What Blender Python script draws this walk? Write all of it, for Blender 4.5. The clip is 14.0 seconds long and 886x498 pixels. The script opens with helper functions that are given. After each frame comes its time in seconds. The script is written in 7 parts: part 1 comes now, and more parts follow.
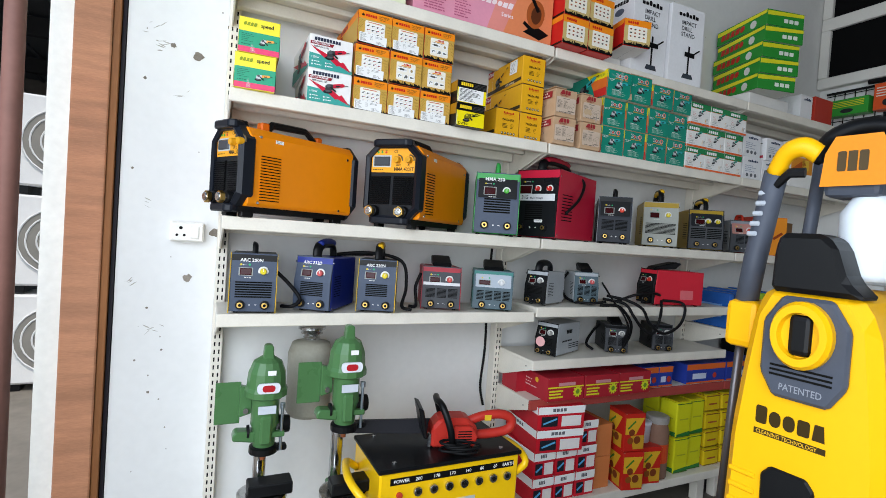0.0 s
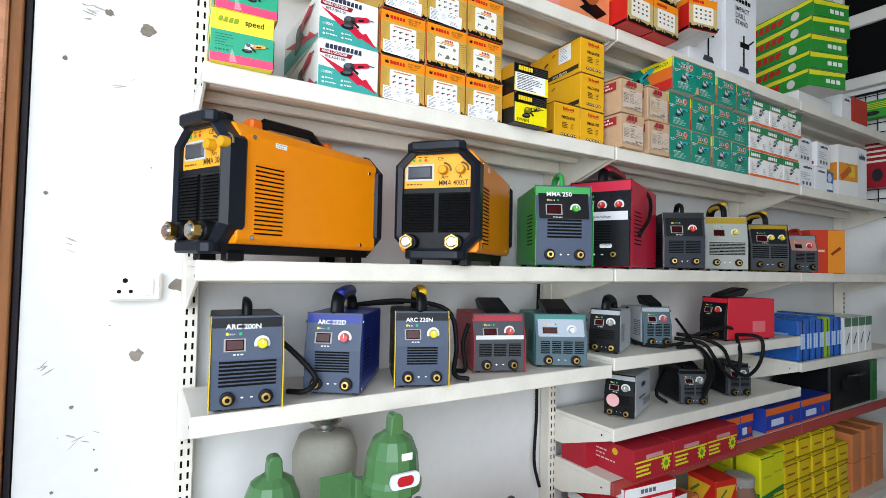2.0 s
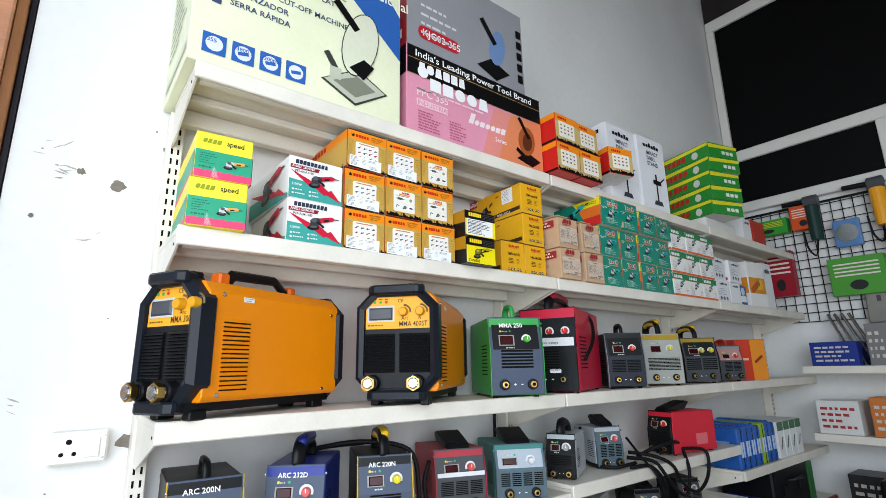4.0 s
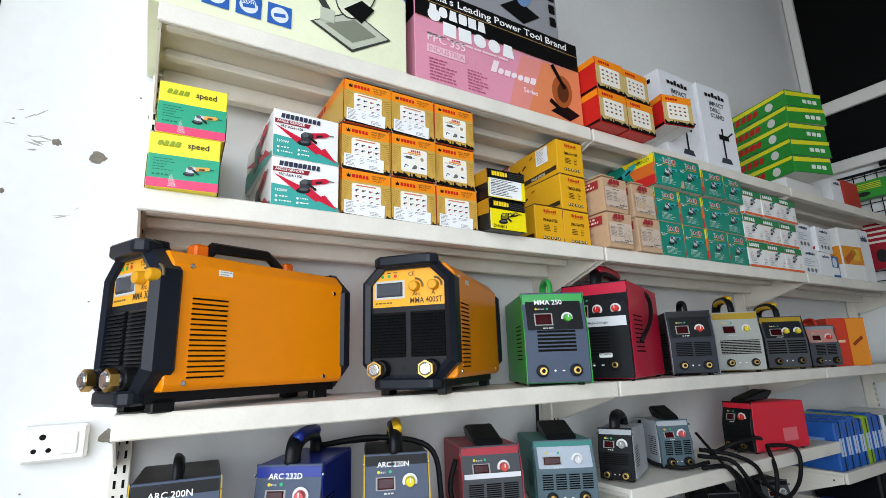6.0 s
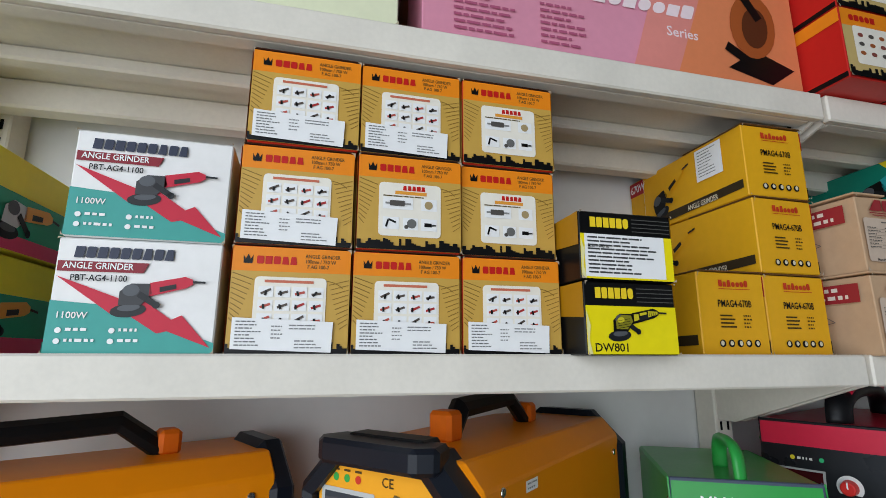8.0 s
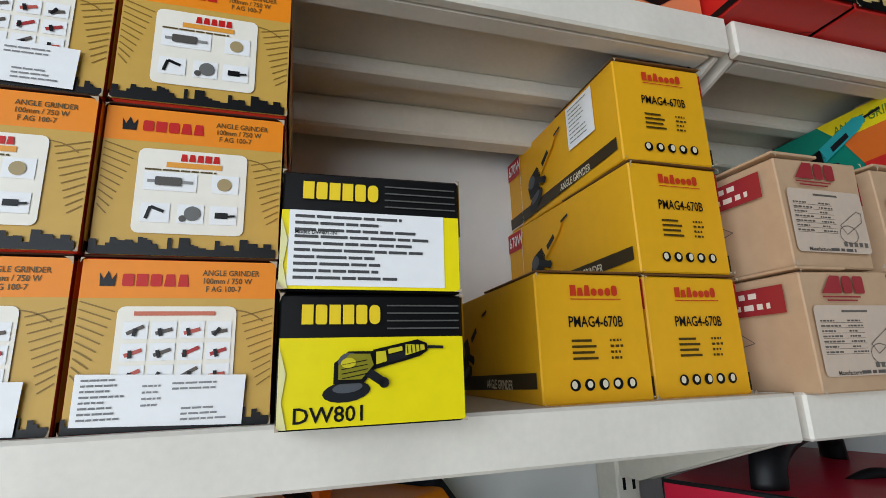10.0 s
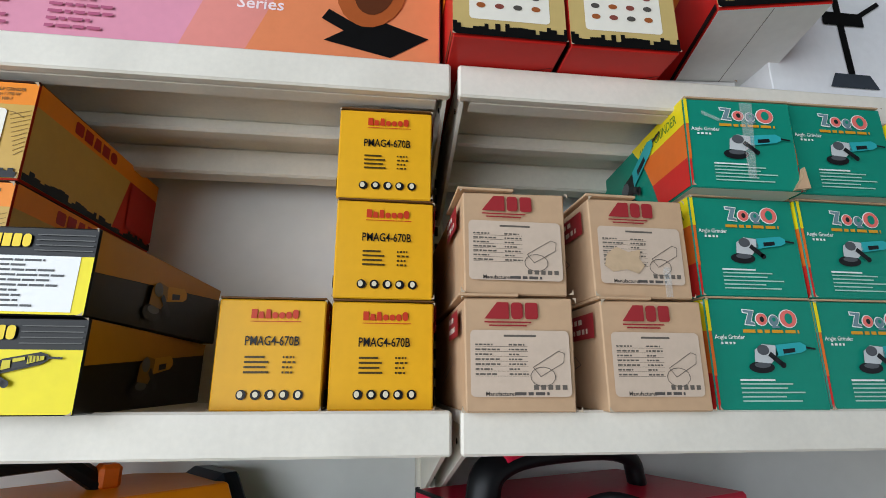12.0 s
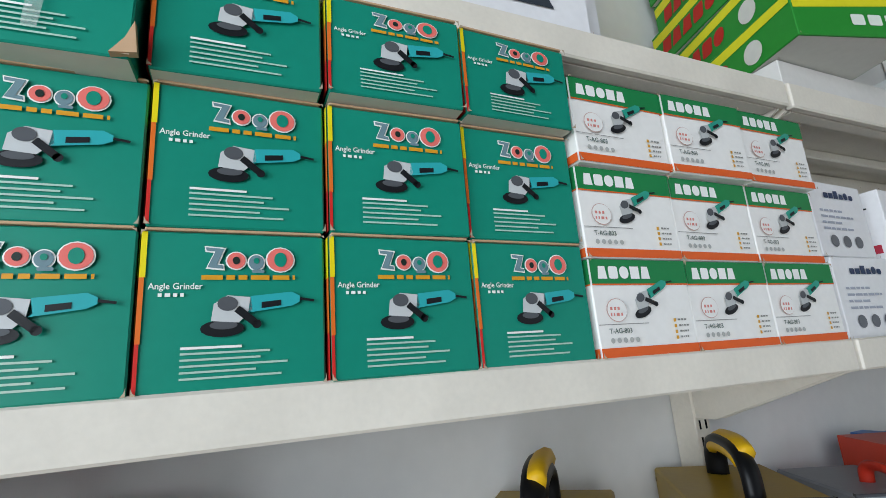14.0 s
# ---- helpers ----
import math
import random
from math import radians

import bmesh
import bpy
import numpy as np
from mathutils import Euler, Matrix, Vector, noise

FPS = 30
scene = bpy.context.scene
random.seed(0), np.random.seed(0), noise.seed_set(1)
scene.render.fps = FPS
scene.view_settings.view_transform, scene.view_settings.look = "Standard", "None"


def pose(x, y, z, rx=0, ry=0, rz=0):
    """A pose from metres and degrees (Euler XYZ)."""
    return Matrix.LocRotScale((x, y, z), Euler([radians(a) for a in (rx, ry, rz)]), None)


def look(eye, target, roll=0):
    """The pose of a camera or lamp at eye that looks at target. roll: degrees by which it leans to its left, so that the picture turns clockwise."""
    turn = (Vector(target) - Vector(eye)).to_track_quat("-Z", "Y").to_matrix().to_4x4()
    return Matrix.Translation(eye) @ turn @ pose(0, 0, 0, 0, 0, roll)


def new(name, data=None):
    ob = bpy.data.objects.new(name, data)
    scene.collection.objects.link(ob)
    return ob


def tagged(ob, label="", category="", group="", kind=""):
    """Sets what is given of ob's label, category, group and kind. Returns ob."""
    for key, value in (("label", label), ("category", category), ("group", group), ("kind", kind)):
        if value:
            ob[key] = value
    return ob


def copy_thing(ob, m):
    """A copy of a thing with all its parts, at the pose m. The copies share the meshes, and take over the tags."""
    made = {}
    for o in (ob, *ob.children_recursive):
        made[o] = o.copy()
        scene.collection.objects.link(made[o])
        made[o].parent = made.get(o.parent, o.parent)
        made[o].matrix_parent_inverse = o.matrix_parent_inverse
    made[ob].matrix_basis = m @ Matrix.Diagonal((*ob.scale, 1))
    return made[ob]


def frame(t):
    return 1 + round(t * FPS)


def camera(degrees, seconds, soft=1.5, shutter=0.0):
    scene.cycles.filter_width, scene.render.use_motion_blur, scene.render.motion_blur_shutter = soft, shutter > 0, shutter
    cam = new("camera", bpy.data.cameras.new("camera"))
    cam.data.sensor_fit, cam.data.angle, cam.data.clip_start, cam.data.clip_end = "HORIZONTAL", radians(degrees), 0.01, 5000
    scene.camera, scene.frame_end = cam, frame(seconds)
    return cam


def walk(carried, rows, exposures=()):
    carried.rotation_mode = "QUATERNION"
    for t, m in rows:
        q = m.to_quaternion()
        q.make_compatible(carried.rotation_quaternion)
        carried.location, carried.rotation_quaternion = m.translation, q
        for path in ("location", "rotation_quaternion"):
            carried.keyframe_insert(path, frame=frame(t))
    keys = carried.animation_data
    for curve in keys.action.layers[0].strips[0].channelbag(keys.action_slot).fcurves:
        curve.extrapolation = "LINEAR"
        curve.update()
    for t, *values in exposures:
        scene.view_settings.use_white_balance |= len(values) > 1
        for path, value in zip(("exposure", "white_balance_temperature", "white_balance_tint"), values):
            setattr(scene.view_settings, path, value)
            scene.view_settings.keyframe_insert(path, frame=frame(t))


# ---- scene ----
cam = camera(83.5, 14.0, soft=0.85)
PATH = [
    (0, (-0.021, -0.051, 1.145), (0.85, 1.748, 1.088), 4.0),
    (0.5, (-0.095, 0.101, 1.147), (0.835, 1.87, 1.092), 2.5),
    (1, (-0.114, 0.225, 1.134), (0.904, 1.946, 1.095), 2.1),
    (1.5, (-0.081, 0.371, 1.134), (0.956, 2.081, 1.138), 1.8),
    (2, (-0.057, 0.469, 1.155), (0.98, 2.178, 1.221), 1.2),
    (2.5, (-0.106, 0.498, 1.224), (0.995, 2.146, 1.492), 0.2),
    (3, (-0.156, 0.487, 1.234), (1.018, 2.047, 1.669), -0.7),
    (3.2, (-0.163, 0.477, 1.236), (1.035, 2.005, 1.713), -1.1),
    (5.3, (-0.052, 0.378, 1.238), (1.049, 1.995, 1.652), -1.1),
    (5.5, (-0.048, 0.413, 1.237), (1.025, 2.049, 1.651), -1.3),
    (6, (0.051, 0.531, 1.214), (1.056, 2.202, 1.662), -1.8),
    (6.5, (0.197, 0.641, 1.368), (1.065, 2.39, 1.804), -0.6),
    (7, (0.265, 0.781, 1.402), (1.022, 2.589, 1.801), -0.4),
    (7.2, (0.301, 0.858, 1.437), (0.993, 2.693, 1.829), 0.0),
    (9.3, (0.602, 1.017, 1.521), (0.982, 2.927, 1.981), -1.3),
    (9.5, (0.628, 1.051, 1.519), (1.074, 2.942, 1.99), -1.5),
    (10, (0.693, 1.099, 1.53), (1.259, 2.961, 1.992), -1.9),
    (10.5, (0.767, 1.109, 1.534), (1.305, 2.98, 1.992), -1.1),
    (11, (0.893, 1.069, 1.527), (1.286, 2.966, 2.023), 0.2),
    (11.5, (0.966, 1.0, 1.53), (1.217, 2.92, 2.032), 0.5),
    (12, (1.013, 0.969, 1.524), (1.244, 2.886, 2.045), 0.1),
    (12.5, (1.077, 0.967, 1.52), (1.435, 2.868, 2.03), -1.0),
    (13, (1.178, 0.999, 1.506), (1.704, 2.852, 2.045), -2.1),
    (13.5, (1.322, 1.059, 1.506), (2.039, 2.848, 2.039), -4.0),
    (14, (1.485, 1.058, 1.502), (2.29, 2.827, 1.974), -4.5),
]
walk(cam, [(t, look(eye, target, roll)) for t, eye, target, roll in PATH], [(0, -0.1), (0.5, -0.12), (1.0, 0.05), (1.5, 0.25), (3.0, 0.12), (5.5, 0.08), (6.5, -0.12), (7.2, -0.35), (9.5, -0.52), (10.5, -0.1), (11.5, -0.05), (12.0, 0.05), (12.5, 0.15), (13.5, 0.38), (14.0, 0.42)])

# ---- light ----
world = bpy.data.worlds.new("sky")
scene.world = world
world.use_nodes = True
wt = world.node_tree
sky = wt.nodes.new("ShaderNodeTexSky")
sky.sky_type, sky.sun_disc = "NISHITA", False
sky.sun_elevation, sky.sun_rotation = radians(59), radians(183)
wt.links.new(sky.outputs[0], wt.nodes["Background"].inputs[0])
wt.nodes["Background"].inputs[1].default_value = 0.15

sun = new("sun", bpy.data.lights.new("sun", "SUN"))
sun.data.energy, sun.data.angle, sun.data.color = 2.6, radians(0.6), (1.0, 0.95, 0.88)
sun.matrix_basis = look((0, 0, 0), (0.03, 0.5, -0.85))

door_light = new("doorway_daylight", bpy.data.lights.new("doorway_daylight", "AREA"))
door_light.data.shape, door_light.data.size, door_light.data.size_y = "RECTANGLE", 3.0, 2.1
door_light.data.energy, door_light.data.color = 92, (0.85, 0.92, 1.0)
door_light.matrix_basis = look((-0.58, -0.5, 1.45), (1.4, 0.95, 0.75))

# ---- materials ----
MATS = {}


def lin(h):
    """Linear colour of a hex string."""
    v = [int(h[i:i + 2], 16) / 255 for i in (0, 2, 4)]
    return [c / 12.92 if c <= 0.04045 else ((c + 0.055) / 1.055) ** 2.4 for c in v]


def mat(name, color, rough=0.5, metal=0.0, vary=0.12, scale=30.0, bump=0.1, grime=0.0, coat=0.0, stretch=(1, 1, 1)):
    """A painted, printed or metal surface: colour varied at two scales, rough patches, fine relief, optional grime."""
    if name in MATS:
        return MATS[name]
    m = bpy.data.materials.new(name)
    MATS[name] = m
    m.use_nodes = True
    t = m.node_tree
    n, ln = t.nodes, t.links
    b = n["Principled BSDF"]
    rgb = lin(color) if isinstance(color, str) else color
    co = n.new("ShaderNodeTexCoord")
    mp = n.new("ShaderNodeMapping")
    mp.inputs["Scale"].default_value = stretch
    ln.new(co.outputs["Object"], mp.inputs[0])
    big, fine = n.new("ShaderNodeTexNoise"), n.new("ShaderNodeTexNoise")
    big.inputs["Scale"].default_value, big.inputs["Detail"].default_value = scale * 0.25, 6
    fine.inputs["Scale"].default_value, fine.inputs["Detail"].default_value = scale * 4, 4
    for x in (big, fine):
        ln.new(mp.outputs[0], x.inputs["Vector"])
    mix = n.new("ShaderNodeMath")
    mix.operation = "MULTIPLY_ADD"
    mix.inputs[1].default_value = 0.4
    ln.new(fine.outputs[0], mix.inputs[0])
    ln.new(big.outputs[0], mix.inputs[2])
    ramp = n.new("ShaderNodeValToRGB")
    lo = [c * (1 - vary) for c in rgb]
    hi = [min(1, c * (1 + vary * 0.6)) for c in rgb]
    ramp.color_ramp.elements[0].position, ramp.color_ramp.elements[0].color = 0.45, (*lo, 1)
    ramp.color_ramp.elements[1].position, ramp.color_ramp.elements[1].color = 0.95, (*hi, 1)
    ln.new(mix.outputs[0], ramp.inputs[0])
    col = ramp.outputs[0]
    if grime:
        g = n.new("ShaderNodeTexNoise")
        g.inputs["Scale"].default_value, g.inputs["Detail"].default_value = scale * 0.12, 8
        ln.new(co.outputs["Object"], g.inputs["Vector"])
        gr = n.new("ShaderNodeValToRGB")
        gr.color_ramp.elements[0].position, gr.color_ramp.elements[1].position = 0.52, 0.78
        gr.color_ramp.elements[0].color, gr.color_ramp.elements[1].color = (0, 0, 0, 1), (grime, grime, grime, 1)
        ln.new(g.outputs[0], gr.inputs[0])
        mx = n.new("ShaderNodeMix")
        mx.data_type = "RGBA"
        ln.new(gr.outputs[0], mx.inputs[0])
        ln.new(col, mx.inputs[6])
        mx.inputs[7].default_value = (*[c * 0.45 + 0.02 for c in rgb], 1)
        col = mx.outputs[2]
    ln.new(col, b.inputs["Base Color"])
    rr = n.new("ShaderNodeMapRange")
    rr.inputs[3].default_value, rr.inputs[4].default_value = max(0.03, rough - 0.12), min(1, rough + 0.12)
    ln.new(big.outputs[0], rr.inputs[0])
    ln.new(rr.outputs[0], b.inputs["Roughness"])
    b.inputs["Metallic"].default_value = metal
    b.inputs["Specular IOR Level"].default_value = 0.22
    b.inputs["Coat Weight"].default_value = coat
    b.inputs["Coat Roughness"].default_value = 0.15
    if bump:
        bp = n.new("ShaderNodeBump")
        bp.inputs["Strength"].default_value, bp.inputs["Distance"].default_value = bump, 0.003
        ln.new(mix.outputs[0], bp.inputs["Height"])
        ln.new(bp.outputs[0], b.inputs["Normal"])
    return m


def ink(h, rough=0.38):
    """Printed carton colour."""
    return mat("ink_" + h, h, rough, vary=0.08, scale=22, bump=0.05)


PLASTER = mat("plaster", "e2e2e0", 0.75, vary=0.06, scale=9, bump=0.3, grime=0.2)
CREAM = mat("cream_shelf_paint", "e2dccf", 0.42, vary=0.09, scale=42, bump=0.08, grime=0.3)
REDLIP = mat("red_shelf_paint", "a8463f", 0.5, vary=0.15, scale=20, bump=0.1, grime=0.3)
DARK = mat("dark_gap", "070706", 0.85, vary=0.2)
BLACK = mat("black_plastic", "0f1012", 0.42, vary=0.2, bump=0.08)
CHAR = mat("charcoal_panel", "2b2f37", 0.48, vary=0.12, bump=0.08)
RUBBER = mat("rubber_cable", "0c0c0e", 0.6, vary=0.2)
CHROME = mat("chrome", "c9c9c9", 0.22, 1.0, vary=0.1, bump=0.04)
BRASS = mat("brass", "c9a45c", 0.3, 1.0, vary=0.15)
ORANGE = mat("orange_enamel", "ec8a08", 0.32, vary=0.06, scale=10, bump=0.04, coat=0.1)
WOOD = mat("raw_timber", "b98363", 0.62, vary=0.28, scale=16, bump=0.3, stretch=(1, 1, 9))
WOODEDGE = mat("timber_edge", "8a5a35", 0.6, vary=0.25, scale=16, bump=0.2, stretch=(6, 6, 0.5))
KRAFT = mat("kraft_cardboard", "c5a381", 0.75, vary=0.14, scale=18, bump=0.12)
WHITE = mat("white_paper", "eeeeec", 0.45, vary=0.04, bump=0.04)
CONCRETE = mat("concrete_floor", "6e6961", 0.7, vary=0.25, scale=8, bump=0.3, grime=0.3)
TAPE = mat("clear_tape", "dfe3e0", 0.12, vary=0.05, bump=0.3)
TAPE.node_tree.nodes["Principled BSDF"].inputs["Alpha"].default_value = 0.28
GLASSDARK = mat("tinted_glass", "040405", 0.55, vary=0.1, bump=0.0)
GLASSDARK.node_tree.nodes["Principled BSDF"].inputs["Specular IOR Level"].default_value = 0.12
ALU = mat("white_aluminium", "dcdad4", 0.4, vary=0.05, grime=0.15)

# ---- mesh helpers ----


def mesh(name, verts, faces, mats, index=None):
    me = bpy.data.meshes.new(name)
    me.from_pydata([tuple(v) for v in verts], [], faces)
    for m in mats:
        me.materials.append(m)
    if index is not None:
        me.polygons.foreach_set("material_index", index)
    me.update()
    return me


def from_bm(name, bm, *mats, smooth=False):
    me = bpy.data.meshes.new(name)
    bmesh.ops.recalc_face_normals(bm, faces=bm.faces[:])
    bm.to_mesh(me)
    bm.free()
    for m in mats:
        me.materials.append(m)
    if smooth:
        for p in me.polygons:
            p.use_smooth = True
    return me


def part(name, data, material, parent, label="", smooth=False, kind=""):
    """One mesh part (bmesh or mesh data) under a thing or a part, in the parent's own axes."""
    if isinstance(data, bmesh.types.BMesh):
        data = from_bm(name, data, material, smooth=smooth)
    ob = new(name, data)
    ob.parent = parent
    return tagged(ob, label, kind=kind)


def thing(name, data, material, m, label, category, group="", kind="", smooth=False):
    if isinstance(data, bmesh.types.BMesh):
        data = from_bm(name, data, material, smooth=smooth)
    ob = new(name, data)
    ob.matrix_basis = m
    return tagged(ob, label, category, group, kind)


def box(x0, x1, y0, y1, z0, z1, bevel=0.0, bm=None, seg=1):
    bm2 = bmesh.new()
    bmesh.ops.create_cube(bm2, size=1, matrix=Matrix.Translation(((x0 + x1) / 2, (y0 + y1) / 2, (z0 + z1) / 2)) @ Matrix.Diagonal((x1 - x0, y1 - y0, z1 - z0, 1)))
    if bevel:
        bmesh.ops.bevel(bm2, geom=bm2.edges[:], offset=bevel, segments=seg, affect="EDGES", profile=0.5)
    return merge(bm, bm2)


def merge(bm, bm2):
    if bm is None:
        return bm2
    me = bpy.data.meshes.new("tmp")
    bm2.to_mesh(me)
    bm2.free()
    bm.from_mesh(me)
    bpy.data.meshes.remove(me)
    return bm


def cyl(p0, p1, r0, r1=None, n=16, bm=None, bevel=0.0):
    p0, p1 = Vector(p0), Vector(p1)
    d = p1 - p0
    bm2 = bmesh.new()
    m = Matrix.Translation((p0 + p1) / 2) @ d.to_track_quat("Z", "Y").to_matrix().to_4x4()
    bmesh.ops.create_cone(bm2, cap_ends=True, segments=n, radius1=r0, radius2=r0 if r1 is None else r1, depth=d.length, matrix=m)
    if bevel:
        caps = [e for f in bm2.faces if len(f.verts) == n for e in f.edges]
        bmesh.ops.bevel(bm2, geom=list(set(caps)), offset=bevel, segments=2, affect="EDGES", profile=0.5)
    return merge(bm, bm2)


def tube(points, r, n=8, bm=None, flat=1.0):
    """A bent tube through the points; flat squeezes its section sideways."""
    pts = [Vector(p) for p in points]
    bm2 = bmesh.new()
    rings = []
    side = None
    for i, p in enumerate(pts):
        d = (pts[min(i + 1, len(pts) - 1)] - pts[max(i - 1, 0)]).normalized()
        if side is None:
            side = d.orthogonal().normalized()
        side = (side - d * side.dot(d)).normalized()
        up = d.cross(side)
        rings.append([bm2.verts.new(p + r * (math.cos(a) * side + flat * math.sin(a) * up)) for a in (2 * math.pi * k / n for k in range(n))])
    for a, b in zip(rings, rings[1:]):
        for k in range(n):
            bm2.faces.new((a[k], a[(k + 1) % n], b[(k + 1) % n], b[k]))
    bm2.faces.new(rings[0][::-1])
    bm2.faces.new(rings[-1])
    return merge(bm, bm2)


def spline(points, steps=8):
    """Points along a smooth curve through the given ones."""
    p = [Vector(q) for q in points]
    p = [2 * p[0] - p[1], *p, 2 * p[-1] - p[-2]]
    out = []
    for i in range(1, len(p) - 2):
        for k in range(steps):
            t = k / steps
            a, b, c, d = p[i - 1:i + 3]
            out.append(0.5 * (2 * b + (c - a) * t + (2 * a - 5 * b + 4 * c - d) * t * t + (3 * b - a - 3 * c + d) * t ** 3))
    return out + [p[-2]]


def prism(outline, y0, y1, bm=None, bevel=0.0, axis="y"):
    """An outline in x,z (or y,z; x,y) drawn out along the third axis."""
    put = {"y": lambda a, b, c: (a, c, b), "x": lambda a, b, c: (c, a, b), "z": lambda a, b, c: (a, b, c)}[axis]
    bm2 = bmesh.new()
    a = [bm2.verts.new(put(u, v, y0)) for u, v in outline]
    b = [bm2.verts.new(put(u, v, y1)) for u, v in outline]
    bm2.faces.new(a)
    bm2.faces.new(b[::-1])
    k = len(a)
    for i in range(k):
        bm2.faces.new((a[i], b[i], b[(i + 1) % k], a[(i + 1) % k]))
    bmesh.ops.recalc_face_normals(bm2, faces=bm2.faces[:])
    if bevel:
        bmesh.ops.bevel(bm2, geom=bm2.edges[:], offset=bevel, segments=1, affect="EDGES", profile=0.5)
    return merge(bm, bm2)


def lathe(profile, n=20, bm=None, m=None):
    """A turned shape: (radius, height) pairs round z."""
    bm2 = bmesh.new()
    rings = [[bm2.verts.new((r * math.cos(2 * math.pi * k / n), r * math.sin(2 * math.pi * k / n), z)) for k in range(n)] for r, z in profile]
    for a, b in zip(rings, rings[1:]):
        for k in range(n):
            bm2.faces.new((a[k], a[(k + 1) % n], b[(k + 1) % n], b[k]))
    bm2.faces.new(rings[0][::-1])
    bm2.faces.new(rings[-1])
    if m is not None:
        bm2.transform(m)
    return merge(bm, bm2)


# ---- printing on faces: u to the right, v up ----


class Face:
    def __init__(self, ob, origin, u, v):
        self.ob, self.o, self.u, self.v = ob, Vector(origin), Vector(u).normalized(), Vector(v).normalized()
        self.n = self.u.cross(self.v)

    def at(self, u, v, layer=1):
        return self.o + self.u * u + self.v * v + self.n * (0.00045 * layer)

    def draw(self, name, items, label=""):
        """items: (outline, material, layer)."""
        tiny = name in ("line_pattern", "small_print", "sticker_print", "print_bar", "rule_print", "line_drawing", "skyline", "side_skyline")
        verts, faces, mats, idx = [], [], [], []
        for outline, m, layer in items:
            k = len(verts)
            area = sum(a[0] * b[1] - b[0] * a[1] for a, b in zip(outline, outline[1:] + outline[:1]))
            pts = outline if area > 0 else outline[::-1]
            verts += [self.at(a, b, layer) for a, b in pts]
            faces.append(list(range(k, len(verts))))
            if m not in mats:
                mats.append(m)
            idx.append(mats.index(m))
        return part(name, mesh(name, verts, faces, mats, idx), None, self.ob, label, kind="stuff" if tiny else "")

    def text(self, name, s, u, v, h, m, layer=2, squeeze=1.0, bold=0.0, label=""):
        me = lettering(s)
        k = h / 0.7
        verts = [self.at(u + p.co.x * k * squeeze, v + p.co.y * k, layer) for p in me.vertices]
        faces = [list(p.vertices) for p in me.polygons]
        return part(name, mesh(name, verts, faces, [m]), None, self.ob, label)


LETTERS = {}


def lettering(s):
    if s not in LETTERS:
        cu = bpy.data.curves.new("lettering", "FONT")
        cu.body, cu.size, cu.resolution_u = s, 1.0, 2
        cu.fill_mode = "FRONT"
        cu.offset = 0.012
        ob = bpy.data.objects.new("lettering", cu)
        LETTERS[s] = bpy.data.meshes.new_from_object(ob)
        bpy.data.objects.remove(ob)
    return LETTERS[s]


def rect(u0, v0, u1, v1):
    return [(u0, v0), (u1, v0), (u1, v1), (u0, v1)]


def rrect(u0, v0, u1, v1, r):
    out = []
    for cx, cy, a in ((u1 - r, v0 + r, -90), (u1 - r, v1 - r, 0), (u0 + r, v1 - r, 90), (u0 + r, v0 + r, 180)):
        out += [(cx + r * math.cos(radians(a + k)), cy + r * math.sin(radians(a + k))) for k in (0, 30, 60, 90)]
    return out


def oval(cu, cv, ru, rv=None, n=16, tilt=0.0):
    rv = ru if rv is None else rv
    c, s = math.cos(tilt), math.sin(tilt)
    return [(cu + ru * math.cos(a) * c - rv * math.sin(a) * s, cv + ru * math.cos(a) * s + rv * math.sin(a) * c) for a in (2 * math.pi * k / n for k in range(n))]


def bar(u0, v0, u1, v1, w):
    d = Vector((u1 - u0, v1 - v0)).normalized() * w / 2
    return [(u0 - d.y, v0 + d.x), (u0 + d.y, v0 - d.x), (u1 + d.y, v1 - d.x), (u1 - d.y, v1 + d.x)]


def lines(u, v, w, rows, step, h, m, layer=2, seed=1, words=True):
    """Unreadable small print as bars, broken into words."""
    rnd = random.Random(seed)
    out = []
    for i in range(rows):
        end = u + w * rnd.uniform(0.55, 1.0)
        a = u
        while a < end - 0.001:
            b = min(end, a + w * rnd.uniform(0.08, 0.22)) if words else end
            out.append((rect(a, v - i * step - h, b, v - i * step), m, layer))
            a = b + h * 0.7
    return out


def mark(u, v, w, h, n, m, layer=2, slant=0.0, heights=None):
    """A maker's mark as plain blocks of its size and colour."""
    out = []
    cw = w / n
    rnd_ = random.Random(n * 7 + int(w * 1000))
    for i in range(n):
        k = 1.0 if heights is None else heights[i % len(heights)]
        a, b, hh = u + i * cw + cw * 0.06, u + (i + 1) * cw - cw * 0.10, h * k
        c = (b - a) * 0.3
        kind = rnd_.choice((0, 1, 2, 3))
        shape = [(a, v), (b, v), (b, v + hh), (a, v + hh)]
        if kind == 1:
            shape = [(a, v), (b, v), (b - c * 0.5, v + hh), (a + c * 0.5, v + hh)]
        elif kind >= 2:
            shape = rrect(a, v, b, v + hh, min(b - a, hh) * (0.2 if kind == 2 else 0.45))
        out.append(([(p + slant * (q - v), q) for p, q in shape], m, layer))
    return out


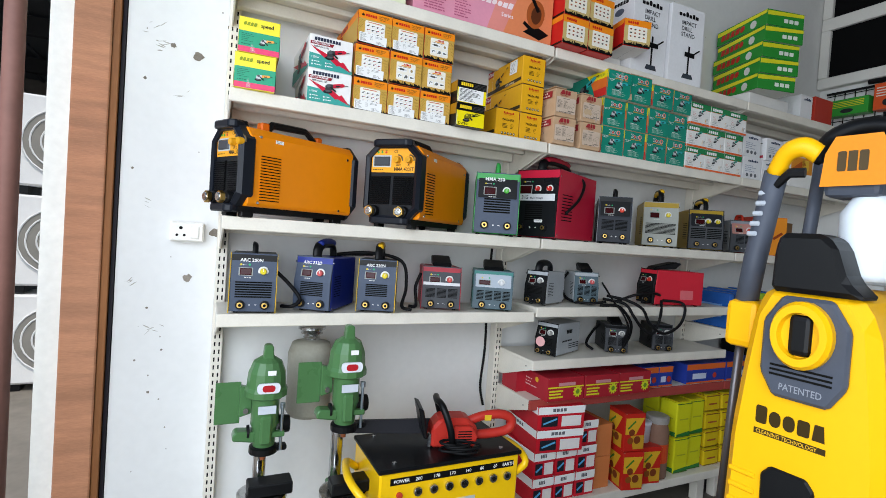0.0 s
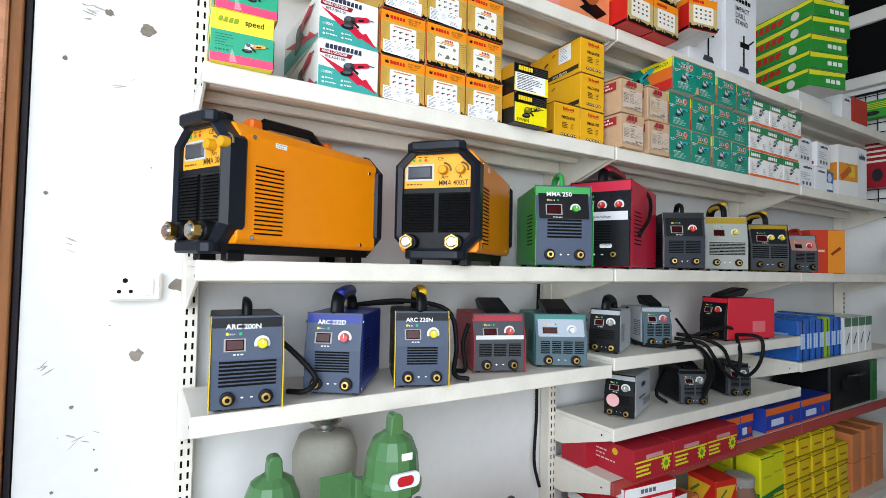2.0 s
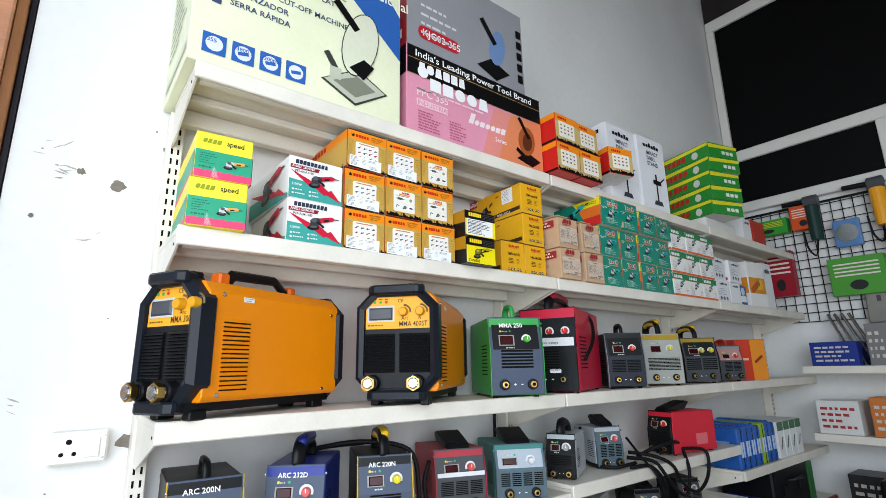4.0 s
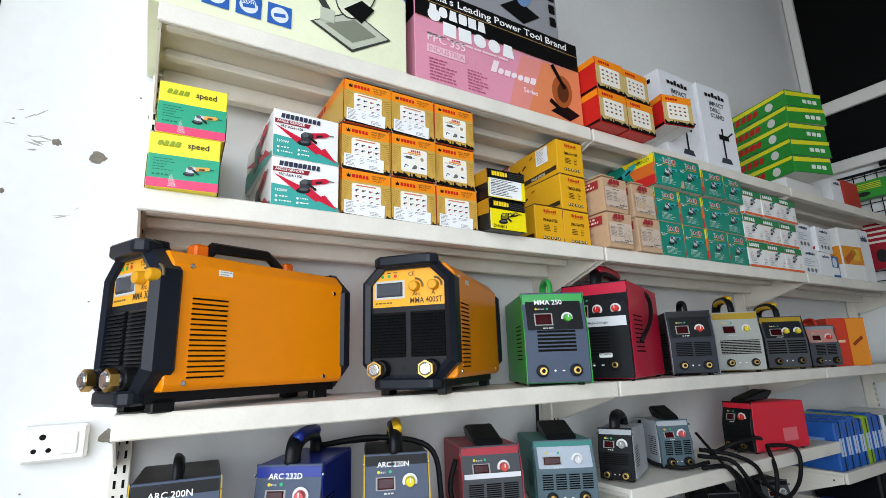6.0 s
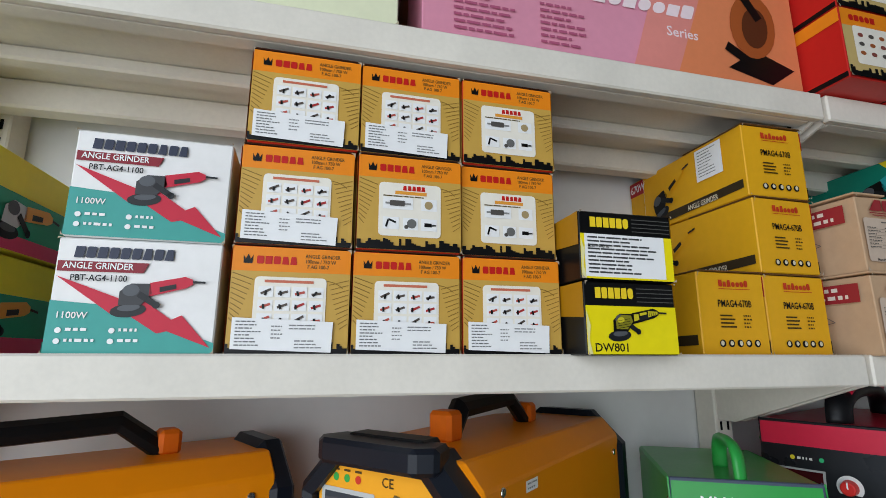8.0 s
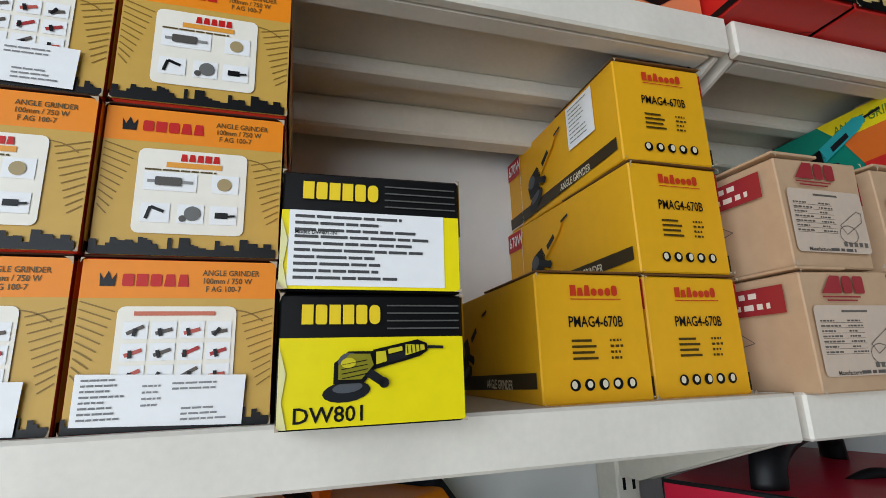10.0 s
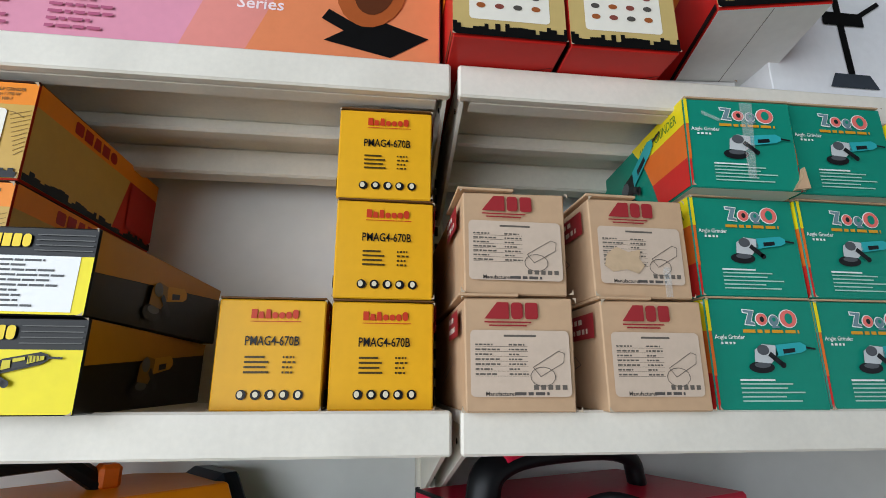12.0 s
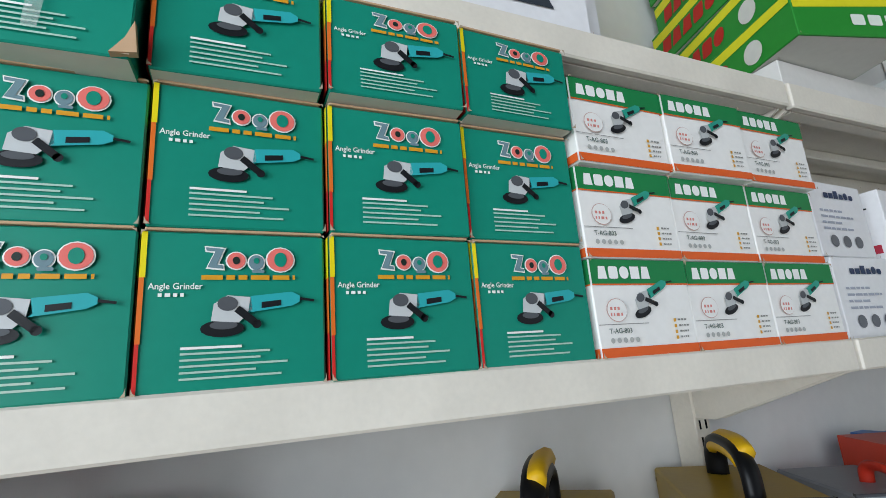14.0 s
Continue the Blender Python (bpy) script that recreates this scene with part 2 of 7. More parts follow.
def grinder(u, v, s, body, head=None, layer=3, flip=1, tilt=0.0):
    """Printed picture of an angle grinder, s long."""
    head = head or ink("c4c8c8")
    blk, grey = ink("1d1f22"), ink("55585c")
    c, sn = math.cos(tilt), math.sin(tilt)

    def q(pts):
        return [(u + flip * s * (a * c - b * sn), v + s * (a * sn + b * c)) for a, b in pts]
    return [(q(oval(0.16, -0.15, 0.19, 0.08)), blk, layer), (q(oval(0.17, -0.12, 0.12, 0.04)), grey, layer + 1),
            (q([(0.06, -0.08), (0.3, -0.1), (0.42, 0.02), (0.40, 0.14), (0.2, 0.16), (0.08, 0.08)]), head, layer + 2),
            (q(oval(0.2, 0.08, 0.09, 0.07)), grey, layer + 3),
            (q([(0.38, -0.01), (0.78, 0.05), (0.86, 0.09), (0.86, 0.15), (0.78, 0.19), (0.4, 0.15)]), body, layer + 2),
            (q([(0.5, 0.03), (0.68, 0.055), (0.68, 0.11), (0.5, 0.09)]), blk, layer + 3),
            (q(bar(0.86, 0.12, 1.0, 0.10, 0.025)), blk, layer + 2),
            (q(bar(0.28, 0.03, 0.46, -0.12, 0.07)), blk, layer + 4), (q(oval(0.46, -0.12, 0.042)), blk, layer + 4)]


# ---- cartons ----


def carton(name, w, d, h, body, label, category="box", group="", worn=0.0015, seed=0, m=None):
    """A carton: front at y=0 facing -y, depth towards +y; edges a little rounded and crushed."""
    bm = box(0, w, 0, d, 0, h)
    dent = random.Random(int(w * 7000 + h * 1300 + seed))
    crush = 0.005 if body is KRAFT else 0.0016
    for v in bm.verts:
        v.co += Vector(((1 if v.co.x < w / 2 else -1) * dent.uniform(0, crush), dent.uniform(0, crush) if v.co.y < d / 2 else 0, -dent.uniform(0, crush) * 0.5 if v.co.z > h / 2 else 0))
    bmesh.ops.bevel(bm, geom=bm.edges[:], offset=0.0012, segments=1, affect="EDGES")
    ob = thing(name, bm, body, m or Matrix(), label, category, group)
    rub = random.Random(int(w * 5000 + h * 900))
    worn_m = mat("rubbed_card", "b9a890", 0.85, vary=0.25, scale=80)
    for cx, sx in ((0.0004, 1), (w - 0.0004, -1)):
        for cz, sz in ((0.0004, 1), (h - 0.0004, -1)):
            a, b = rub.uniform(0.002, 0.005), rub.uniform(0.002, 0.006)
            front(ob).draw("rubbed_corner", [([(cx, cz), (cx + sx * a, cz), (cx + sx * a * 0.35, cz + sz * b * 0.4), (cx, cz + sz * b)], worn_m, 6)])
    return ob


def front(ob):
    return Face(ob, (0, 0, 0), (1, 0, 0), (0, 0, 1))


def left_side(ob, d):
    return Face(ob, (0, d, 0), (0, -1, 0), (0, 0, 1))


def right_side(ob, w):
    return Face(ob, (w, 0, 0), (0, 1, 0), (0, 0, 1))


def under(ob, d):
    return Face(ob, (0, d, 0), (1, 0, 0), (0, -1, 0))


def top_flap(ob, w, d, h, m, lift=0.004):
    part("flap", box(0.001, w - 0.001, -0.001, d * 0.45, h + 0.0005, h + lift * 0.5, 0.0005), m, ob)


def place(ob, x, y, z, turn=0.0):
    ob.matrix_basis = pose(x, y, z, 0, 0, turn)
    return ob


def again(ob, x, y, z, turn=0.0):
    return copy_thing(ob, pose(x, y, z, 0, 0, turn))


# ---- the room ----
WALL_Y, BACK_X, CEIL, FRONT = 1.69, 3.24, 3.9, 1.408


def wall(name, bm, m=PLASTER, label=""):
    return thing(name, bm, m, Matrix(), label or "white painted plaster wall with scuffs", "wall", kind="structure")


wall("wall_north", box(-0.25, BACK_X + 0.2, WALL_Y, WALL_Y + 0.2, -0.02, CEIL + 0.1))
wall("wall_east", box(BACK_X, BACK_X + 0.2, -4.2, WALL_Y - 0.002, -0.02, CEIL + 0.1))
# unseen closing walls: the grey stands in for dark stock and cuts bounced light
SHADE = mat("bounce_cut_grey", "625d58", 0.85, vary=0.25, scale=6, bump=0.3, grime=0.4)
wall("wall_south", box(-0.3, BACK_X + 0.2, -4.4, -4.202, -0.02, CEIL + 0.1), SHADE, "unseen wall across the shop, greyed to cut bounced light")
wall("wall_west", box(-0.5, -0.3, -4.2, -3.0, -0.02, CEIL + 0.1), SHADE, "unseen wall beside the shop front, greyed to cut bounced light")
wall("wall_lintel", box(-0.5, -0.3, -2.998, WALL_Y - 0.3, 3.0, CEIL + 0.1), SHADE, "unseen lintel over the shop front, greyed to cut bounced light")
thing("floor", box(-0.5, BACK_X, -4.2, WALL_Y, -0.12, 0.0), CONCRETE, Matrix(), "grey worn concrete shop floor", "floor", kind="structure")
thing("ceiling", box(-0.5, BACK_X + 0.2, -4.4, WALL_Y + 0.2, CEIL, CEIL + 0.15), mat("ceiling_paint", "8f8b84", 0.85, vary=0.1, scale=5, grime=0.3), Matrix(), "pale plastered ceiling", "ceiling", kind="structure")
# street side
SAND = mat("dusty_ground", "8a8378", 0.9, vary=0.3, scale=3, bump=0.4, grime=0.3)
thing("ground", box(-400, 400, -400, 400, -0.5, -0.13), SAND, Matrix(), "pale dusty concrete ground outside", "ground", kind="structure")
# outer end of the wall: pillar, timber jamb, dark shutter slot, pipe
PILLAR = mat("whitewashed_pillar", "f0eee6", 0.85, vary=0.12, scale=12, bump=0.5, grime=0.35)
wall("wall_pillar", box(-0.432, -0.374, WALL_Y + 0.0, WALL_Y + 0.4, -0.13, CEIL), PILLAR, "whitewashed rough plaster pillar beside the shop front")
slot = thing("shutter_channel", box(-0.2625, -0.2515, WALL_Y + 0.02, WALL_Y + 0.1, 0, 3.0), mat("dark_steel", "1a151c", 0.6, vary=0.3), Matrix(), "dark painted steel shutter channel at the wall's end", "trim", kind="structure")
part("lip", box(-0.2612, -0.2525, WALL_Y - 0.006, WALL_Y + 0.02, 0, 3.0), mat("dark_steel", "1a151c"), slot)
jamb = thing("door_jamb", box(-0.373, -0.283, WALL_Y - 0.03, WALL_Y + 0.1, 0, 3.0, 0.004), WOOD, Matrix(), "raw reddish timber door jamb with rough sawn face", "door frame", kind="structure")
part("edge_strip", box(-0.2825, -0.2635, WALL_Y - 0.02, WALL_Y + 0.09, 0, 3.0, 0.002), WOODEDGE, jamb, "darker planed timber edge")
rnd = random.Random(4)
for i in range(70):
    z = 1.0 + i * 0.0075 + rnd.uniform(-0.002, 0.002)
    pts = spline([(-0.3715 + 0.0218 * k, WALL_Y - 0.0302, z + 0.006 * math.sin(i * 0.35 + k * 1.3) + rnd.uniform(-0.002, 0.002)) for k in range(5)], 3)
    part("saw_mark", tube(pts, 0.0012, 4), WOOD, jamb)
pipe = thing("steel_pipe", cyl((-0.44, 1.45, -0.13), (-0.44, 1.45, 3.4), 0.021, n=20), mat("rust_primer_paint", "7d5a52", 0.55, vary=0.2, scale=12, grime=0.3), Matrix(), "red-brown primed steel pipe post outside the door", "pipe", smooth=True)

# far side of the street: sheds and stacked outdoor units
def aircon(x, y, z):
    w, h, d = 0.8, 0.62, 0.3
    ob = thing("outdoor_unit", box(0, w, 0, d, 0, h, 0.015), mat("white_sheet_metal", "e8e8e6", 0.4, vary=0.08, grime=0.2), pose(x, y, z), "white outdoor air conditioning unit stacked in a row", "air conditioner", "stacked outdoor units")
    part("fan_grille", cyl((0.3, -0.006, h / 2), (0.3, 0.01, h / 2), 0.23, n=28), mat("grille_grey", "8a8780", 0.6), ob, "grey round fan grille")
    for r in (0.06, 0.12, 0.18, 0.225):
        part("ring", tube([(0.3 + r * math.cos(a), -0.01, h / 2 + r * math.sin(a)) for a in (k * math.pi / 12 for k in range(25))], 0.006, 5), mat("white_sheet_metal", ""), ob)
    part("foot", box(0.05, 0.12, 0.02, d - 0.02, -0.05, 0, 0.003), BLACK, ob)
    part("foot", box(w - 0.12, w - 0.05, 0.02, d - 0.02, -0.05, 0, 0.003), BLACK, ob)
    part("seam", box(0.62, 0.625, -0.003, 0.0, 0.03, h - 0.03), mat("grille_grey", ""), ob)
    return ob


for i in range(3):
    for k in range(3):
        aircon(-1.22 - i * 0.86, 4.2, -0.08 + k * 0.68)
shed = thing("shed_roof", box(-9, 2, 4.6, 11, 3.35, 3.4), mat("corrugated_grey", "43474b", 0.6, vary=0.2), Matrix(), "dark corrugated sheet canopy over the yard", "roof", kind="structure")
for i in range(30):
    part("rib", cyl((-8.8 + i * 0.36, 4.6, 3.34), (-8.8 + i * 0.36, 11, 3.34), 0.03, n=6), mat("corrugated_grey", ""), shed)
for y in (5.2, 7.2, 9.2):
    part("beam", box(-9, 2, y, y + 0.12, 3.1, 3.3), mat("dark_beam", "2b2c2e", 0.7), shed)
wall("wall_shed", box(-9, 2, 11, 11.2, -0.13, 3.4), mat("shed_wall", "6d6a66", 0.85, vary=0.3, scale=3, grime=0.4), "grey weathered yard wall")

# wall fittings
sock = thing("wall_socket", box(0, 0.094, -0.03, 0, 0, 0.06, 0.004), mat("socket_white", "e8e6df", 0.35, vary=0.03), pose(-0.113, WALL_Y, 1.069), "white surface-mounted socket box with three-pin outlet and switch", "socket")
part("face_plate", box(0.004, 0.09, -0.034, -0.03, 0.004, 0.056, 0.001), mat("socket_white", ""), sock)
part("switch", box(0.055, 0.08, -0.038, -0.034, 0.012, 0.048, 0.0015), mat("socket_white", ""), sock)
for x, z, r in ((0.03, 0.042, 0.005), (0.02, 0.02, 0.004), (0.04, 0.02, 0.004)):
    part("pin_hole", cyl((x, -0.0345, z), (x, -0.033, z), r, n=10), DARK, sock)
for x, z in ((0.008, 0.05), (0.008, 0.01), (0.086, 0.05), (0.086, 0.01)):
    part("screw", cyl((x, -0.0352, z), (x, -0.034, z), 0.002, n=8), CHROME, sock)
# chipped holes in the plaster
CHIP = mat("bare_mortar", "857d72", 0.95, vary=0.4, scale=60, bump=0.8)
SPK = random.Random(21)
for n_, (x, z, r) in enumerate([(-0.061, 1.642, 0.014), (-0.059, 0.954, 0.014), (0.012, 1.10, 0.016), (-0.13, 1.66, 0.008), (-0.2, 1.55, 0.005), (-0.165, 0.86, 0.004), (-0.19, 0.7, 0.003), (-0.12, 0.73, 0.004), (0.02, 1.75, 0.006), (-0.22, 1.28, 0.004), (-0.15, 0.6, 0.004)] + [(SPK.uniform(-0.24, 0.0), SPK.uniform(0.35, 2.3), SPK.uniform(0.001, 0.0024)) for _ in range(12)]):
    rr = random.Random(n_)
    pts = [(x + r * rr.uniform(0.6, 1.25) * math.cos(a), z + r * rr.uniform(0.6, 1.2) * math.sin(a)) for a in (k * math.pi / 7 for k in range(14))]
    thing("plaster_chip", prism(pts, WALL_Y - 0.0015, WALL_Y + 0.001), CHIP, Matrix(), "chipped hole in white plaster showing grey mortar", "chip", "plaster chips", kind="structure")
SMUDGE = mat("grey_smudge", "a9a69d", 0.9, vary=0.3, scale=90)
for x0, z0, n_ in ((-0.16, 1.655, 7), (-0.185, 1.70, 4), (-0.10, 1.52, 3), (-0.20, 0.93, 5), (-0.14, 0.80, 5), (-0.19, 1.18, 3)):
    for k in range(n_):
        a, l, w_ = SPK.uniform(-0.5, 0.9), SPK.uniform(0.004, 0.014), SPK.uniform(0.0006, 0.002)
        x, z = x0 + SPK.uniform(-0.025, 0.025), z0 + SPK.uniform(-0.018, 0.018)
        c_, s_ = math.cos(a), math.sin(a)
        pts = [(x + l * u * c_ - w_ * v * s_, z + l * u * s_ + w_ * v * c_) for u, v in ((-1, 0), (-0.5, -0.8), (0.2, -1), (1, -0.1), (0.4, 0.9), (-0.4, 0.7))]
        thing("wall_scuff", prism(pts, WALL_Y - 0.0006, WALL_Y + 0.001), SMUDGE, Matrix(), "grey rubbed scuff on white plaster", "scuff", "wall scuffs", kind="structure")

# ---- shelving ----
BAYS = ((0.024, 1.072), (1.084, 2.163), (2.175, 3.195))
SLOT = DARK


def upright(x):
    ob = thing("shelf_upright", box(x - 0.016, x + 0.016, WALL_Y - 0.045, WALL_Y - 0.003, 0.0, 1.83, 0.002), CREAM, Matrix(), "cream steel slotted shelving upright against the wall", "upright", "shelving uprights")
    v, f = [], []
    for i in range(72):
        for s in (-0.0065, 0.0065):
            k = len(v)
            z = 0.06 + i * 0.0245
            y = WALL_Y - 0.0456
            v += [(x + s - 0.0021, y, z), (x + s + 0.0021, y, z), (x + s + 0.0021, y, z + 0.0135), (x + s - 0.0021, y, z + 0.0135)]
            f.append((k, k + 1, k + 2, k + 3))
    part("slot_row", mesh("slot_row", v, f, [SLOT]), None, ob, kind="stuff")
    return ob


for x in (0.035, 1.078, 2.169, 3.207):
    upright(x)


def shelf(bay, z, lip=CREAM, depth=0.28, lip_h=0.036, group="wall shelves"):
    x0, x1 = BAYS[bay]
    y0 = WALL_Y - depth
    red = lip is not CREAM
    root = new("shelf")
    tagged(root, "cream steel wall shelf" + (" with a faded red price edge" if red else " with folded front lip and worn edges"), "shelf", group)
    root.location = (x0, y0, z)
    w, d = x1 - x0, depth - 0.05
    part("deck", box(0, w, 0.012, d, -0.012, 0, 0.001), CREAM, root)
    part("lip", box(-0.002, w + 0.002, 0, 0.0118, -lip_h, 0.001, 0.0022), lip, root)
    part("return_fold", box(0.012, w - 0.012, 0.013, 0.03, -lip_h, -lip_h + 0.004), CREAM, root)
    part("stiffener", box(0.012, w - 0.012, d * 0.52, d * 0.62, -0.03, -0.0125, 0.003), CREAM, root)
    part("back_rail", box(0.012, w - 0.012, d - 0.03, d, -0.05, -0.0125, 0.003), CREAM, root)
    for a, b in ((0.001, 0.005), (w - 0.005, w - 0.001)):
        br = part("bracket", prism([(0.013, -0.0125), (d + 0.01, -0.0125), (d + 0.01, -0.1), (d - 0.03, -0.1), (0.013, -lip_h)], a, b, axis="x"), CREAM, root)
        part("hole", cyl((a - 0.0008, 0.045, -0.028), (b + 0.0008, 0.045, -0.028), 0.003, n=8), DARK, br)
    return root


S1, S2, S3, S4 = 1.842, 1.50, 1.155, 0.888
S4B, S5B, S4C, RED, BASE = 0.905, 0.708, 0.80, 0.56, 0.165
for b in (0, 1, 2):
    shelf(b, S1)
    shelf(b, S2)
    shelf(b, S3)
    sh = shelf(b, BASE, depth=0.30)
    part("kick_leg", box(0.03, 0.08, 0.05, 0.09, -BASE, -0.037, 0.002), CREAM, sh)
    part("kick_leg", box(BAYS[b][1] - BAYS[b][0] - 0.08, BAYS[b][1] - BAYS[b][0] - 0.03, 0.05, 0.09, -BASE, -0.037, 0.002), CREAM, sh)
shelf(0, S4)
shelf(1, S4B)
shelf(1, S5B)
shelf(2, S4C)
shelf(1, RED, REDLIP)
shelf(2, RED, REDLIP)

# ---- second shelf: grinder cartons ----
BLK, WHT = ink("0c0c0d"), WHITE
BOXY = 1.422


def forte(kind, seed, m):
    w, d, h = 0.107, 0.262, 0.098
    side_red = ink("c8321f")
    ob = carton("grinder_carton", w, d, h, side_red, "orange and gold angle grinder carton on the shelf", "box", "orange grinder cartons", m=m)
    f = front(ob)
    og, gold, cream = ink("ee8a1c"), ink("c8a04c"), ink("efe9da")
    f.draw("orange_band", [(rect(0.001, h * 0.76, w - 0.001, h - 0.001), og, 1)])
    f.draw("gold_field", [(rect(0.001, 0.001, w - 0.001, h * 0.76), gold, 1)])
    rg = random.Random(seed)
    wheels = []
    for k in range(9):
        a0 = 0.9 + k * 0.2
        wheels.append((bar(w * 0.78 + 0.026 * math.cos(a0), h * 0.38 + 0.03 * math.sin(a0), w * 0.78 + 0.026 * math.cos(a0 + 0.2), h * 0.38 + 0.03 * math.sin(a0 + 0.2), 0.0008), ink("8a6c2e"), 2))
    for k in range(10):
        wheels.append((bar(0.002, h * 0.74 - k * 0.0045, 0.002 + max(0.002, 0.018 - k * 0.0014), h * 0.74 - k * 0.0045 - 0.006, 0.0008), ink("8a6c2e"), 2))
        wheels.append((bar(w - 0.002, h * 0.7 - k * 0.0045, w - 0.02 + k * 0.0012, h * 0.7 - k * 0.0045 - 0.005, 0.0007), ink("8a6c2e"), 2))
    f.draw("line_pattern", wheels)
    f.draw("crown_mark", [([(w * 0.10, h * 0.83), (w * 0.17, h * 0.83), (w * 0.175, h * 0.91), (w * 0.155, h * 0.87), (w * 0.135, h * 0.92), (w * 0.115, h * 0.87), (w * 0.095, h * 0.91)], BLK, 2)])
    f.draw("maker_mark", mark(w * 0.2, h * 0.83, w * 0.34, h * 0.075, 5, ink("c01f1a")), "red block maker's mark")
    dk = ink("5a4a25")
    f.text("print", "ANGLE GRINDER", w * 0.60, h * 0.90, h * 0.035, dk, squeeze=0.85)
    f.text("print", "100mm / 750 W", w * 0.60, h * 0.85, h * 0.035, dk, squeeze=0.85)
    f.text("print", "F AG 100-7", w * 0.62, h * 0.80, h * 0.035, dk, squeeze=0.85)
    f.draw("picture_panel", [(rrect(w * 0.2, h * 0.15, w * 0.79, h * 0.71, 0.004), cream, 3)])
    items = []
    if kind == 0:
        items.append((rect(w * 0.28, h * 0.655, w * 0.68, h * 0.68), ink("c96f55"), 4))
        for r in range(3):
            for c in range(4):
                u, v = w * (0.235 + c * 0.138), h * (0.52 - r * 0.125)
                items.append((rect(u, v, u + w * 0.12, v + h * 0.1), WHT, 4))
                cc = ink(rg.choice(("a83434", "5a5048", "b8564a")))
                items.append((bar(u + w * 0.02, v + h * 0.03, u + w * 0.1, v + h * rg.uniform(0.03, 0.08), h * 0.022), cc, 5))
                items.append((bar(u + w * rg.uniform(0.03, 0.06), v + h * 0.015, u + w * rg.uniform(0.03, 0.07), v + h * 0.06, h * 0.02), BLK, 6))
    else:
        items.append((rect(w * 0.35, h * 0.59, w * 0.65, h * 0.625), ink("e39a3a"), 4))
        items += mark(w * 0.42, h * 0.635, w * 0.22, h * 0.05, 5, ink("c01f1a"), 4)
        items += lines(w * 0.24, h * 0.575, w * 0.5, 1, 0.003, h * 0.012, dk, 4, seed)
        for u, v, uw in ((0.24, 0.43, 0.28), (0.6, 0.43, 0.15), (0.24, 0.22, 0.15), (0.43, 0.22, 0.14), (0.6, 0.22, 0.15)):
            items.append((rect(w * u, h * v, w * (u + uw), h * (v + 0.125)), WHT, 4))
        items += [(bar(w * 0.26, h * 0.49, w * 0.5, h * 0.49, h * 0.02), ink("8b8b88"), 5), (rrect(w * 0.3, h * 0.462, w * 0.44, h * 0.52, 0.001), ink("55514c"), 6), (oval(w * 0.67, h * 0.49, w * 0.04), ink("a8946a"), 5),
                  (bar(w * 0.27, h * 0.24, w * 0.29, h * 0.32, h * 0.02), BLK, 5), (bar(w * 0.29, h * 0.32, w * 0.36, h * 0.29, h * 0.02), BLK, 5), (oval(w * 0.51, h * 0.285, w * 0.045), ink("6b6b68"), 5), (oval(w * 0.46, h * 0.25, w * 0.02), ink("55514c"), 5), (rect(w * 0.63, h * 0.26, w * 0.7, h * 0.3), BLK, 5), (bar(w * 0.65, h * 0.27, w * 0.74, h * 0.28, h * 0.015), BLK, 6)]
    f.draw("tool_picture", items)
    sk = []
    u = 0.001
    while u < w - 0.004:
        b = min(w - 0.001, u + rg.uniform(0.002, 0.006))
        sk.append((rect(u, 0.001, b, h * rg.uniform(0.05, 0.13)), BLK, 4))
        u = b
    f.draw("skyline", sk)
    if kind == 0:
        f.draw("paper_sticker", [([(w * 0.05, h * 0.05), (w * 0.85, h * 0.02), (w * 0.86, h * 0.30), (w * 0.05, h * 0.33)], WHT, 7)], "white printed information sticker")
        f.draw("sticker_print", lines(w * 0.08, h * 0.30, w * 0.2, 8, h * 0.03, h * 0.011, ink("777777"), 8, seed) + lines(w * 0.36, h * 0.26, w * 0.12, 4, h * 0.035, h * 0.011, ink("888888"), 8, seed + 1) + lines(w * 0.5, h * 0.27, w * 0.32, 2, h * 0.03, h * 0.011, ink("888888"), 8, seed + 2) + lines(w * 0.55, h * 0.13, w * 0.26, 3, h * 0.03, h * 0.011, ink("888888"), 8, seed + 3))
    for fc, d_ in ((left_side(ob, d), d), (right_side(ob, w), d)):
        fc.draw("side_orange", [(rect(0.001, h * 0.76, d_ - 0.001, h - 0.001), og, 1)])
        fc.draw("side_gold", [([(0.001 if fc.u.y > 0 else d_ * 0.4, 0.001), (d_ * 0.6 if fc.u.y > 0 else d_ - 0.001, 0.001), (d_ * 0.7 if fc.u.y > 0 else d_ - 0.001, h * 0.76), (0.001 if fc.u.y > 0 else d_ * 0.3, h * 0.76)], gold, 1)])
        fc.draw("side_mark", mark(d_ * 0.22, h * 0.80, d_ * 0.34, h * 0.14, 5, ink("a8201a")))
        fc.draw("red_end", [(rect(d_ * 0.72, h * 0.14, d_ - 0.002, h * 0.75) if fc.u.y > 0 else rect(0.002, h * 0.14, d_ * 0.28, h * 0.75), ink("b92a24"), 2)])
        sk, u = [], 0.001
        while u < d_ - 0.004:
            b = min(d_ - 0.001, u + rg.uniform(0.004, 0.01))
            sk.append((rect(u, 0.001, b, h * rg.uniform(0.04, 0.14)), BLK, 2))
            u = b
        fc.draw("side_skyline", sk)
    top_flap(ob, w, d, h, ink("4a2f22"), 0.003)
    return ob


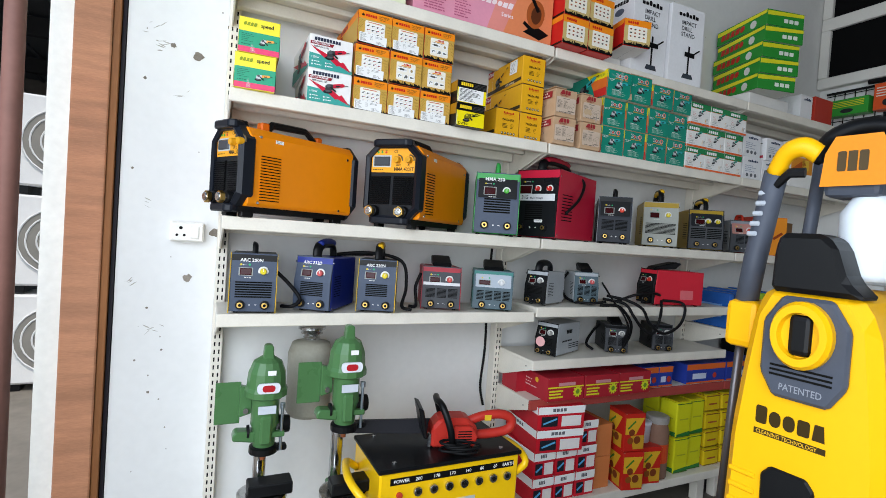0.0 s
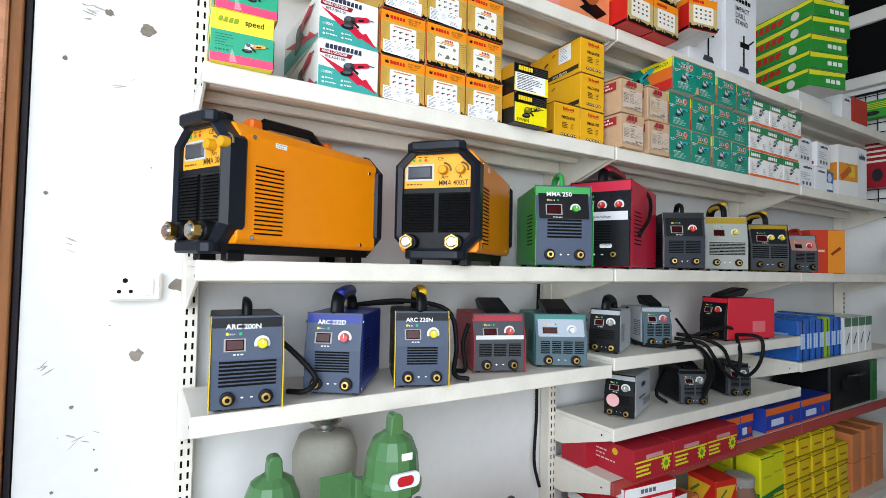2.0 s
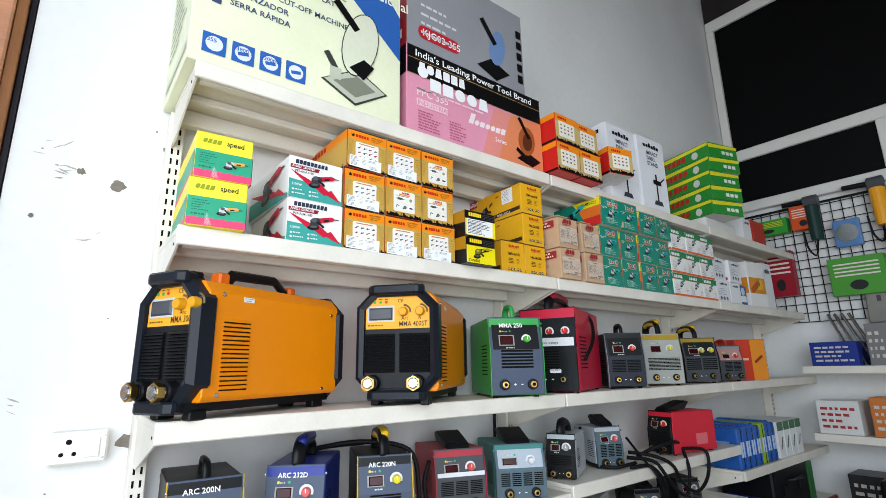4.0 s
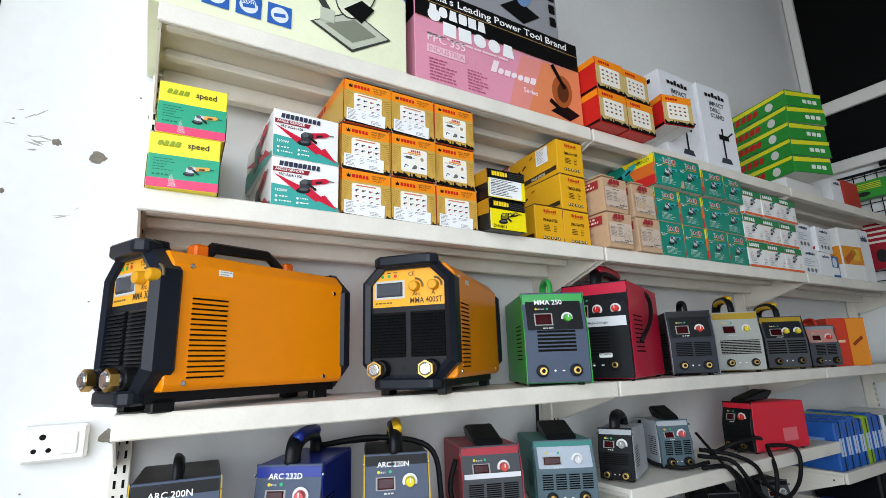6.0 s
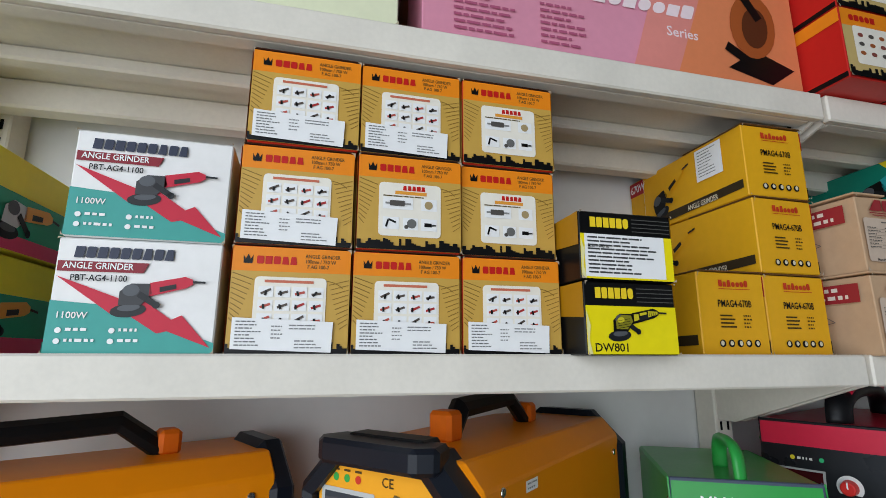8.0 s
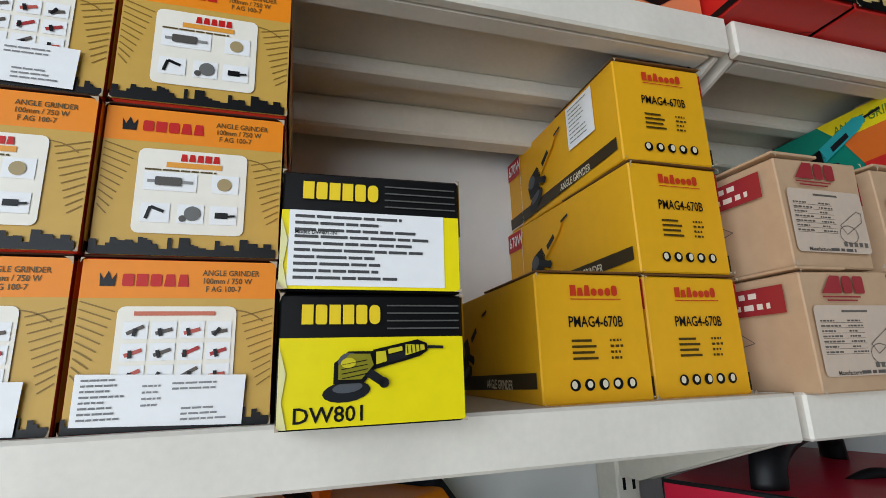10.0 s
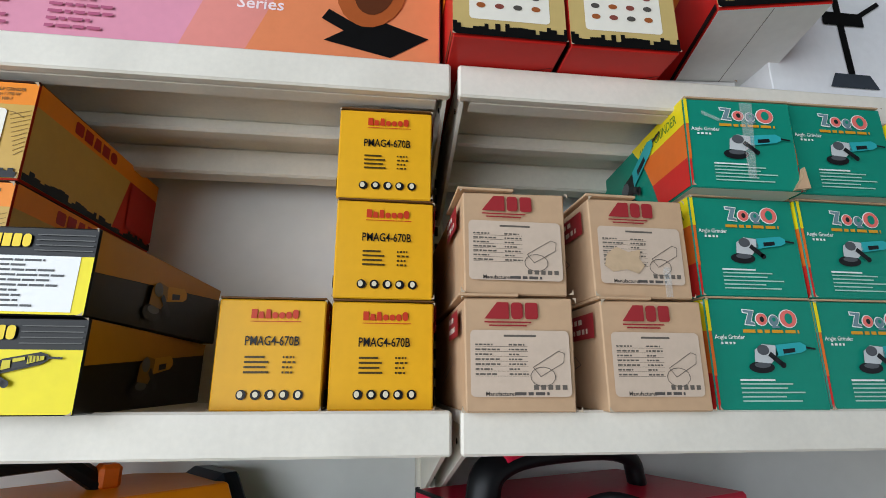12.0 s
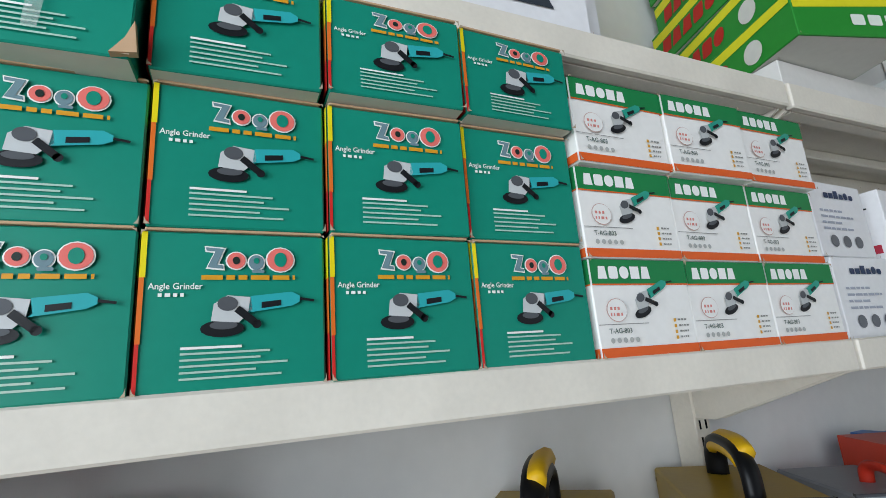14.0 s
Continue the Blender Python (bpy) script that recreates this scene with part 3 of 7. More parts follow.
fa = forte(0, 11, pose(0.358, BOXY, S2))
fb = forte(1, 12, pose(0.466, BOXY, S2 + 0.0995))
JIT = random.Random(3)
for r, row in enumerate(("000", "011", "001")):
    for c, k in enumerate(row):
        x, z = 0.358 + c * 0.1085 + r * 0.001, S2 + r * 0.0998
        if (r, c) == (0, 0) or (r, c) == (1, 1):
            continue
        again(fb if k == "1" else fa, x + JIT.uniform(-0.001, 0.001), BOXY + JIT.uniform(-0.004, 0.006), z, JIT.uniform(-0.8, 0.8))
fa.matrix_basis, fb.matrix_basis = pose(0.358, BOXY, S2), pose(0.4675, BOXY, S2 + 0.0998)


def yuri(m):
    w, d, h = 0.106, 0.25, 0.094
    ob = carton("grinder_carton", w, d, h, ink("f0e03a"), "yellow, green and pink glossy grinder carton", "box", "striped grinder cartons", m=m)
    gr, pk, tl = ink("2f9d78"), ink("e0476e"), ink("1d6b54")
    for f, ww in ((front(ob), w), (right_side(ob, w), d), (left_side(ob, d), d)):
        f.draw("green_band", [(rect(0.001, h * 0.17, ww - 0.001, h * 0.6), gr, 1)])
        f.draw("pink_band", [(rect(0.001, 0.001, ww - 0.001, h * 0.17), pk, 1)])
    f = front(ob)
    f.draw("maker_mark", mark(w * 0.1, h * 0.76, w * 0.32, h * 0.1, 4, ink("8a9a1e"), slant=0.3), "olive script maker's mark")
    f.text("print", "speed", w * 0.52, h * 0.77, h * 0.11, ink("2a2a20"), squeeze=0.95)
    f.draw("small_print", lines(w * 0.08, h * 0.53, w * 0.3, 5, h * 0.05, h * 0.016, tl, 2, 5))
    f.draw("grinder_picture", grinder(w * 0.5, h * 0.36, w * 0.42, ink("e8a24a")))
    f.draw("print_bar", lines(w * 0.08, h * 0.25, w * 0.3, 1, 0.004, h * 0.03, tl, 2, 7))
    right_side(ob, w).draw("grinder_picture", grinder(d * 0.3, h * 0.35, d * 0.4, ink("e8a24a")))
    # pale see-through patch paints the glare on the carton's tape
    f.draw("tape_glare", [([(w * 0.3, h * 0.03), (w * 0.42, h * 0.03), (w * 0.34, h * 0.28), (w * 0.31, h * 0.2)], mat("clear_tape", "dfe3e0", 0.15), 4)], "pale glare painted as on clear tape")
    return ob


ya = yuri(pose(0.03, 1.40, S2, 0, 0, -4))
again(ya, 0.036, 1.405, S2 + 0.0965, -3)


def powerbilt(m):
    w, d, h = 0.128, 0.255, 0.0965
    ob = carton("grinder_carton", w, d, h, ink("eceae6"), "white, teal and red angle grinder carton", "box", "white and teal cartons", m=m)
    teal, red = ink("3f9f95"), ink("c6203a")
    for f, ww in ((front(ob), w), (left_side(ob, d), d)):
        f.draw("teal_field", [([(0.001, 0.001), (ww - 0.001, 0.001), (ww - 0.001, h * 0.10), (ww * 0.55, h * 0.32), (ww * 0.3, h * 0.42), (0.001, h * 0.45)], teal, 1)])
        f.draw("lightning", [([(ww * 0.02, h * 0.66), (ww * 0.45, h * 0.45), (ww * 0.5, h * 0.5), (ww * 0.72, h * 0.3), (ww * 0.78, h * 0.34), (ww * 0.97, h * 0.06), (ww * 0.7, h * 0.2), (ww * 0.64, h * 0.18), (ww * 0.42, h * 0.37), (ww * 0.36, h * 0.34)], red, 2)])
        f.draw("grinder_picture", grinder(ww * 0.36, h * 0.47, ww * 0.56, red, ink("3a3a3c"), tilt=0.12))
    f = front(ob)
    f.draw("maker_mark", mark(w * 0.1, h * 0.82, w * 0.6, h * 0.1, 9, ink("33384a"), slant=0.1), "dark slanted maker's mark")
    f.draw("red_tab", [([(w * 0.02, h * 0.7), (w * 0.52, h * 0.7), (w * 0.55, h * 0.79), (w * 0.02, h * 0.79)], ink("8a1f2c"), 2)])
    f.text("print", "ANGLE GRINDER", w * 0.05, h * 0.725, h * 0.055, WHT, 3, squeeze=0.9)
    f.text("print", "PBT-AG4-1100", w * 0.10, h * 0.62, h * 0.055, BLK, 3, squeeze=0.9)
    f.text("print", "1100W", w * 0.05, h * 0.30, h * 0.055, WHT, 3)
    f.draw("small_print", [(oval(w * u, h * v, w * 0.018), WHT, 3) for u, v in ((0.08, 0.2), (0.08, 0.11), (0.38, 0.2), (0.38, 0.11))] + lines(w * 0.12, h * 0.22, w * 0.2, 2, h * 0.09, h * 0.025, WHT, 3, 3) + lines(w * 0.42, h * 0.22, w * 0.16, 2, h * 0.09, h * 0.025, WHT, 3, 4))
    return ob


pa = powerbilt(pose(0.224, 1.418, S2, 0, 0, -1))
again(pa, 0.224, 1.42, S2 + 0.0975, 1)


def dewalt(kind, m):
    w, d, h = 0.105, 0.275, (0.072 if kind == 0 else 0.07)
    yl = ink("f2df14")
    ob = carton("grinder_carton", w, d, h, BLK, "yellow and black angle grinder carton, worn corners" + ("" if kind == 0 else ", white address sticker"), "box", "yellow and black cartons", m=m)
    f = front(ob)
    f.draw("yellow_field", [(rect(0.001, 0.001, w - 0.001, h * 0.66), yl, 1)])
    f.draw("maker_mark", mark(w * 0.11, h * 0.76, w * 0.42, h * 0.15, 6, ink("f0cf2a")), "yellow block maker's mark")
    f.draw("stripe_print", [(rect(w * 0.56, h * v, w - 0.003, h * v + 0.0008), ink("5c5c58"), 2) for v in (0.72, 0.78, 0.84, 0.9)])
    if kind == 0:
        f.text("print", "DW801", w * 0.08, h * 0.05, h * 0.11, BLK, squeeze=1.05)
        f.draw("grinder_picture", grinder(w * 0.235, h * 0.385, w * 0.645, BLK, BLK, tilt=0.1))
        pal, oli = ink("d2c42a"), ink("8a8420")
        c_, s_ = math.cos(0.1), math.sin(0.1)

        def q(pts):
            return [(w * 0.235 + w * 0.645 * (a * c_ - b * s_), h * 0.385 + w * 0.645 * (a * s_ + b * c_)) for a, b in pts]
        f.draw("tool_body", [(q([(0.1, -0.05), (0.28, -0.07), (0.39, 0.03), (0.37, 0.12), (0.21, 0.14), (0.11, 0.06)]), oli, 8), (q(oval(0.19, 0.07, 0.06, 0.04)), pal, 9), (q([(0.41, 0.03), (0.5, 0.045), (0.5, 0.13), (0.42, 0.13)]), pal, 8), (q([(0.66, 0.07), (0.83, 0.1), (0.83, 0.14), (0.67, 0.16)]), pal, 8), (q([(0.52, 0.1), (0.64, 0.115), (0.64, 0.15), (0.52, 0.14)]), pal, 8)] + [(q(bar(0.68 + 0.035 * k, 0.085, 0.68 + 0.035 * k, 0.15, 0.008)), BLK, 9) for k in range(4)] + [(q(bar(0.13, -0.045 + 0.035 * k, 0.34, -0.03 + 0.035 * k, 0.007)), BLK, 9) for k in range(4)])
    else:
        f.draw("address_sticker", [(rect(w * 0.05, h * 0.04, w * 0.9, h * 0.66), WHT, 2)], "white printed address sticker")
        f.draw("sticker_print", lines(w * 0.08, h * 0.62, w * 0.76, 10, h * 0.056, h * 0.024, ink("4a4a4a"), 3, 9))
        f.text("print", "Model: DW801-IN", w * 0.08, h * 0.46, h * 0.03, BLK, 4)
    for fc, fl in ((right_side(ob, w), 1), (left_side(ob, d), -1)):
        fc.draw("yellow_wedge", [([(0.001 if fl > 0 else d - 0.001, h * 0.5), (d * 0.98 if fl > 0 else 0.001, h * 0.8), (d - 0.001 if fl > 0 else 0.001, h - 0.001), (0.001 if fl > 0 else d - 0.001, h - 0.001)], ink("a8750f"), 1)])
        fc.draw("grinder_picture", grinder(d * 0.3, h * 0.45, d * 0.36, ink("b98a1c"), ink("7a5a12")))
    f.draw("torn_edge", [([(0.001, 0.001), (0.006, 0.001), (0.003, h * 0.2), (0.005, h * 0.4), (0.001, h * 0.6)], ink("e9e2a0"), 3)])
    return ob


dewalt(0, pose(0.685, 1.38, S2, 0, 0, 1))
dewalt(1, pose(0.683, 1.38, S2 + 0.0732, 0, 0.6, -2))


def polymak(m):
    w, d, h = 0.0965, 0.25, 0.0975
    yl = ink("e6aa1e")
    ob = carton("grinder_carton", w, d, h, yl, "plain yellow angle grinder carton with red mark", "box", "yellow grinder cartons", m=m)
    f = front(ob)
    rd = ink("c23a1e")
    f.draw("maker_mark", mark(w * 0.3, h * 0.82, w * 0.44, h * 0.085, 7, rd, heights=(1, 0.75, 1, 0.7, 0.7, 0.75, 1)) + [(rect(w * 0.3, h * 0.79, w * 0.76, h * 0.797), rd, 2)], "red underlined maker's mark")
    f.text("print", "PMAG4-670B", w * 0.265, h * 0.575, h * 0.085, BLK, squeeze=0.72)
    f.draw("small_print", lines(w * 0.28, h * 0.48, w * 0.27, 4, h * 0.045, h * 0.019, ink("4a3a12"), 2, 3, False) + lines(w * 0.62, h * 0.48, w * 0.16, 4, h * 0.045, h * 0.019, ink("4a3a12"), 2, 4))
    for k in range(5):
        f.draw("icon", [(oval(w * (0.28 + k * 0.125), h * 0.14, w * 0.045), BLK, 2), (oval(w * (0.28 + k * 0.125) + (k % 3 - 1) * 0.0008, h * 0.143, w * 0.024, w * (0.03 - 0.004 * (k % 2))), ink("d8d0b8"), 3)])
    for fc, fl in ((left_side(ob, d), 1), (right_side(ob, w), 0)):
        fc.draw("dark_stripe", [([(d * 0.0 + 0.002, h * 0.03), (d - 0.006, h * 0.12), (d - 0.006, h * 0.24), (0.002, h * 0.18)], ink("3a2f1e"), 1)])
        fc.draw("red_tab", [(rect(0.002, h * 0.72, d * 0.16, h - 0.003), ink("b3262a"), 1), (rect(0.002, h * 0.02, d * 0.155, h * 0.03), WHT, 1), (rect(d * 0.16, 0.002, d * 0.163, h - 0.002), WHT, 1)])
        fc.text("print", "670W", d * 0.02, h * 0.78, h * 0.14, WHT, 2, squeeze=0.8)
        fc.text("print", "ANGLE GRINDER", d * 0.56, h * 0.1, h * 0.08, ink("e8dcc0"), 2, squeeze=0.7)
        fc.draw("grinder_picture", grinder(d * 0.24, h * 0.28, d * 0.42, yl, BLK, tilt=0.42))
    top_flap(ob, w, d, h, ink("6b4a2a"), 0.004)
    return ob


pk = polymak(pose(0.9655, 1.437, S2))
again(pk, 0.866, 1.435, S2, -1)
again(pk, 0.9645, 1.436, S2 + 0.1005, 0.5)
pk3 = again(pk, 0.962, 1.437, S2 + 0.2005, -1.5)
left_side(pk3, 0.25).draw("paper_sticker", [(rect(0.165, 0.045, 0.215, 0.092), WHT, 3)] + lines(0.17, 0.088, 0.036, 9, 0.0045, 0.0012, ink("777777"), 4, 2), "white paper sticker")


def aog(m, torn=False, w=0.104):
    d, h = 0.25, 0.0975
    ob = carton("grinder_carton", w, d, h, KRAFT, "brown kraft grinder carton with dark red mark" + (", torn and taped" if torn else ""), "box", "brown kraft cartons", m=m)
    f = front(ob)
    rd = ink("9c2f33")
    f.draw("maker_mark", [([(w * 0.2, h * 0.80), (w * 0.41, h * 0.80), (w * 0.41, h * 0.95), (w * 0.31, h * 0.95)], rd, 2), (rrect(w * 0.43, h * 0.80, w * 0.53, h * 0.95, 0.003), rd, 2), (rrect(w * 0.55, h * 0.80, w * 0.66, h * 0.95, 0.002), rd, 2), (rect(w * 0.2, h * 0.765, w * 0.6, h * 0.778), rd, 2), (rect(w * 0.24, h * 0.735, w * 0.56, h * 0.748), rd, 2)], "dark red maker's mark")
    pale = mat("pale_label", "cdb8a4", 0.7, vary=0.1)
    f.draw("pale_label", [(rrect(w * 0.08, h * 0.13, w * 0.92, h * 0.70, 0.004), pale, 1)])
    g = ink("6a625a")
    f.draw("small_print", lines(w * 0.36, h * 0.66, w * 0.28, 1, 0.003, h * 0.018, g, 2, 2, False) + lines(w * 0.12, h * 0.58, w * 0.22, 7, h * 0.042, h * 0.014, g, 2, 4) + lines(w * 0.4, h * 0.58, w * 0.16, 7, h * 0.042, h * 0.014, g, 2, 5))
    f.draw("rule_print", [(rect(w * 0.12, h * (0.555 - i * 0.042), w * 0.56, h * (0.558 - i * 0.042)), g, 2) for i in range(7)])
    dr = [(bar(w * 0.6, h * 0.38, w * 0.82, h * 0.52, h * 0.006), g, 3), (bar(w * 0.66, h * 0.3, w * 0.86, h * 0.42, h * 0.006), g, 3), (bar(w * 0.82, h * 0.52, w * 0.87, h * 0.5, h * 0.006), g, 3), (bar(w * 0.86, h * 0.42, w * 0.87, h * 0.5, h * 0.006), g, 3), (bar(w * 0.6, h * 0.38, w * 0.66, h * 0.3, h * 0.006), g, 3)]
    dr += [(bar(w * 0.68 + 0.011 * math.cos(a), h * 0.3 + 0.008 * math.sin(a), w * 0.68 + 0.011 * math.cos(a + 0.5), h * 0.3 + 0.008 * math.sin(a + 0.5), h * 0.006), g, 3) for a in (k * 0.5 for k in range(13))]
    f.draw("line_drawing", dr)
    for k in range(5):
        f.draw("icon", [(rect(w * (0.6 + k * 0.06), h * 0.19, w * (0.64 + k * 0.06), h * 0.23), g, 2)])
    f.text("print", "Manufacture:", w * 0.2, h * 0.14, h * 0.035, ink("4a4440"), 2)
    f.draw("print_bar", lines(w * 0.44, h * 0.17, w * 0.44, 1, 0.003, h * 0.026, ink("5a5450"), 2, 8))
    fc = left_side(ob, d)
    fc.draw("side_label", [(rect(d * 0.7, h * 0.66, d * 0.94, h * 0.9), rd, 1)] + lines(d * 0.72, h * 0.86, d * 0.2, 2, h * 0.1, h * 0.05, ink("e8d8c8"), 2, 3))
    fc.draw("line_drawing", [(bar(d * 0.45, h * 0.3, d * 0.75, h * 0.5, 0.0008), g, 1), (bar(d * 0.4, h * 0.2, d * 0.8, h * 0.42, 0.0008), g, 1), (bar(d * 0.75, h * 0.5, d * 0.8, h * 0.42, 0.0008), g, 1)])
    if torn:
        f.draw("scuff", [([(w * 0.12, h * 0.3), (w * 0.2, h * 0.24), (w * 0.33, h * 0.27), (w * 0.45, h * 0.23), (w * 0.52, h * 0.31), (w * 0.47, h * 0.38), (w * 0.49, h * 0.47), (w * 0.36, h * 0.44), (w * 0.25, h * 0.49), (w * 0.15, h * 0.42)], mat("torn_paper", "c9ad8c", 0.9, vary=0.2), 4)], "scuffed torn patch")
        f.draw("clear_tape", [(rect(w * 0.7, 0.001, w * 0.77, h * 0.3), mat("clear_tape", "dfe3e0", 0.15), 5)])
    part("flap", box(-0.0015, w * 0.5, -0.0012, d * 0.3, h + 0.0003, h + 0.003, 0.0006), KRAFT, ob)
    return ob


ag = aog(pose(1.0795, 1.394, S2, 0, 0, -0.5))
again(ag, 1.0795, 1.396, S2 + 0.1005, 0.8)
aog(pose(1.207, 1.395, S2, 0, 0, 0.8), False, 0.1)
aog(pose(1.204, 1.398, S2 + 0.1005, 0, 0, 1.5), True, 0.1)


def zogo(h, m, dented=False):
    w, d = 0.1155, 0.26
    gr = ink("158872")
    ob = carton("grinder_carton", w, d, h, gr, "green glossy angle grinder carton" + (", dented and taped" if dented else ""), "box", "green grinder cartons", m=m)
    f = front(ob)
    wh, rd, dkk, tl = ink("e9efe9"), ink("d8473f"), ink("23302c"), ink("2fa8ac")
    pkk, gy = ink("e8756c"), ink("6f8a92")
    f.draw("maker_mark", [([(w * 0.33, h * 0.755), (w * 0.43, h * 0.745), (w * 0.425, h * 0.785), (w * 0.40, h * 0.79), (w * 0.435, h * 0.895), (w * 0.32, h * 0.905), (w * 0.325, h * 0.865), (w * 0.37, h * 0.86)], wh, 2),
        ([(w * 0.338, h * 0.765), (w * 0.422, h * 0.755), (w * 0.418, h * 0.778), (w * 0.388, h * 0.783), (w * 0.424, h * 0.887), (w * 0.328, h * 0.895), (w * 0.332, h * 0.873), (w * 0.378, h * 0.869)], gy, 3),
        (oval(w * 0.49, h * 0.81, w * 0.058, h * 0.062), wh, 2), (oval(w * 0.49, h * 0.81, w * 0.05, h * 0.054), pkk, 3), (oval(w * 0.49, h * 0.81, w * 0.02, h * 0.026), dkk, 4),
        (oval(w * 0.60, h * 0.80, w * 0.05, h * 0.058), wh, 2), (oval(w * 0.60, h * 0.80, w * 0.042, h * 0.05), gy, 3), (oval(w * 0.60, h * 0.81, w * 0.016, h * 0.02), gr, 4), (rrect(w * 0.575, h * 0.73, w * 0.645, h * 0.752, 0.001), gy, 3),
        (oval(w * 0.735, h * 0.82, w * 0.085, h * 0.088), wh, 2), (oval(w * 0.735, h * 0.82, w * 0.076, h * 0.08), pkk, 3), (oval(w * 0.735, h * 0.82, w * 0.036, h * 0.05), gr, 4)], "silver and pink rounded maker's mark")
    f.draw("gold_line", lines(w * 0.31, h * 0.715, w * 0.52, 1, 0.003, h * 0.03, ink("d99a2a"), 2, 2))
    f.text("print", "Angle Grinder", w * 0.05, h * 0.625, h * 0.04, wh, squeeze=0.9)
    f.draw("print_bar", lines(w * 0.10, h * 0.60, w * 0.2, 1, 0.003, h * 0.022, wh, 2, 4))
    f.draw("grinder_picture", grinder(w * 0.33, h * 0.475, w * 0.60, tl))
    f.draw("small_print", lines(w * 0.22, h * 0.27, w * 0.34, 1, 0.004, h * 0.016, wh, 2, 6, False) + lines(w * 0.22, h * 0.235, w * 0.66, 5, h * 0.037, h * 0.013, ink("a9cdbd"), 2, 7, False))
    fc = left_side(ob, d)
    yl, og, rd2 = ink("ecd81e"), ink("e2702a"), ink("cf2f2a")
    fc.draw("side_stripe", [([(d * 0.62, h * 0.7), (d - 0.001, h * 0.7), (d - 0.001, h - 0.001), (d * 0.52, h - 0.001)], yl, 1), ([(d * 0.7, h * 0.32), (d - 0.001, h * 0.32), (d - 0.001, h * 0.7), (d * 0.62, h * 0.7)], og, 1), ([(d * 0.75, 0.001), (d - 0.001, 0.001), (d - 0.001, h * 0.32), (d * 0.7, h * 0.32)], rd2, 1)])
    f.draw("edge_stripe", [(rect(0.0006, h * 0.7, w * 0.035, h - 0.001), yl, 1), (rect(0.0006, h * 0.3, w * 0.03, h * 0.7), og, 1), (rect(0.0006, 0.001, w * 0.025, h * 0.3), rd2, 1)])
    fc.text("print", "ANGLE GRINDER", d * 0.6, h * 0.78, h * 0.11, ink("6a8a2a"), 2, squeeze=0.75)
    fc.draw("grinder_picture", grinder(d * 0.35, h * 0.35, d * 0.5, tl, BLK, tilt=0.3))
    under(ob, d).draw("pale_base", [(rect(0.002, 0.002, w - 0.002, d - 0.002), ink("d5d0c2"), 1)], "uncoated pale cardboard base")
    part("flap", box(0.002, w - 0.002, 0.0, d * 0.3, h + 0.0003, h + 0.0022, 0.0005), mat("kraft_cardboard", ""), ob)
    if dented:
        f.draw("tape_strip", [([(w * 0.5, h * 0.1), (w * 0.57, h * 0.1), (w * 0.62, h * 0.95), (w * 0.5, h * 0.95)], mat("clear_tape", "dfe3e0", 0.15), 7), ([(w * 0.14, h * 0.8), (w * 0.3, h * 0.72), (w * 0.32, h * 0.75), (w * 0.15, h * 0.84)], mat("clear_tape", ""), 7)], "crumpled clear tape")
        part("torn_corner", prism([(w * 0.9, 0.0), (w + 0.004, 0.002), (w + 0.001, h * 0.25), (w * 0.97, h * 0.12)], -0.004, 0.002), KRAFT, ob)
    return ob


zg = zogo(0.1035, pose(1.319, 1.41, S2))
for r in range(2):
    for c in range(4):
        if r or c:
            again(zg, 1.319 + c * 0.1175 + JIT.uniform(-0.0008, 0.0008), 1.408 + JIT.uniform(0, 0.005), S2 + r * 0.1062, JIT.uniform(-1.3, 1.0))
zogo(0.099, pose(1.312, 1.394, S2 + 0.2125, 0, 1.5, -4), True)
again(zg, 1.434, 1.398, S2 + 0.2125, -1)
zs = zogo(0.085, pose(1.553, 1.394, S2 + 0.2135, 0, 0, -1))
again(zs, 1.671, 1.396, S2 + 0.2135, 1)


def turbo(m):
    w, d, h = 0.1225, 0.25, 0.0915
    ob = carton("grinder_carton", w, d, h, ink("edece8"), "white carton with green top band and orange base band", "box", "white and green cartons", m=m)
    f = front(ob)
    gr, og = ink("1f8048"), ink("e0622c")
    for fc, ww in ((f, w), (left_side(ob, d), d)):
        fc.draw("green_band", [(rect(0.0008, h * 0.74, ww - 0.0008, h - 0.0008), gr, 1)])
        fc.draw("orange_band", [(rect(0.0008, 0.0008, ww - 0.0008, h * 0.10), og, 1), (rect(0.0008, h * 0.725, ww - 0.0008, h * 0.74), og, 1)])
    f.draw("maker_mark", mark(w * 0.06, h * 0.79, w * 0.54, h * 0.13, 5, WHT), "white block maker's mark")
    f.draw("grinder_picture", grinder(w * 0.36, h * 0.5, w * 0.48, ink("2f9a86"), ink("b9bcbb"), tilt=0.32))
    f.draw("round_stamp", [(oval(w * 0.2, h * 0.47, w * 0.1, h * 0.12), ink("c9a9a0"), 2), (oval(w * 0.2, h * 0.47, w * 0.094, h * 0.112), ink("edece8"), 3)] + lines(w * 0.13, h * 0.5, w * 0.14, 2, h * 0.06, h * 0.03, ink("d98a80"), 4, 3))
    f.text("print", "T-AG-803", w * 0.1, h * 0.24, h * 0.05, ink("5a6a64"))
    f.draw("rule", [(rect(0.001, h * 0.325, w * 0.5, h * 0.332), ink("8a8a86"), 2)])
    f.draw("icon_strip", [(oval(w * (0.12 + k * 0.06), h * 0.17, w * 0.02), ink("b0b2ae"), 2) for k in range(5)] + [(rect(w * 0.76, h * (0.33 - k * 0.06), w * 0.785, h * (0.365 - k * 0.06)), ink("d8a23a"), 2) for k in range(4)] + lines(w * 0.81, h * 0.36, w * 0.12, 4, h * 0.06, h * 0.018, ink("8a8a86"), 2, 5))
    return ob


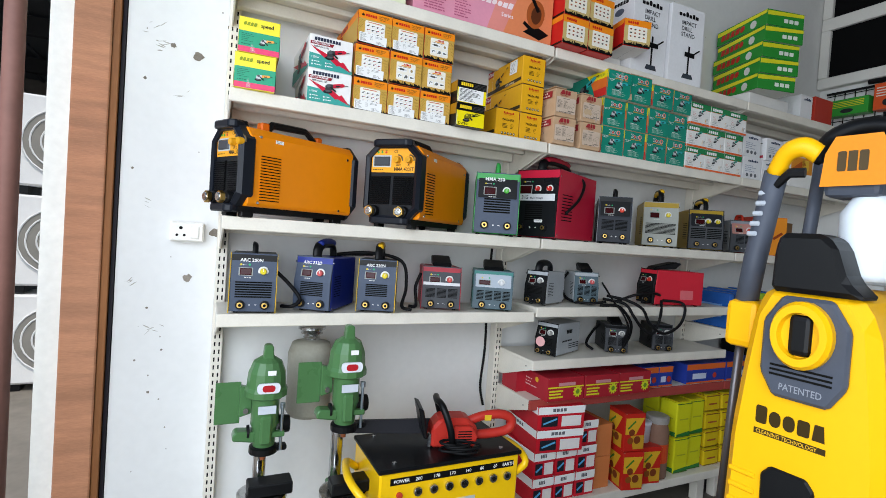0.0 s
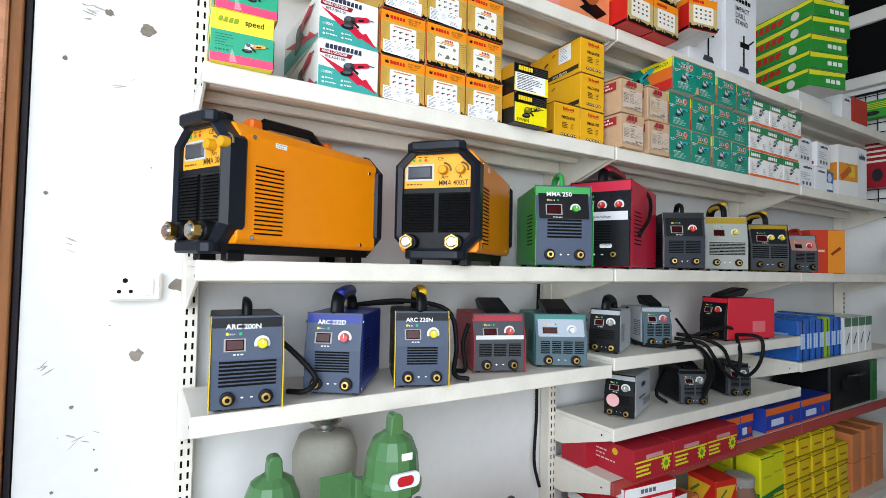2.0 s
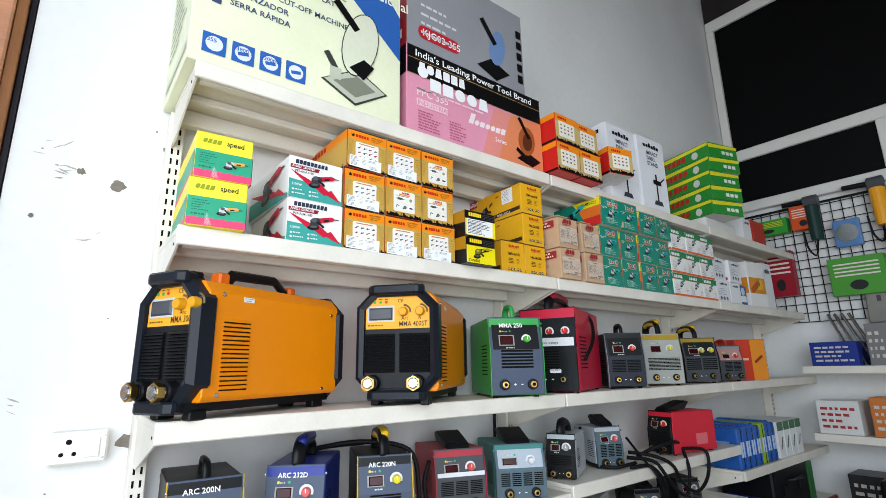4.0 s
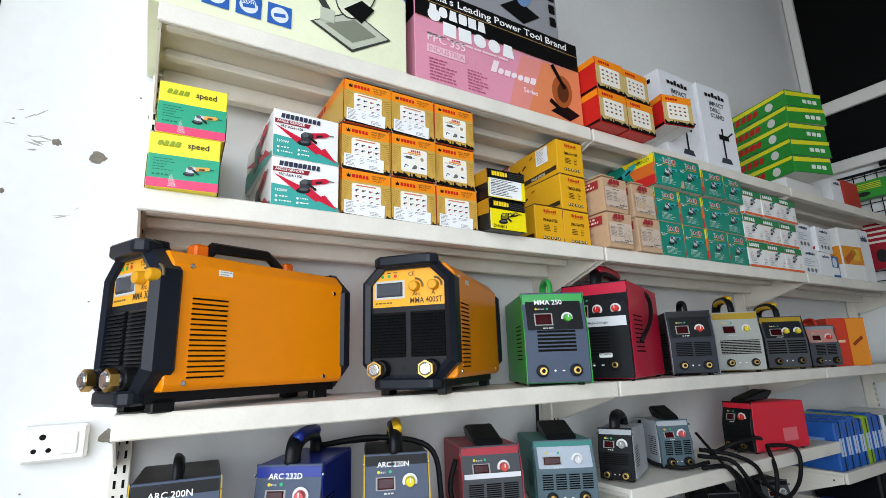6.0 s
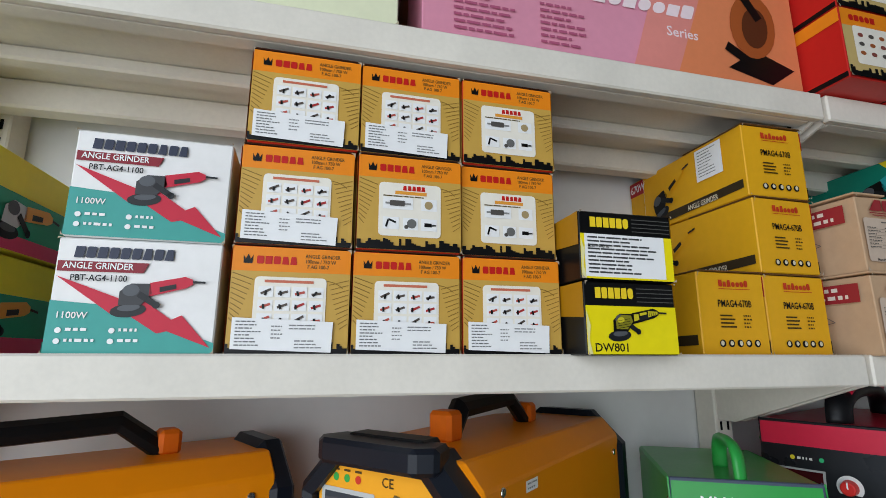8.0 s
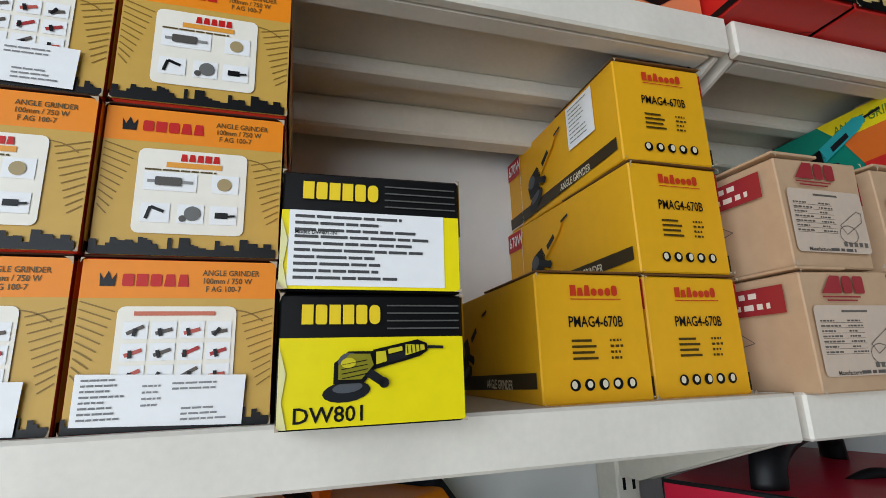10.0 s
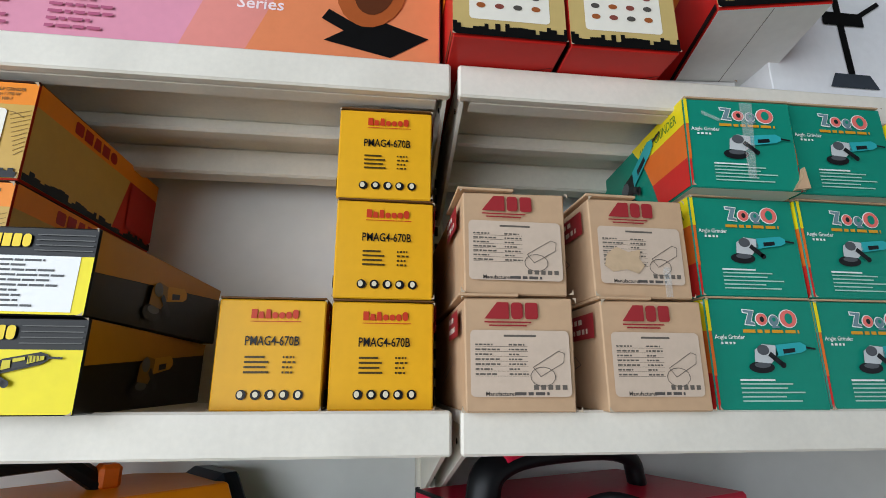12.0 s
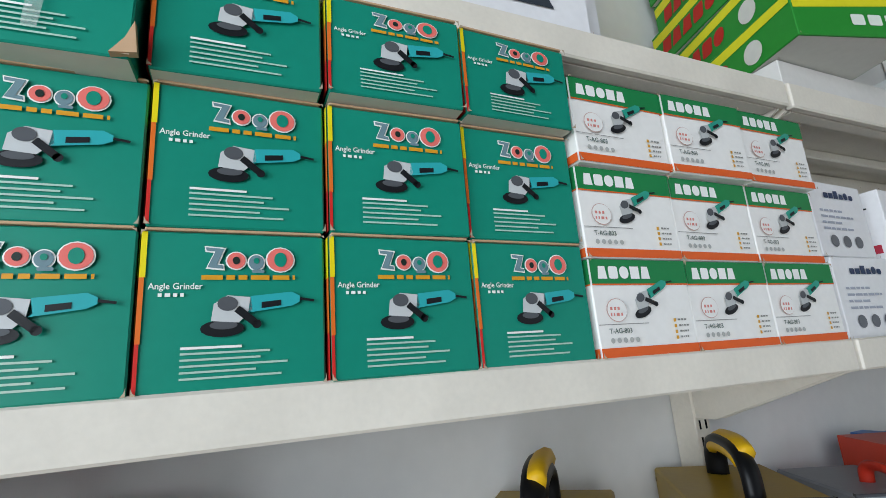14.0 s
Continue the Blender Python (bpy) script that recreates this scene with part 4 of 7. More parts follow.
tb = turbo(pose(1.791, 1.412, S2))
for r in range(3):
    for c in range(3):
        if r or c:
            again(tb, 1.791 + c * 0.1235, 1.41 + JIT.uniform(0, 0.006) - (0.012 if r == 2 else 0), S2 + r * 0.0925, JIT.uniform(-1, 0.6))


def whitebox(w, d, h, m, accent="33415e", label="white cardboard tool carton with dark print", group="white tool cartons", power=True):
    ob = carton("tool_carton", w, d, h, ink("e9e9ea"), label, "box", group, m=m)
    f, fl = front(ob), left_side(ob, d)
    f.draw("maker_mark", mark(w * 0.25, h * 0.78, w * 0.55, h * 0.09, 6, ink(accent), heights=(0.8, 0.8, 1.2, 0.8, 1.1, 0.8)), "dark maker's mark")
    if power:
        fl.text("print", "850W", d * 0.5, h * 0.3, h * 0.12, ink("2f3f7a"), 2, squeeze=0.9)
        fl.draw("red_tab", [(rect(d * 0.52, h * 0.1, d * 0.95, h * 0.22), ink("b3384a"), 1)])
        fl.text("print", "AG016", d * 0.58, h * 0.125, h * 0.07, WHT, 2)
        fl.draw("grinder_picture", grinder(d * 0.55, h * 0.66, d * 0.38, ink("2a2c38"), BLK))
        f.draw("picture_print", [(oval(w * (0.25 + k * 0.22), h * 0.2, w * 0.07, h * 0.08), ink("6a6c72"), 2) for k in range(3)] + lines(w * 0.12, h * 0.62, w * 0.6, 4, h * 0.08, h * 0.03, ink("a9aebb"), 2, 4))
    return ob


wa = whitebox(0.135, 0.25, 0.105, pose(2.19, 1.425, S2))
again(wa, 2.19, 1.43, S2 + 0.107, 2)
again(wa, 2.36, 1.43, S2 + 0.107, 2)
whitebox(0.11, 0.25, 0.105, pose(2.34, 1.43, S2), power=False)
bb = carton("tool_carton", 0.08, 0.2, 0.10, ink("2f5ea0"), "small blue tool carton", "box", "small tool cartons", m=pose(2.46, 1.44, S2))
front(bb).draw("picture", [(rect(0.01, 0.02, 0.07, 0.05), WHT, 1), (oval(0.04, 0.072, 0.02), ink("cfd6e4"), 1)])
tall = carton("tool_carton", 0.16, 0.22, 0.23, ink("e4e2de"), "white and orange tool carton wrapped in clear plastic", "box", "tall tool cartons", m=pose(2.56, 1.43, S2, 0, 0, -6))
front(tall).draw("orange_picture", [(rect(0.005, 0.07, 0.155, 0.15), ink("d98a2a"), 1), (bar(0.02, 0.08, 0.1, 0.13, 0.03), ink("b3541e"), 2), (rect(0.08, 0.09, 0.13, 0.14), ink("e0b23a"), 2)])
left_side(tall, 0.22).draw("orange_picture", [(rect(0.005, 0.07, 0.215, 0.15), ink("d98a2a"), 1), (rect(0.05, 0.08, 0.12, 0.13), ink("b3541e"), 2)])
whitebox(0.12, 0.2, 0.25, pose(2.78, 1.44, S2), group="tall tool cartons", power=False)

# ---- top shelf ----
w, d, h = 0.50, 0.27, 0.44
cut = carton("machine_carton", w, d, h, ink("e4e6c4"), "large pale yellow cut-off machine carton with blue band", "box", m=pose(0.004, 1.415, S1 + 0.001, 0, 0, 0))
f = front(cut)
blue = ink("2f5fa8")
f.draw("blue_band", [([(w * 0.42, h - 0.002), (w - 0.002, h * 0.42), (w - 0.002, h * 0.72), (w * 0.8, h - 0.002)], blue, 1)])
f.text("print", "Professional", w * 0.66, h * 0.78, 0.028, ink("e8e6d0"), 2)
for i, s in enumerate(("ELECTRIC CUT-OFF MACHINE", "MESIN POTONG BESI PLAT", "(ELECTRIC CUT-OFF MACHINE)", "TRONZADOR", "SERRA RÁPIDA")):
    f.text("print", s, w * 0.14, h * (0.66 - i * 0.065 - (0.05 if i > 1 else 0)), 0.014, ink("3f4a6a"), 2)
f.draw("small_print", lines(w * 0.07, h * 0.7, w * 0.04, 8, h * 0.05, 0.010, ink("3f4a6a"), 2, 3, False))
for k, s in enumerate(("355", "3800", "2000W", "")):
    u = w * (0.05 + k * 0.115)
    f.draw("spec_badge", [(rect(u, h * 0.055, u + 0.046, h * 0.055 + 0.046), blue, 2), (oval(u + 0.023, h * 0.055 + 0.023, 0.017), ink("d8dce4"), 3)] + ([(bar(u + 0.012, h * 0.1, u + 0.034, h * 0.11, 0.008), blue, 4)] if k else []))
    if s:
        f.text("print", s, u + 0.008, h * 0.055 + 0.026, 0.009, blue, 5)
st, kk = ink("b8bba8"), ink("3a3d38")
f.draw("saw_picture", [([(w * 0.56, h * 0.13), (w * 0.74, h * 0.03), (w * 0.92, h * 0.16), (w * 0.75, h * 0.26)], kk, 3), ([(w * 0.575, h * 0.135), (w * 0.74, h * 0.045), (w * 0.905, h * 0.16), (w * 0.75, h * 0.25)], st, 4), ([(w * 0.62, h * 0.14), (w * 0.74, h * 0.08), (w * 0.85, h * 0.155), (w * 0.75, h * 0.21)], ink("7d806f"), 5),
    (oval(w * 0.76, h * 0.42, w * 0.095, h * 0.22, 24, -0.25), kk, 6), (oval(w * 0.76, h * 0.42, w * 0.09, h * 0.212, 24, -0.25), ink("d6d8bf"), 7), ([(w * 0.7, h * 0.25), (w * 0.78, h * 0.2), (w * 0.84, h * 0.3), (w * 0.78, h * 0.33)], BLK, 8), (bar(w * 0.62, h * 0.64, w * 0.74, h * 0.5, 0.02), BLK, 8), (bar(w * 0.58, h * 0.3, w * 0.64, h * 0.2, 0.015), kk, 6), (rect(w * 0.6, h * 0.15, w * 0.66, h * 0.22), st, 8)])
left_side(cut, d).draw("side_print", lines(0.03, 0.4, 0.2, 14, 0.022, 0.008, ink("9aa08a"), 1, 6) + [(rect(0.02, 0.03, 0.25, 0.05), ink("c8caa6"), 1)])

w, d, h = 0.535, 0.26, 0.265
pink = carton("machine_carton", w, d, h, ink("dd93a8"), "pink and black chop saw carton with orange corner", "box", m=pose(0.53, 1.425, S1 + 0.001, 0, 0, 0))
f = front(pink)
f.draw("orange_corner", [([(w * 0.62, 0.002), (w - 0.002, 0.002), (w - 0.002, h * 0.66), (w * 0.74, h * 0.64)], ink("e2865a"), 1), ([(w * 0.5, 0.002), (w * 0.62, 0.002), (w * 0.74, h * 0.64), (w * 0.6, h * 0.63)], ink("e08c82"), 1)])
f.draw("black_band", [(rect(0.002, h * 0.66, w - 0.002, h - 0.002), BLK, 1), (rect(0.002, h * 0.845, w - 0.002, h * 0.85), ink("c9a060"), 2), (rect(0.002, h * 0.66, w - 0.002, h * 0.665), ink("c98a70"), 2)])
f.text("print", "India's Leading Power Tool Brand", w * 0.05, h * 0.885, 0.02, WHT, 2, squeeze=1.2)
f.draw("maker_mark", mark(w * 0.07, h * 0.72, w * 0.32, h * 0.11, 6, WHT) + mark(w * 0.14, h * 0.54, w * 0.42, h * 0.14, 5, WHT, 3) + [(oval(w * 0.1, h * 0.72, 0.018), WHT, 3)], "white block maker's mark")
f.text("print", "PPC 355", w * 0.06, h * 0.44, 0.022, ink("f0d8dc"), 2)
f.draw("tab", [(rect(w * 0.06, h * 0.32, w * 0.26, h * 0.40), ink("ecc3cd"), 2)])
f.text("print", "INDUSTRIAL", w * 0.065, h * 0.335, 0.014, ink("d98aa0"), 3)
f.draw("small_print", lines(w * 0.07, h * 0.27, w * 0.14, 7, h * 0.032, h * 0.013, ink("b05a78"), 2, 3) + lines(w * 0.27, h * 0.27, w * 0.12, 7, h * 0.032, h * 0.013, ink("b05a78"), 2, 4) + lines(w * 0.06, h * 0.52, w * 0.5, 1, 0.004, h * 0.022, ink("efc8d0"), 2, 6))
f.draw("script_mark", mark(w * 0.4, h * 0.33, w * 0.28, h * 0.11, 7, ink("f3dfe2"), slant=0.35, heights=(1.2, 0.6, 0.6, 0.6, 0.6, 0.6, 0.7)), "pale slanted script mark")
f.text("print", "Series", w * 0.6, h * 0.22, 0.014, ink("f3dfe2"), 2)
f.draw("saw_picture", [([(w * 0.77, h * 0.1), (w * 0.9, h * 0.04), (w * 0.975, h * 0.14), (w * 0.86, h * 0.22)], BLK, 3), (oval(w * 0.86, h * 0.36, w * 0.07, h * 0.19, 20, -0.2), ink("a8562a"), 4), (oval(w * 0.865, h * 0.35, w * 0.04, h * 0.12, 20, -0.2), ink("5a2f1a"), 5), (bar(w * 0.8, h * 0.64, w * 0.88, h * 0.4, 0.014), BLK, 6), (bar(w * 0.77, h * 0.22, w * 0.84, h * 0.14, 0.014), BLK, 5)])
left_side(pink, d).draw("side_picture", [(rect(0.002, h * 0.66, d - 0.002, h - 0.002), BLK, 1), (oval(d * 0.5, h * 0.36, 0.05, 0.06), ink("8a4a2a"), 2), (rect(d * 0.35, h * 0.1, d * 0.7, h * 0.2), BLK, 3)])
under(pink, d).draw("dark_base", [(rect(0.003, 0.003, w - 0.003, d - 0.003), ink("2a2022"), 1)])

w, d, h = 0.47, 0.26, 0.30
grey = carton("machine_carton", w, d, h, ink("8f8f93"), "grey chop saw carton with red ends", "box", m=pose(0.535, 1.43, S1 + 0.268, 0, 0, 0))
f = front(grey)
f.draw("red_tab", [(rrect(w * 0.08, h * 0.12, w * 0.4, h * 0.26, 0.018), ink("b8202c"), 1)])
f.text("print", "KJG02-355", w * 0.11, h * 0.155, 0.022, WHT, 2)
f.draw("saw_picture", [([(w * 0.55, h * 0.12), (w * 0.72, h * 0.02), (w * 0.85, h * 0.16), (w * 0.68, h * 0.26)], BLK, 2), (oval(w * 0.74, h * 0.42, w * 0.07, h * 0.22, 20, -0.2), ink("6a86b0"), 3), (bar(w * 0.6, h * 0.7, w * 0.72, h * 0.45, 0.02), BLK, 4)])
f.draw("icon_column", [(rrect(w * 0.93, h * (0.12 + k * 0.14), w * 0.98, h * (0.22 + k * 0.14), 0.004), BLK, 2) for k in range(5)])
f.draw("print_bar", lines(w * 0.1, h * 0.5, w * 0.3, 4, 0.03, 0.008, ink("d0d0d2"), 2, 4))
left_side(grey, d).draw("side_red", [(rect(0.002, 0.002, d - 0.002, h - 0.002), ink("a82a30"), 1), (rect(d * 0.6, h * 0.1, d * 0.9, h * 0.2), WHT, 2)])

# orange cartons on the top shelf
def top_forte(m, white_base=False):
    w, d, h = 0.115, 0.27, 0.1
    ob = carton("grinder_carton", w, d, h, ink("c8241e"), "red and orange grinder carton overhanging the shelf edge", "box", "red grinder cartons", m=m)
    f = front(ob)
    f.draw("orange_band", [(rect(0.001, h * 0.74, w - 0.001, h - 0.001), ink("ee8a1c"), 1)])
    f.draw("gold_field", [(rect(0.001, h * 0.06, w - 0.001, h * 0.74), ink("c8ae70"), 1), (rrect(w * 0.15, h * 0.2, w * 0.85, h * 0.75, 0.004), ink("eee8da"), 2)])
    f.draw("tool_picture", [(oval(w * (0.25 + 0.16 * (k % 4)), h * (0.62 - 0.13 * (k // 4)), w * 0.04, h * 0.03), ink(("8a4a40", "55504a", "a05a30")[k % 3]), 3) for k in range(12)])
    f.draw("maker_mark", mark(w * 0.12, h * 0.82, w * 0.4, h * 0.09, 5, ink("c01f1a")))
    rg = random.Random(8)
    sk, u = [], 0.001
    while u < w - 0.004:
        b = min(w - 0.001, u + rg.uniform(0.003, 0.008))
        sk.append((rect(u, 0.001, b, h * rg.uniform(0.06, 0.16)), BLK, 4))
        u = b
    f.draw("skyline", sk)
    fl = left_side(ob, d)
    fl.draw("orange_band", [(rect(0.001, h * 0.8, d - 0.001, h - 0.001), ink("ee8a1c"), 1), (rect(0.001, 0.001, d - 0.001, h * 0.08), BLK, 1)])
    if white_base:
        under(ob, d).draw("pale_base", [(rect(0.002, 0.002, w - 0.002, d - 0.002), ink("e6e4e0"), 1), (bar(w * 0.5, d - 0.003, w * 0.5, d * 0.4, 0.001), ink("8a8886"), 2)], "plain white base")
    else:
        under(ob, d).draw("base_fold", [(bar(0.003, d * 0.7, w - 0.003, d * 0.86, 0.0012), ink("6a1512"), 1)])
    return ob


tf = top_forte(pose(1.069, 1.368, S1 + 0.002))
again(tf, 1.187, 1.37, S1 + 0.002, -1)
again(tf, 1.071, 1.37, S1 + 0.104, 0)
again(tf, 1.189, 1.374, S1 + 0.104, 1)
top_forte(pose(1.345, 1.362, S1 + 0.055, 0, 0, -12), True)
carton("tool_carton", 0.14, 0.115, 0.053, ink("e2e0dc"), "flat white carton under an orange one", "box", "white tool cartons", m=pose(1.31, 1.485, S1 + 0.001, 0, 0, -4))
carton("tool_carton", 0.3, 0.08, 0.335, ink("7d2a2c"), "dark red tool carton stood behind other cartons", "box", "white tool cartons", m=pose(1.31, 1.603, S1 + 0.001, 0, 0, 0))


def drillstand(m):
    w, d, h = 0.19, 0.16, 0.32
    ob = carton("drill_stand_carton", w, d, h, ink("e6e6e8"), "tall white drill stand carton with black print", "box", "drill stand cartons", m=m)
    f = front(ob)
    f.draw("maker_mark", mark(w * 0.2, h * 0.86, w * 0.6, h * 0.06, 6, BLK, heights=(0.7, 0.7, 1.1, 0.7, 1.0, 0.7)), "black maker's mark")
    for i, s in enumerate(("IMPACT", "DRILL", "STAND")):
        f.text("print", s, w * 0.3, h * (0.76 - i * 0.075), 0.017, ink("4a4a50"), 2)
    f.draw("stand_picture", [(rect(w * 0.55, h * 0.1, w * 0.6, h * 0.5), BLK, 2), (rect(w * 0.45, h * 0.36, w * 0.75, h * 0.42), BLK, 3), ([(w * 0.4, h * 0.08), (w * 0.75, h * 0.08), (w * 0.7, h * 0.14), (w * 0.45, h * 0.14)], ink("3a4048"), 3), (bar(w * 0.7, h * 0.4, w * 0.9, h * 0.48, 0.006), BLK, 3)])
    fl = left_side(ob, d)
    fl.draw("oval_print", [(oval(d * 0.5, h * (0.2 + 0.2 * k), d * 0.16, h * 0.045), ink("5a6270"), 1) for k in range(4)])
    fl.draw("maker_mark", mark(d * 0.2, h * 0.88, d * 0.6, h * 0.05, 6, BLK))
    return ob


ds = drillstand(pose(1.462, 1.435, S1 + 0.001))
again(ds, 1.66, 1.425, S1 + 0.001, -2)
carton("tool_carton", 0.04, 0.18, 0.24, ink("e6e6e8"), "thin white carton on edge beside drill stand cartons", "box", "white tool cartons", m=pose(1.858, 1.45, S1 + 0.001))


def longbox(m, k):
    w, d, h = 0.20, 0.30, 0.069
    ob = carton("tool_carton", w, d, h, ink("2c8a34"), "long green tool carton with yellow stripe", "box", "green long cartons", m=m)
    for fc, ww in ((front(ob), w), (left_side(ob, d), d)):
        fc.draw("yellow_stripe", [([(0.002, h * 0.62), (ww - 0.002, h * 0.75), (ww - 0.002, h - 0.003), (0.002, h * 0.9)], ink("dcd62a"), 1)])
    front(ob).draw("icon_strip", [(rrect(w * (0.45 + 0.14 * i), h * 0.25, w * (0.56 + 0.14 * i), h * 0.5, 0.003), ink("dfe6da"), 2) for i in range(3)])
    left_side(ob, d).draw("red_mark", mark(d * 0.08, h * 0.2, d * 0.5, h * 0.4, 5, ink("b82a22"), slant=0.2) + [(oval(d * 0.75, h * 0.35, 0.018), ink("cfcfc6"), 2)], "red slanted maker's mark")
    under(ob, d).draw("pale_base", [(rect(0.003, 0.003, w - 0.003, d - 0.003), ink("c9c9c2"), 1)])
    return ob


carton("tool_carton", 0.3, 0.25, 0.06, ink("dcdad6"), "flat white and red carton under green ones", "box", "white tool cartons", m=pose(2.21, 1.435, S1 + 0.001))
lb = longbox(pose(2.185, 1.388, S1 + 0.062, 0, 0, -15), 0)
for k in range(1, 5):
    again(lb, 2.185 + 0.003 * k, 1.388 - 0.003 * k, S1 + 0.062 + k * 0.071, -15 + (-1) ** k * 1.2)
carton("tool_carton", 0.16, 0.2, 0.13, ink("b83a2c"), "plain red tool carton on the top shelf", "box", "small tool cartons", m=pose(2.72, 1.43, S1 + 0.001))
whitebox(0.1, 0.2, 0.12, pose(2.60, 1.43, S1 + 0.001), power=False, group="small tool cartons")
# ---- welding machines ----
LED = mat("dark_red_display", "3a0f12", 0.15, vary=0.1, bump=0)


def arch(w, h, r, mtop, parent, x, y, z, along="y", grip=None):
    """A carrying handle: two posts and a bowed grip."""
    pts = [(0, -w / 2, 0), (0, -w * 0.46, h * 0.62), (0, -w * 0.3, h * 0.93), (0, 0, h), (0, w * 0.3, h * 0.93), (0, w * 0.46, h * 0.62), (0, w / 2, 0)]
    if along == "x":
        pts = [(b, a, c) for a, b, c in pts]
    pts = [(x + a, y + b, z + c) for a, b, c in spline(pts, 4)]
    hd = part("handle", tube(pts, r, 10, flat=0.62), mtop, parent, smooth=True)
    if grip:
        k = len(pts)
        up = [Vector(p) + Vector((0, 0, r * 0.25)) for p in pts[k // 4:k - k // 4]]
        part("grip", tube(up, r * 1.04, 10, flat=0.66), grip, hd, "coloured grip on the handle", smooth=True)
    return hd


def output_socket(parent, x, y, z, r=0.013, tilt=0.0):
    s = part("output_socket", cyl((x, y, z), (x, y - 0.009, z), r, n=18, bevel=0.002), BLACK, parent, smooth=False)
    part("brass_ring", cyl((x, y - 0.009, z), (x, y - 0.014, z), r * 0.62, n=16, bevel=0.001), BRASS, s)
    part("bore", cyl((x, y - 0.0142, z), (x, y - 0.0145, z), r * 0.33, n=12), DARK, s)
    return s


def knob(parent, x, y, z, r, m):
    k = part("knob", cyl((x, y, z), (x, y - 0.012, z), r, r * 0.85, 18, bevel=0.0015), m, parent)
    part("scale_ring", cyl((x, y - 0.0002, z), (x, y - 0.001, z), r * 1.45, n=20), ink("d8d8d4"), parent)
    part("pointer", box(x - 0.0008, x + 0.0008, y - 0.0126, y - 0.0118, z, z + r * 0.8), WHT, k)
    return k


def vents(face, name, u0, v0, u1, v1, rows, m=None, cols=1, gap=0.004):
    out = []
    wv = (u1 - u0 - gap * (cols - 1)) / cols
    for c in range(cols):
        for i in range(rows):
            v = v0 + (v1 - v0) * i / rows
            a = u0 + c * (wv + gap)
            face.draw(name, [(rect(a, v, a + wv, v + (v1 - v0) / rows * 0.58), m or DARK, 2)])


def welder(m, w, d, h, shell, face_m, label, group, title="", title_m=None, band=None, knob_m=None, knob_u=0.7, disp=(0.2, 0.45), vent=(0.16, 0.34, 0.84, 0.6, 7, 1), handle=None, handle_m=BLACK, grip=None, cable=None, trim=None, side_vent=True, socket_r=0.0125, two_knobs=False, slope=0.012):
    """A small inverter welder: folded shell, moulded front, sockets, display, knob, vents, handle."""
    root = new("welding_machine")
    root.matrix_basis = m
    tagged(root, label, "welding machine", group)
    part("shell", prism([(0.006, 0.006), (d, 0.006), (d, h - 0.004), (0.012, h), (0.006, h * 0.55)], 0, w, axis="x", bevel=0.003), shell, root)
    fb = prism([(-0.004, 0.008), (0.008, 0.008), (0.012, h + 0.0006), (0.004 + slope, h + 0.0006), (-0.004, h * 0.56)], 0.0012, w - 0.0012, axis="x", bevel=0.001)
    fp = part("front_panel", fb, face_m, root)
    lowf = Face(root, (0, -0.0045, 0), (1, 0, 0), (0, 0, 1))
    import_up = Vector((0, 0.008 + slope, h * 0.44)).normalized()
    upf = Face(root, (0, -0.0045, h * 0.56), (1, 0, 0), import_up)
    if trim:
        for x in (-0.001, w - 0.001):
            part("edge_trim", prism([(-0.007, 0.004), (0.004, 0.004), (0.012, h + 0.001), (0.002 + slope, h + 0.001), (-0.007, h * 0.56)], x, x + 0.002, axis="x"), trim, root, "bright edge trim")
    if band:
        upf.draw("label_field", [(rrect(w * 0.06, h * 0.03, w * 0.94, h * 0.42, 0.004), band, 1)])
    if title:
        upf.text("print", title, w * 0.2, h * 0.315, h * 0.055, title_m or WHT, 3, squeeze=1.0)
    part("display", Matrix_box(upf, w * disp[0], h * 0.09, w * disp[1], h * 0.205, 0.002), LED, root, "dark red digit display")
    upf.draw("display_border", [(rect(w * disp[0] - 0.003, h * 0.08, w * disp[1] + 0.003, h * 0.215), ink("9a9a96"), 2)])
    upf.draw("indicator_strip", [(oval(w * 0.22, h * 0.265, 0.0028), ink("d8c42a"), 3), (oval(w * 0.4, h * 0.265, 0.0028), ink("2aa86a"), 3)] + lines(w * 0.25, h * 0.27, w * 0.1, 1, 0.003, 0.003, ink("c9c9c4"), 3, 2) + lines(w * 0.3, h * 0.055, w * 0.25, 1, 0.003, 0.0025, ink("c9c9c4"), 3, 3))
    ks = [knob_u] if not two_knobs else [0.55, 0.82]
    for ku in ks:
        p = upf.at(w * ku, h * 0.16, 0)
        knob(root, p.x, p.y, p.z, 0.0095, knob_m or ink("d8b81e"))
    u0, v0, u1, v1, n_, c_ = vent
    vents(lowf, "vent_slot", w * u0, h * v0, w * u1, h * v1, n_, None, c_, 0.006)
    output_socket(root, w * 0.24, -0.0045, h * 0.16, socket_r)
    output_socket(root, w * 0.76, -0.0045, h * 0.16, socket_r)
    lowf.draw("polarity_mark", [(rect(w * 0.42, h * 0.155, w * 0.46, h * 0.165), WHT, 2), (rect(w * 0.436, h * 0.145, w * 0.444, h * 0.175), WHT, 2), (rect(w * 0.55, h * 0.155, w * 0.59, h * 0.165), WHT, 2)])
    for x in (0.012, w - 0.022):
        for y in (0.02, d - 0.03):
            part("foot", box(x, x + 0.012, y, y + 0.014, 0, 0.007, 0.001), RUBBER, root)
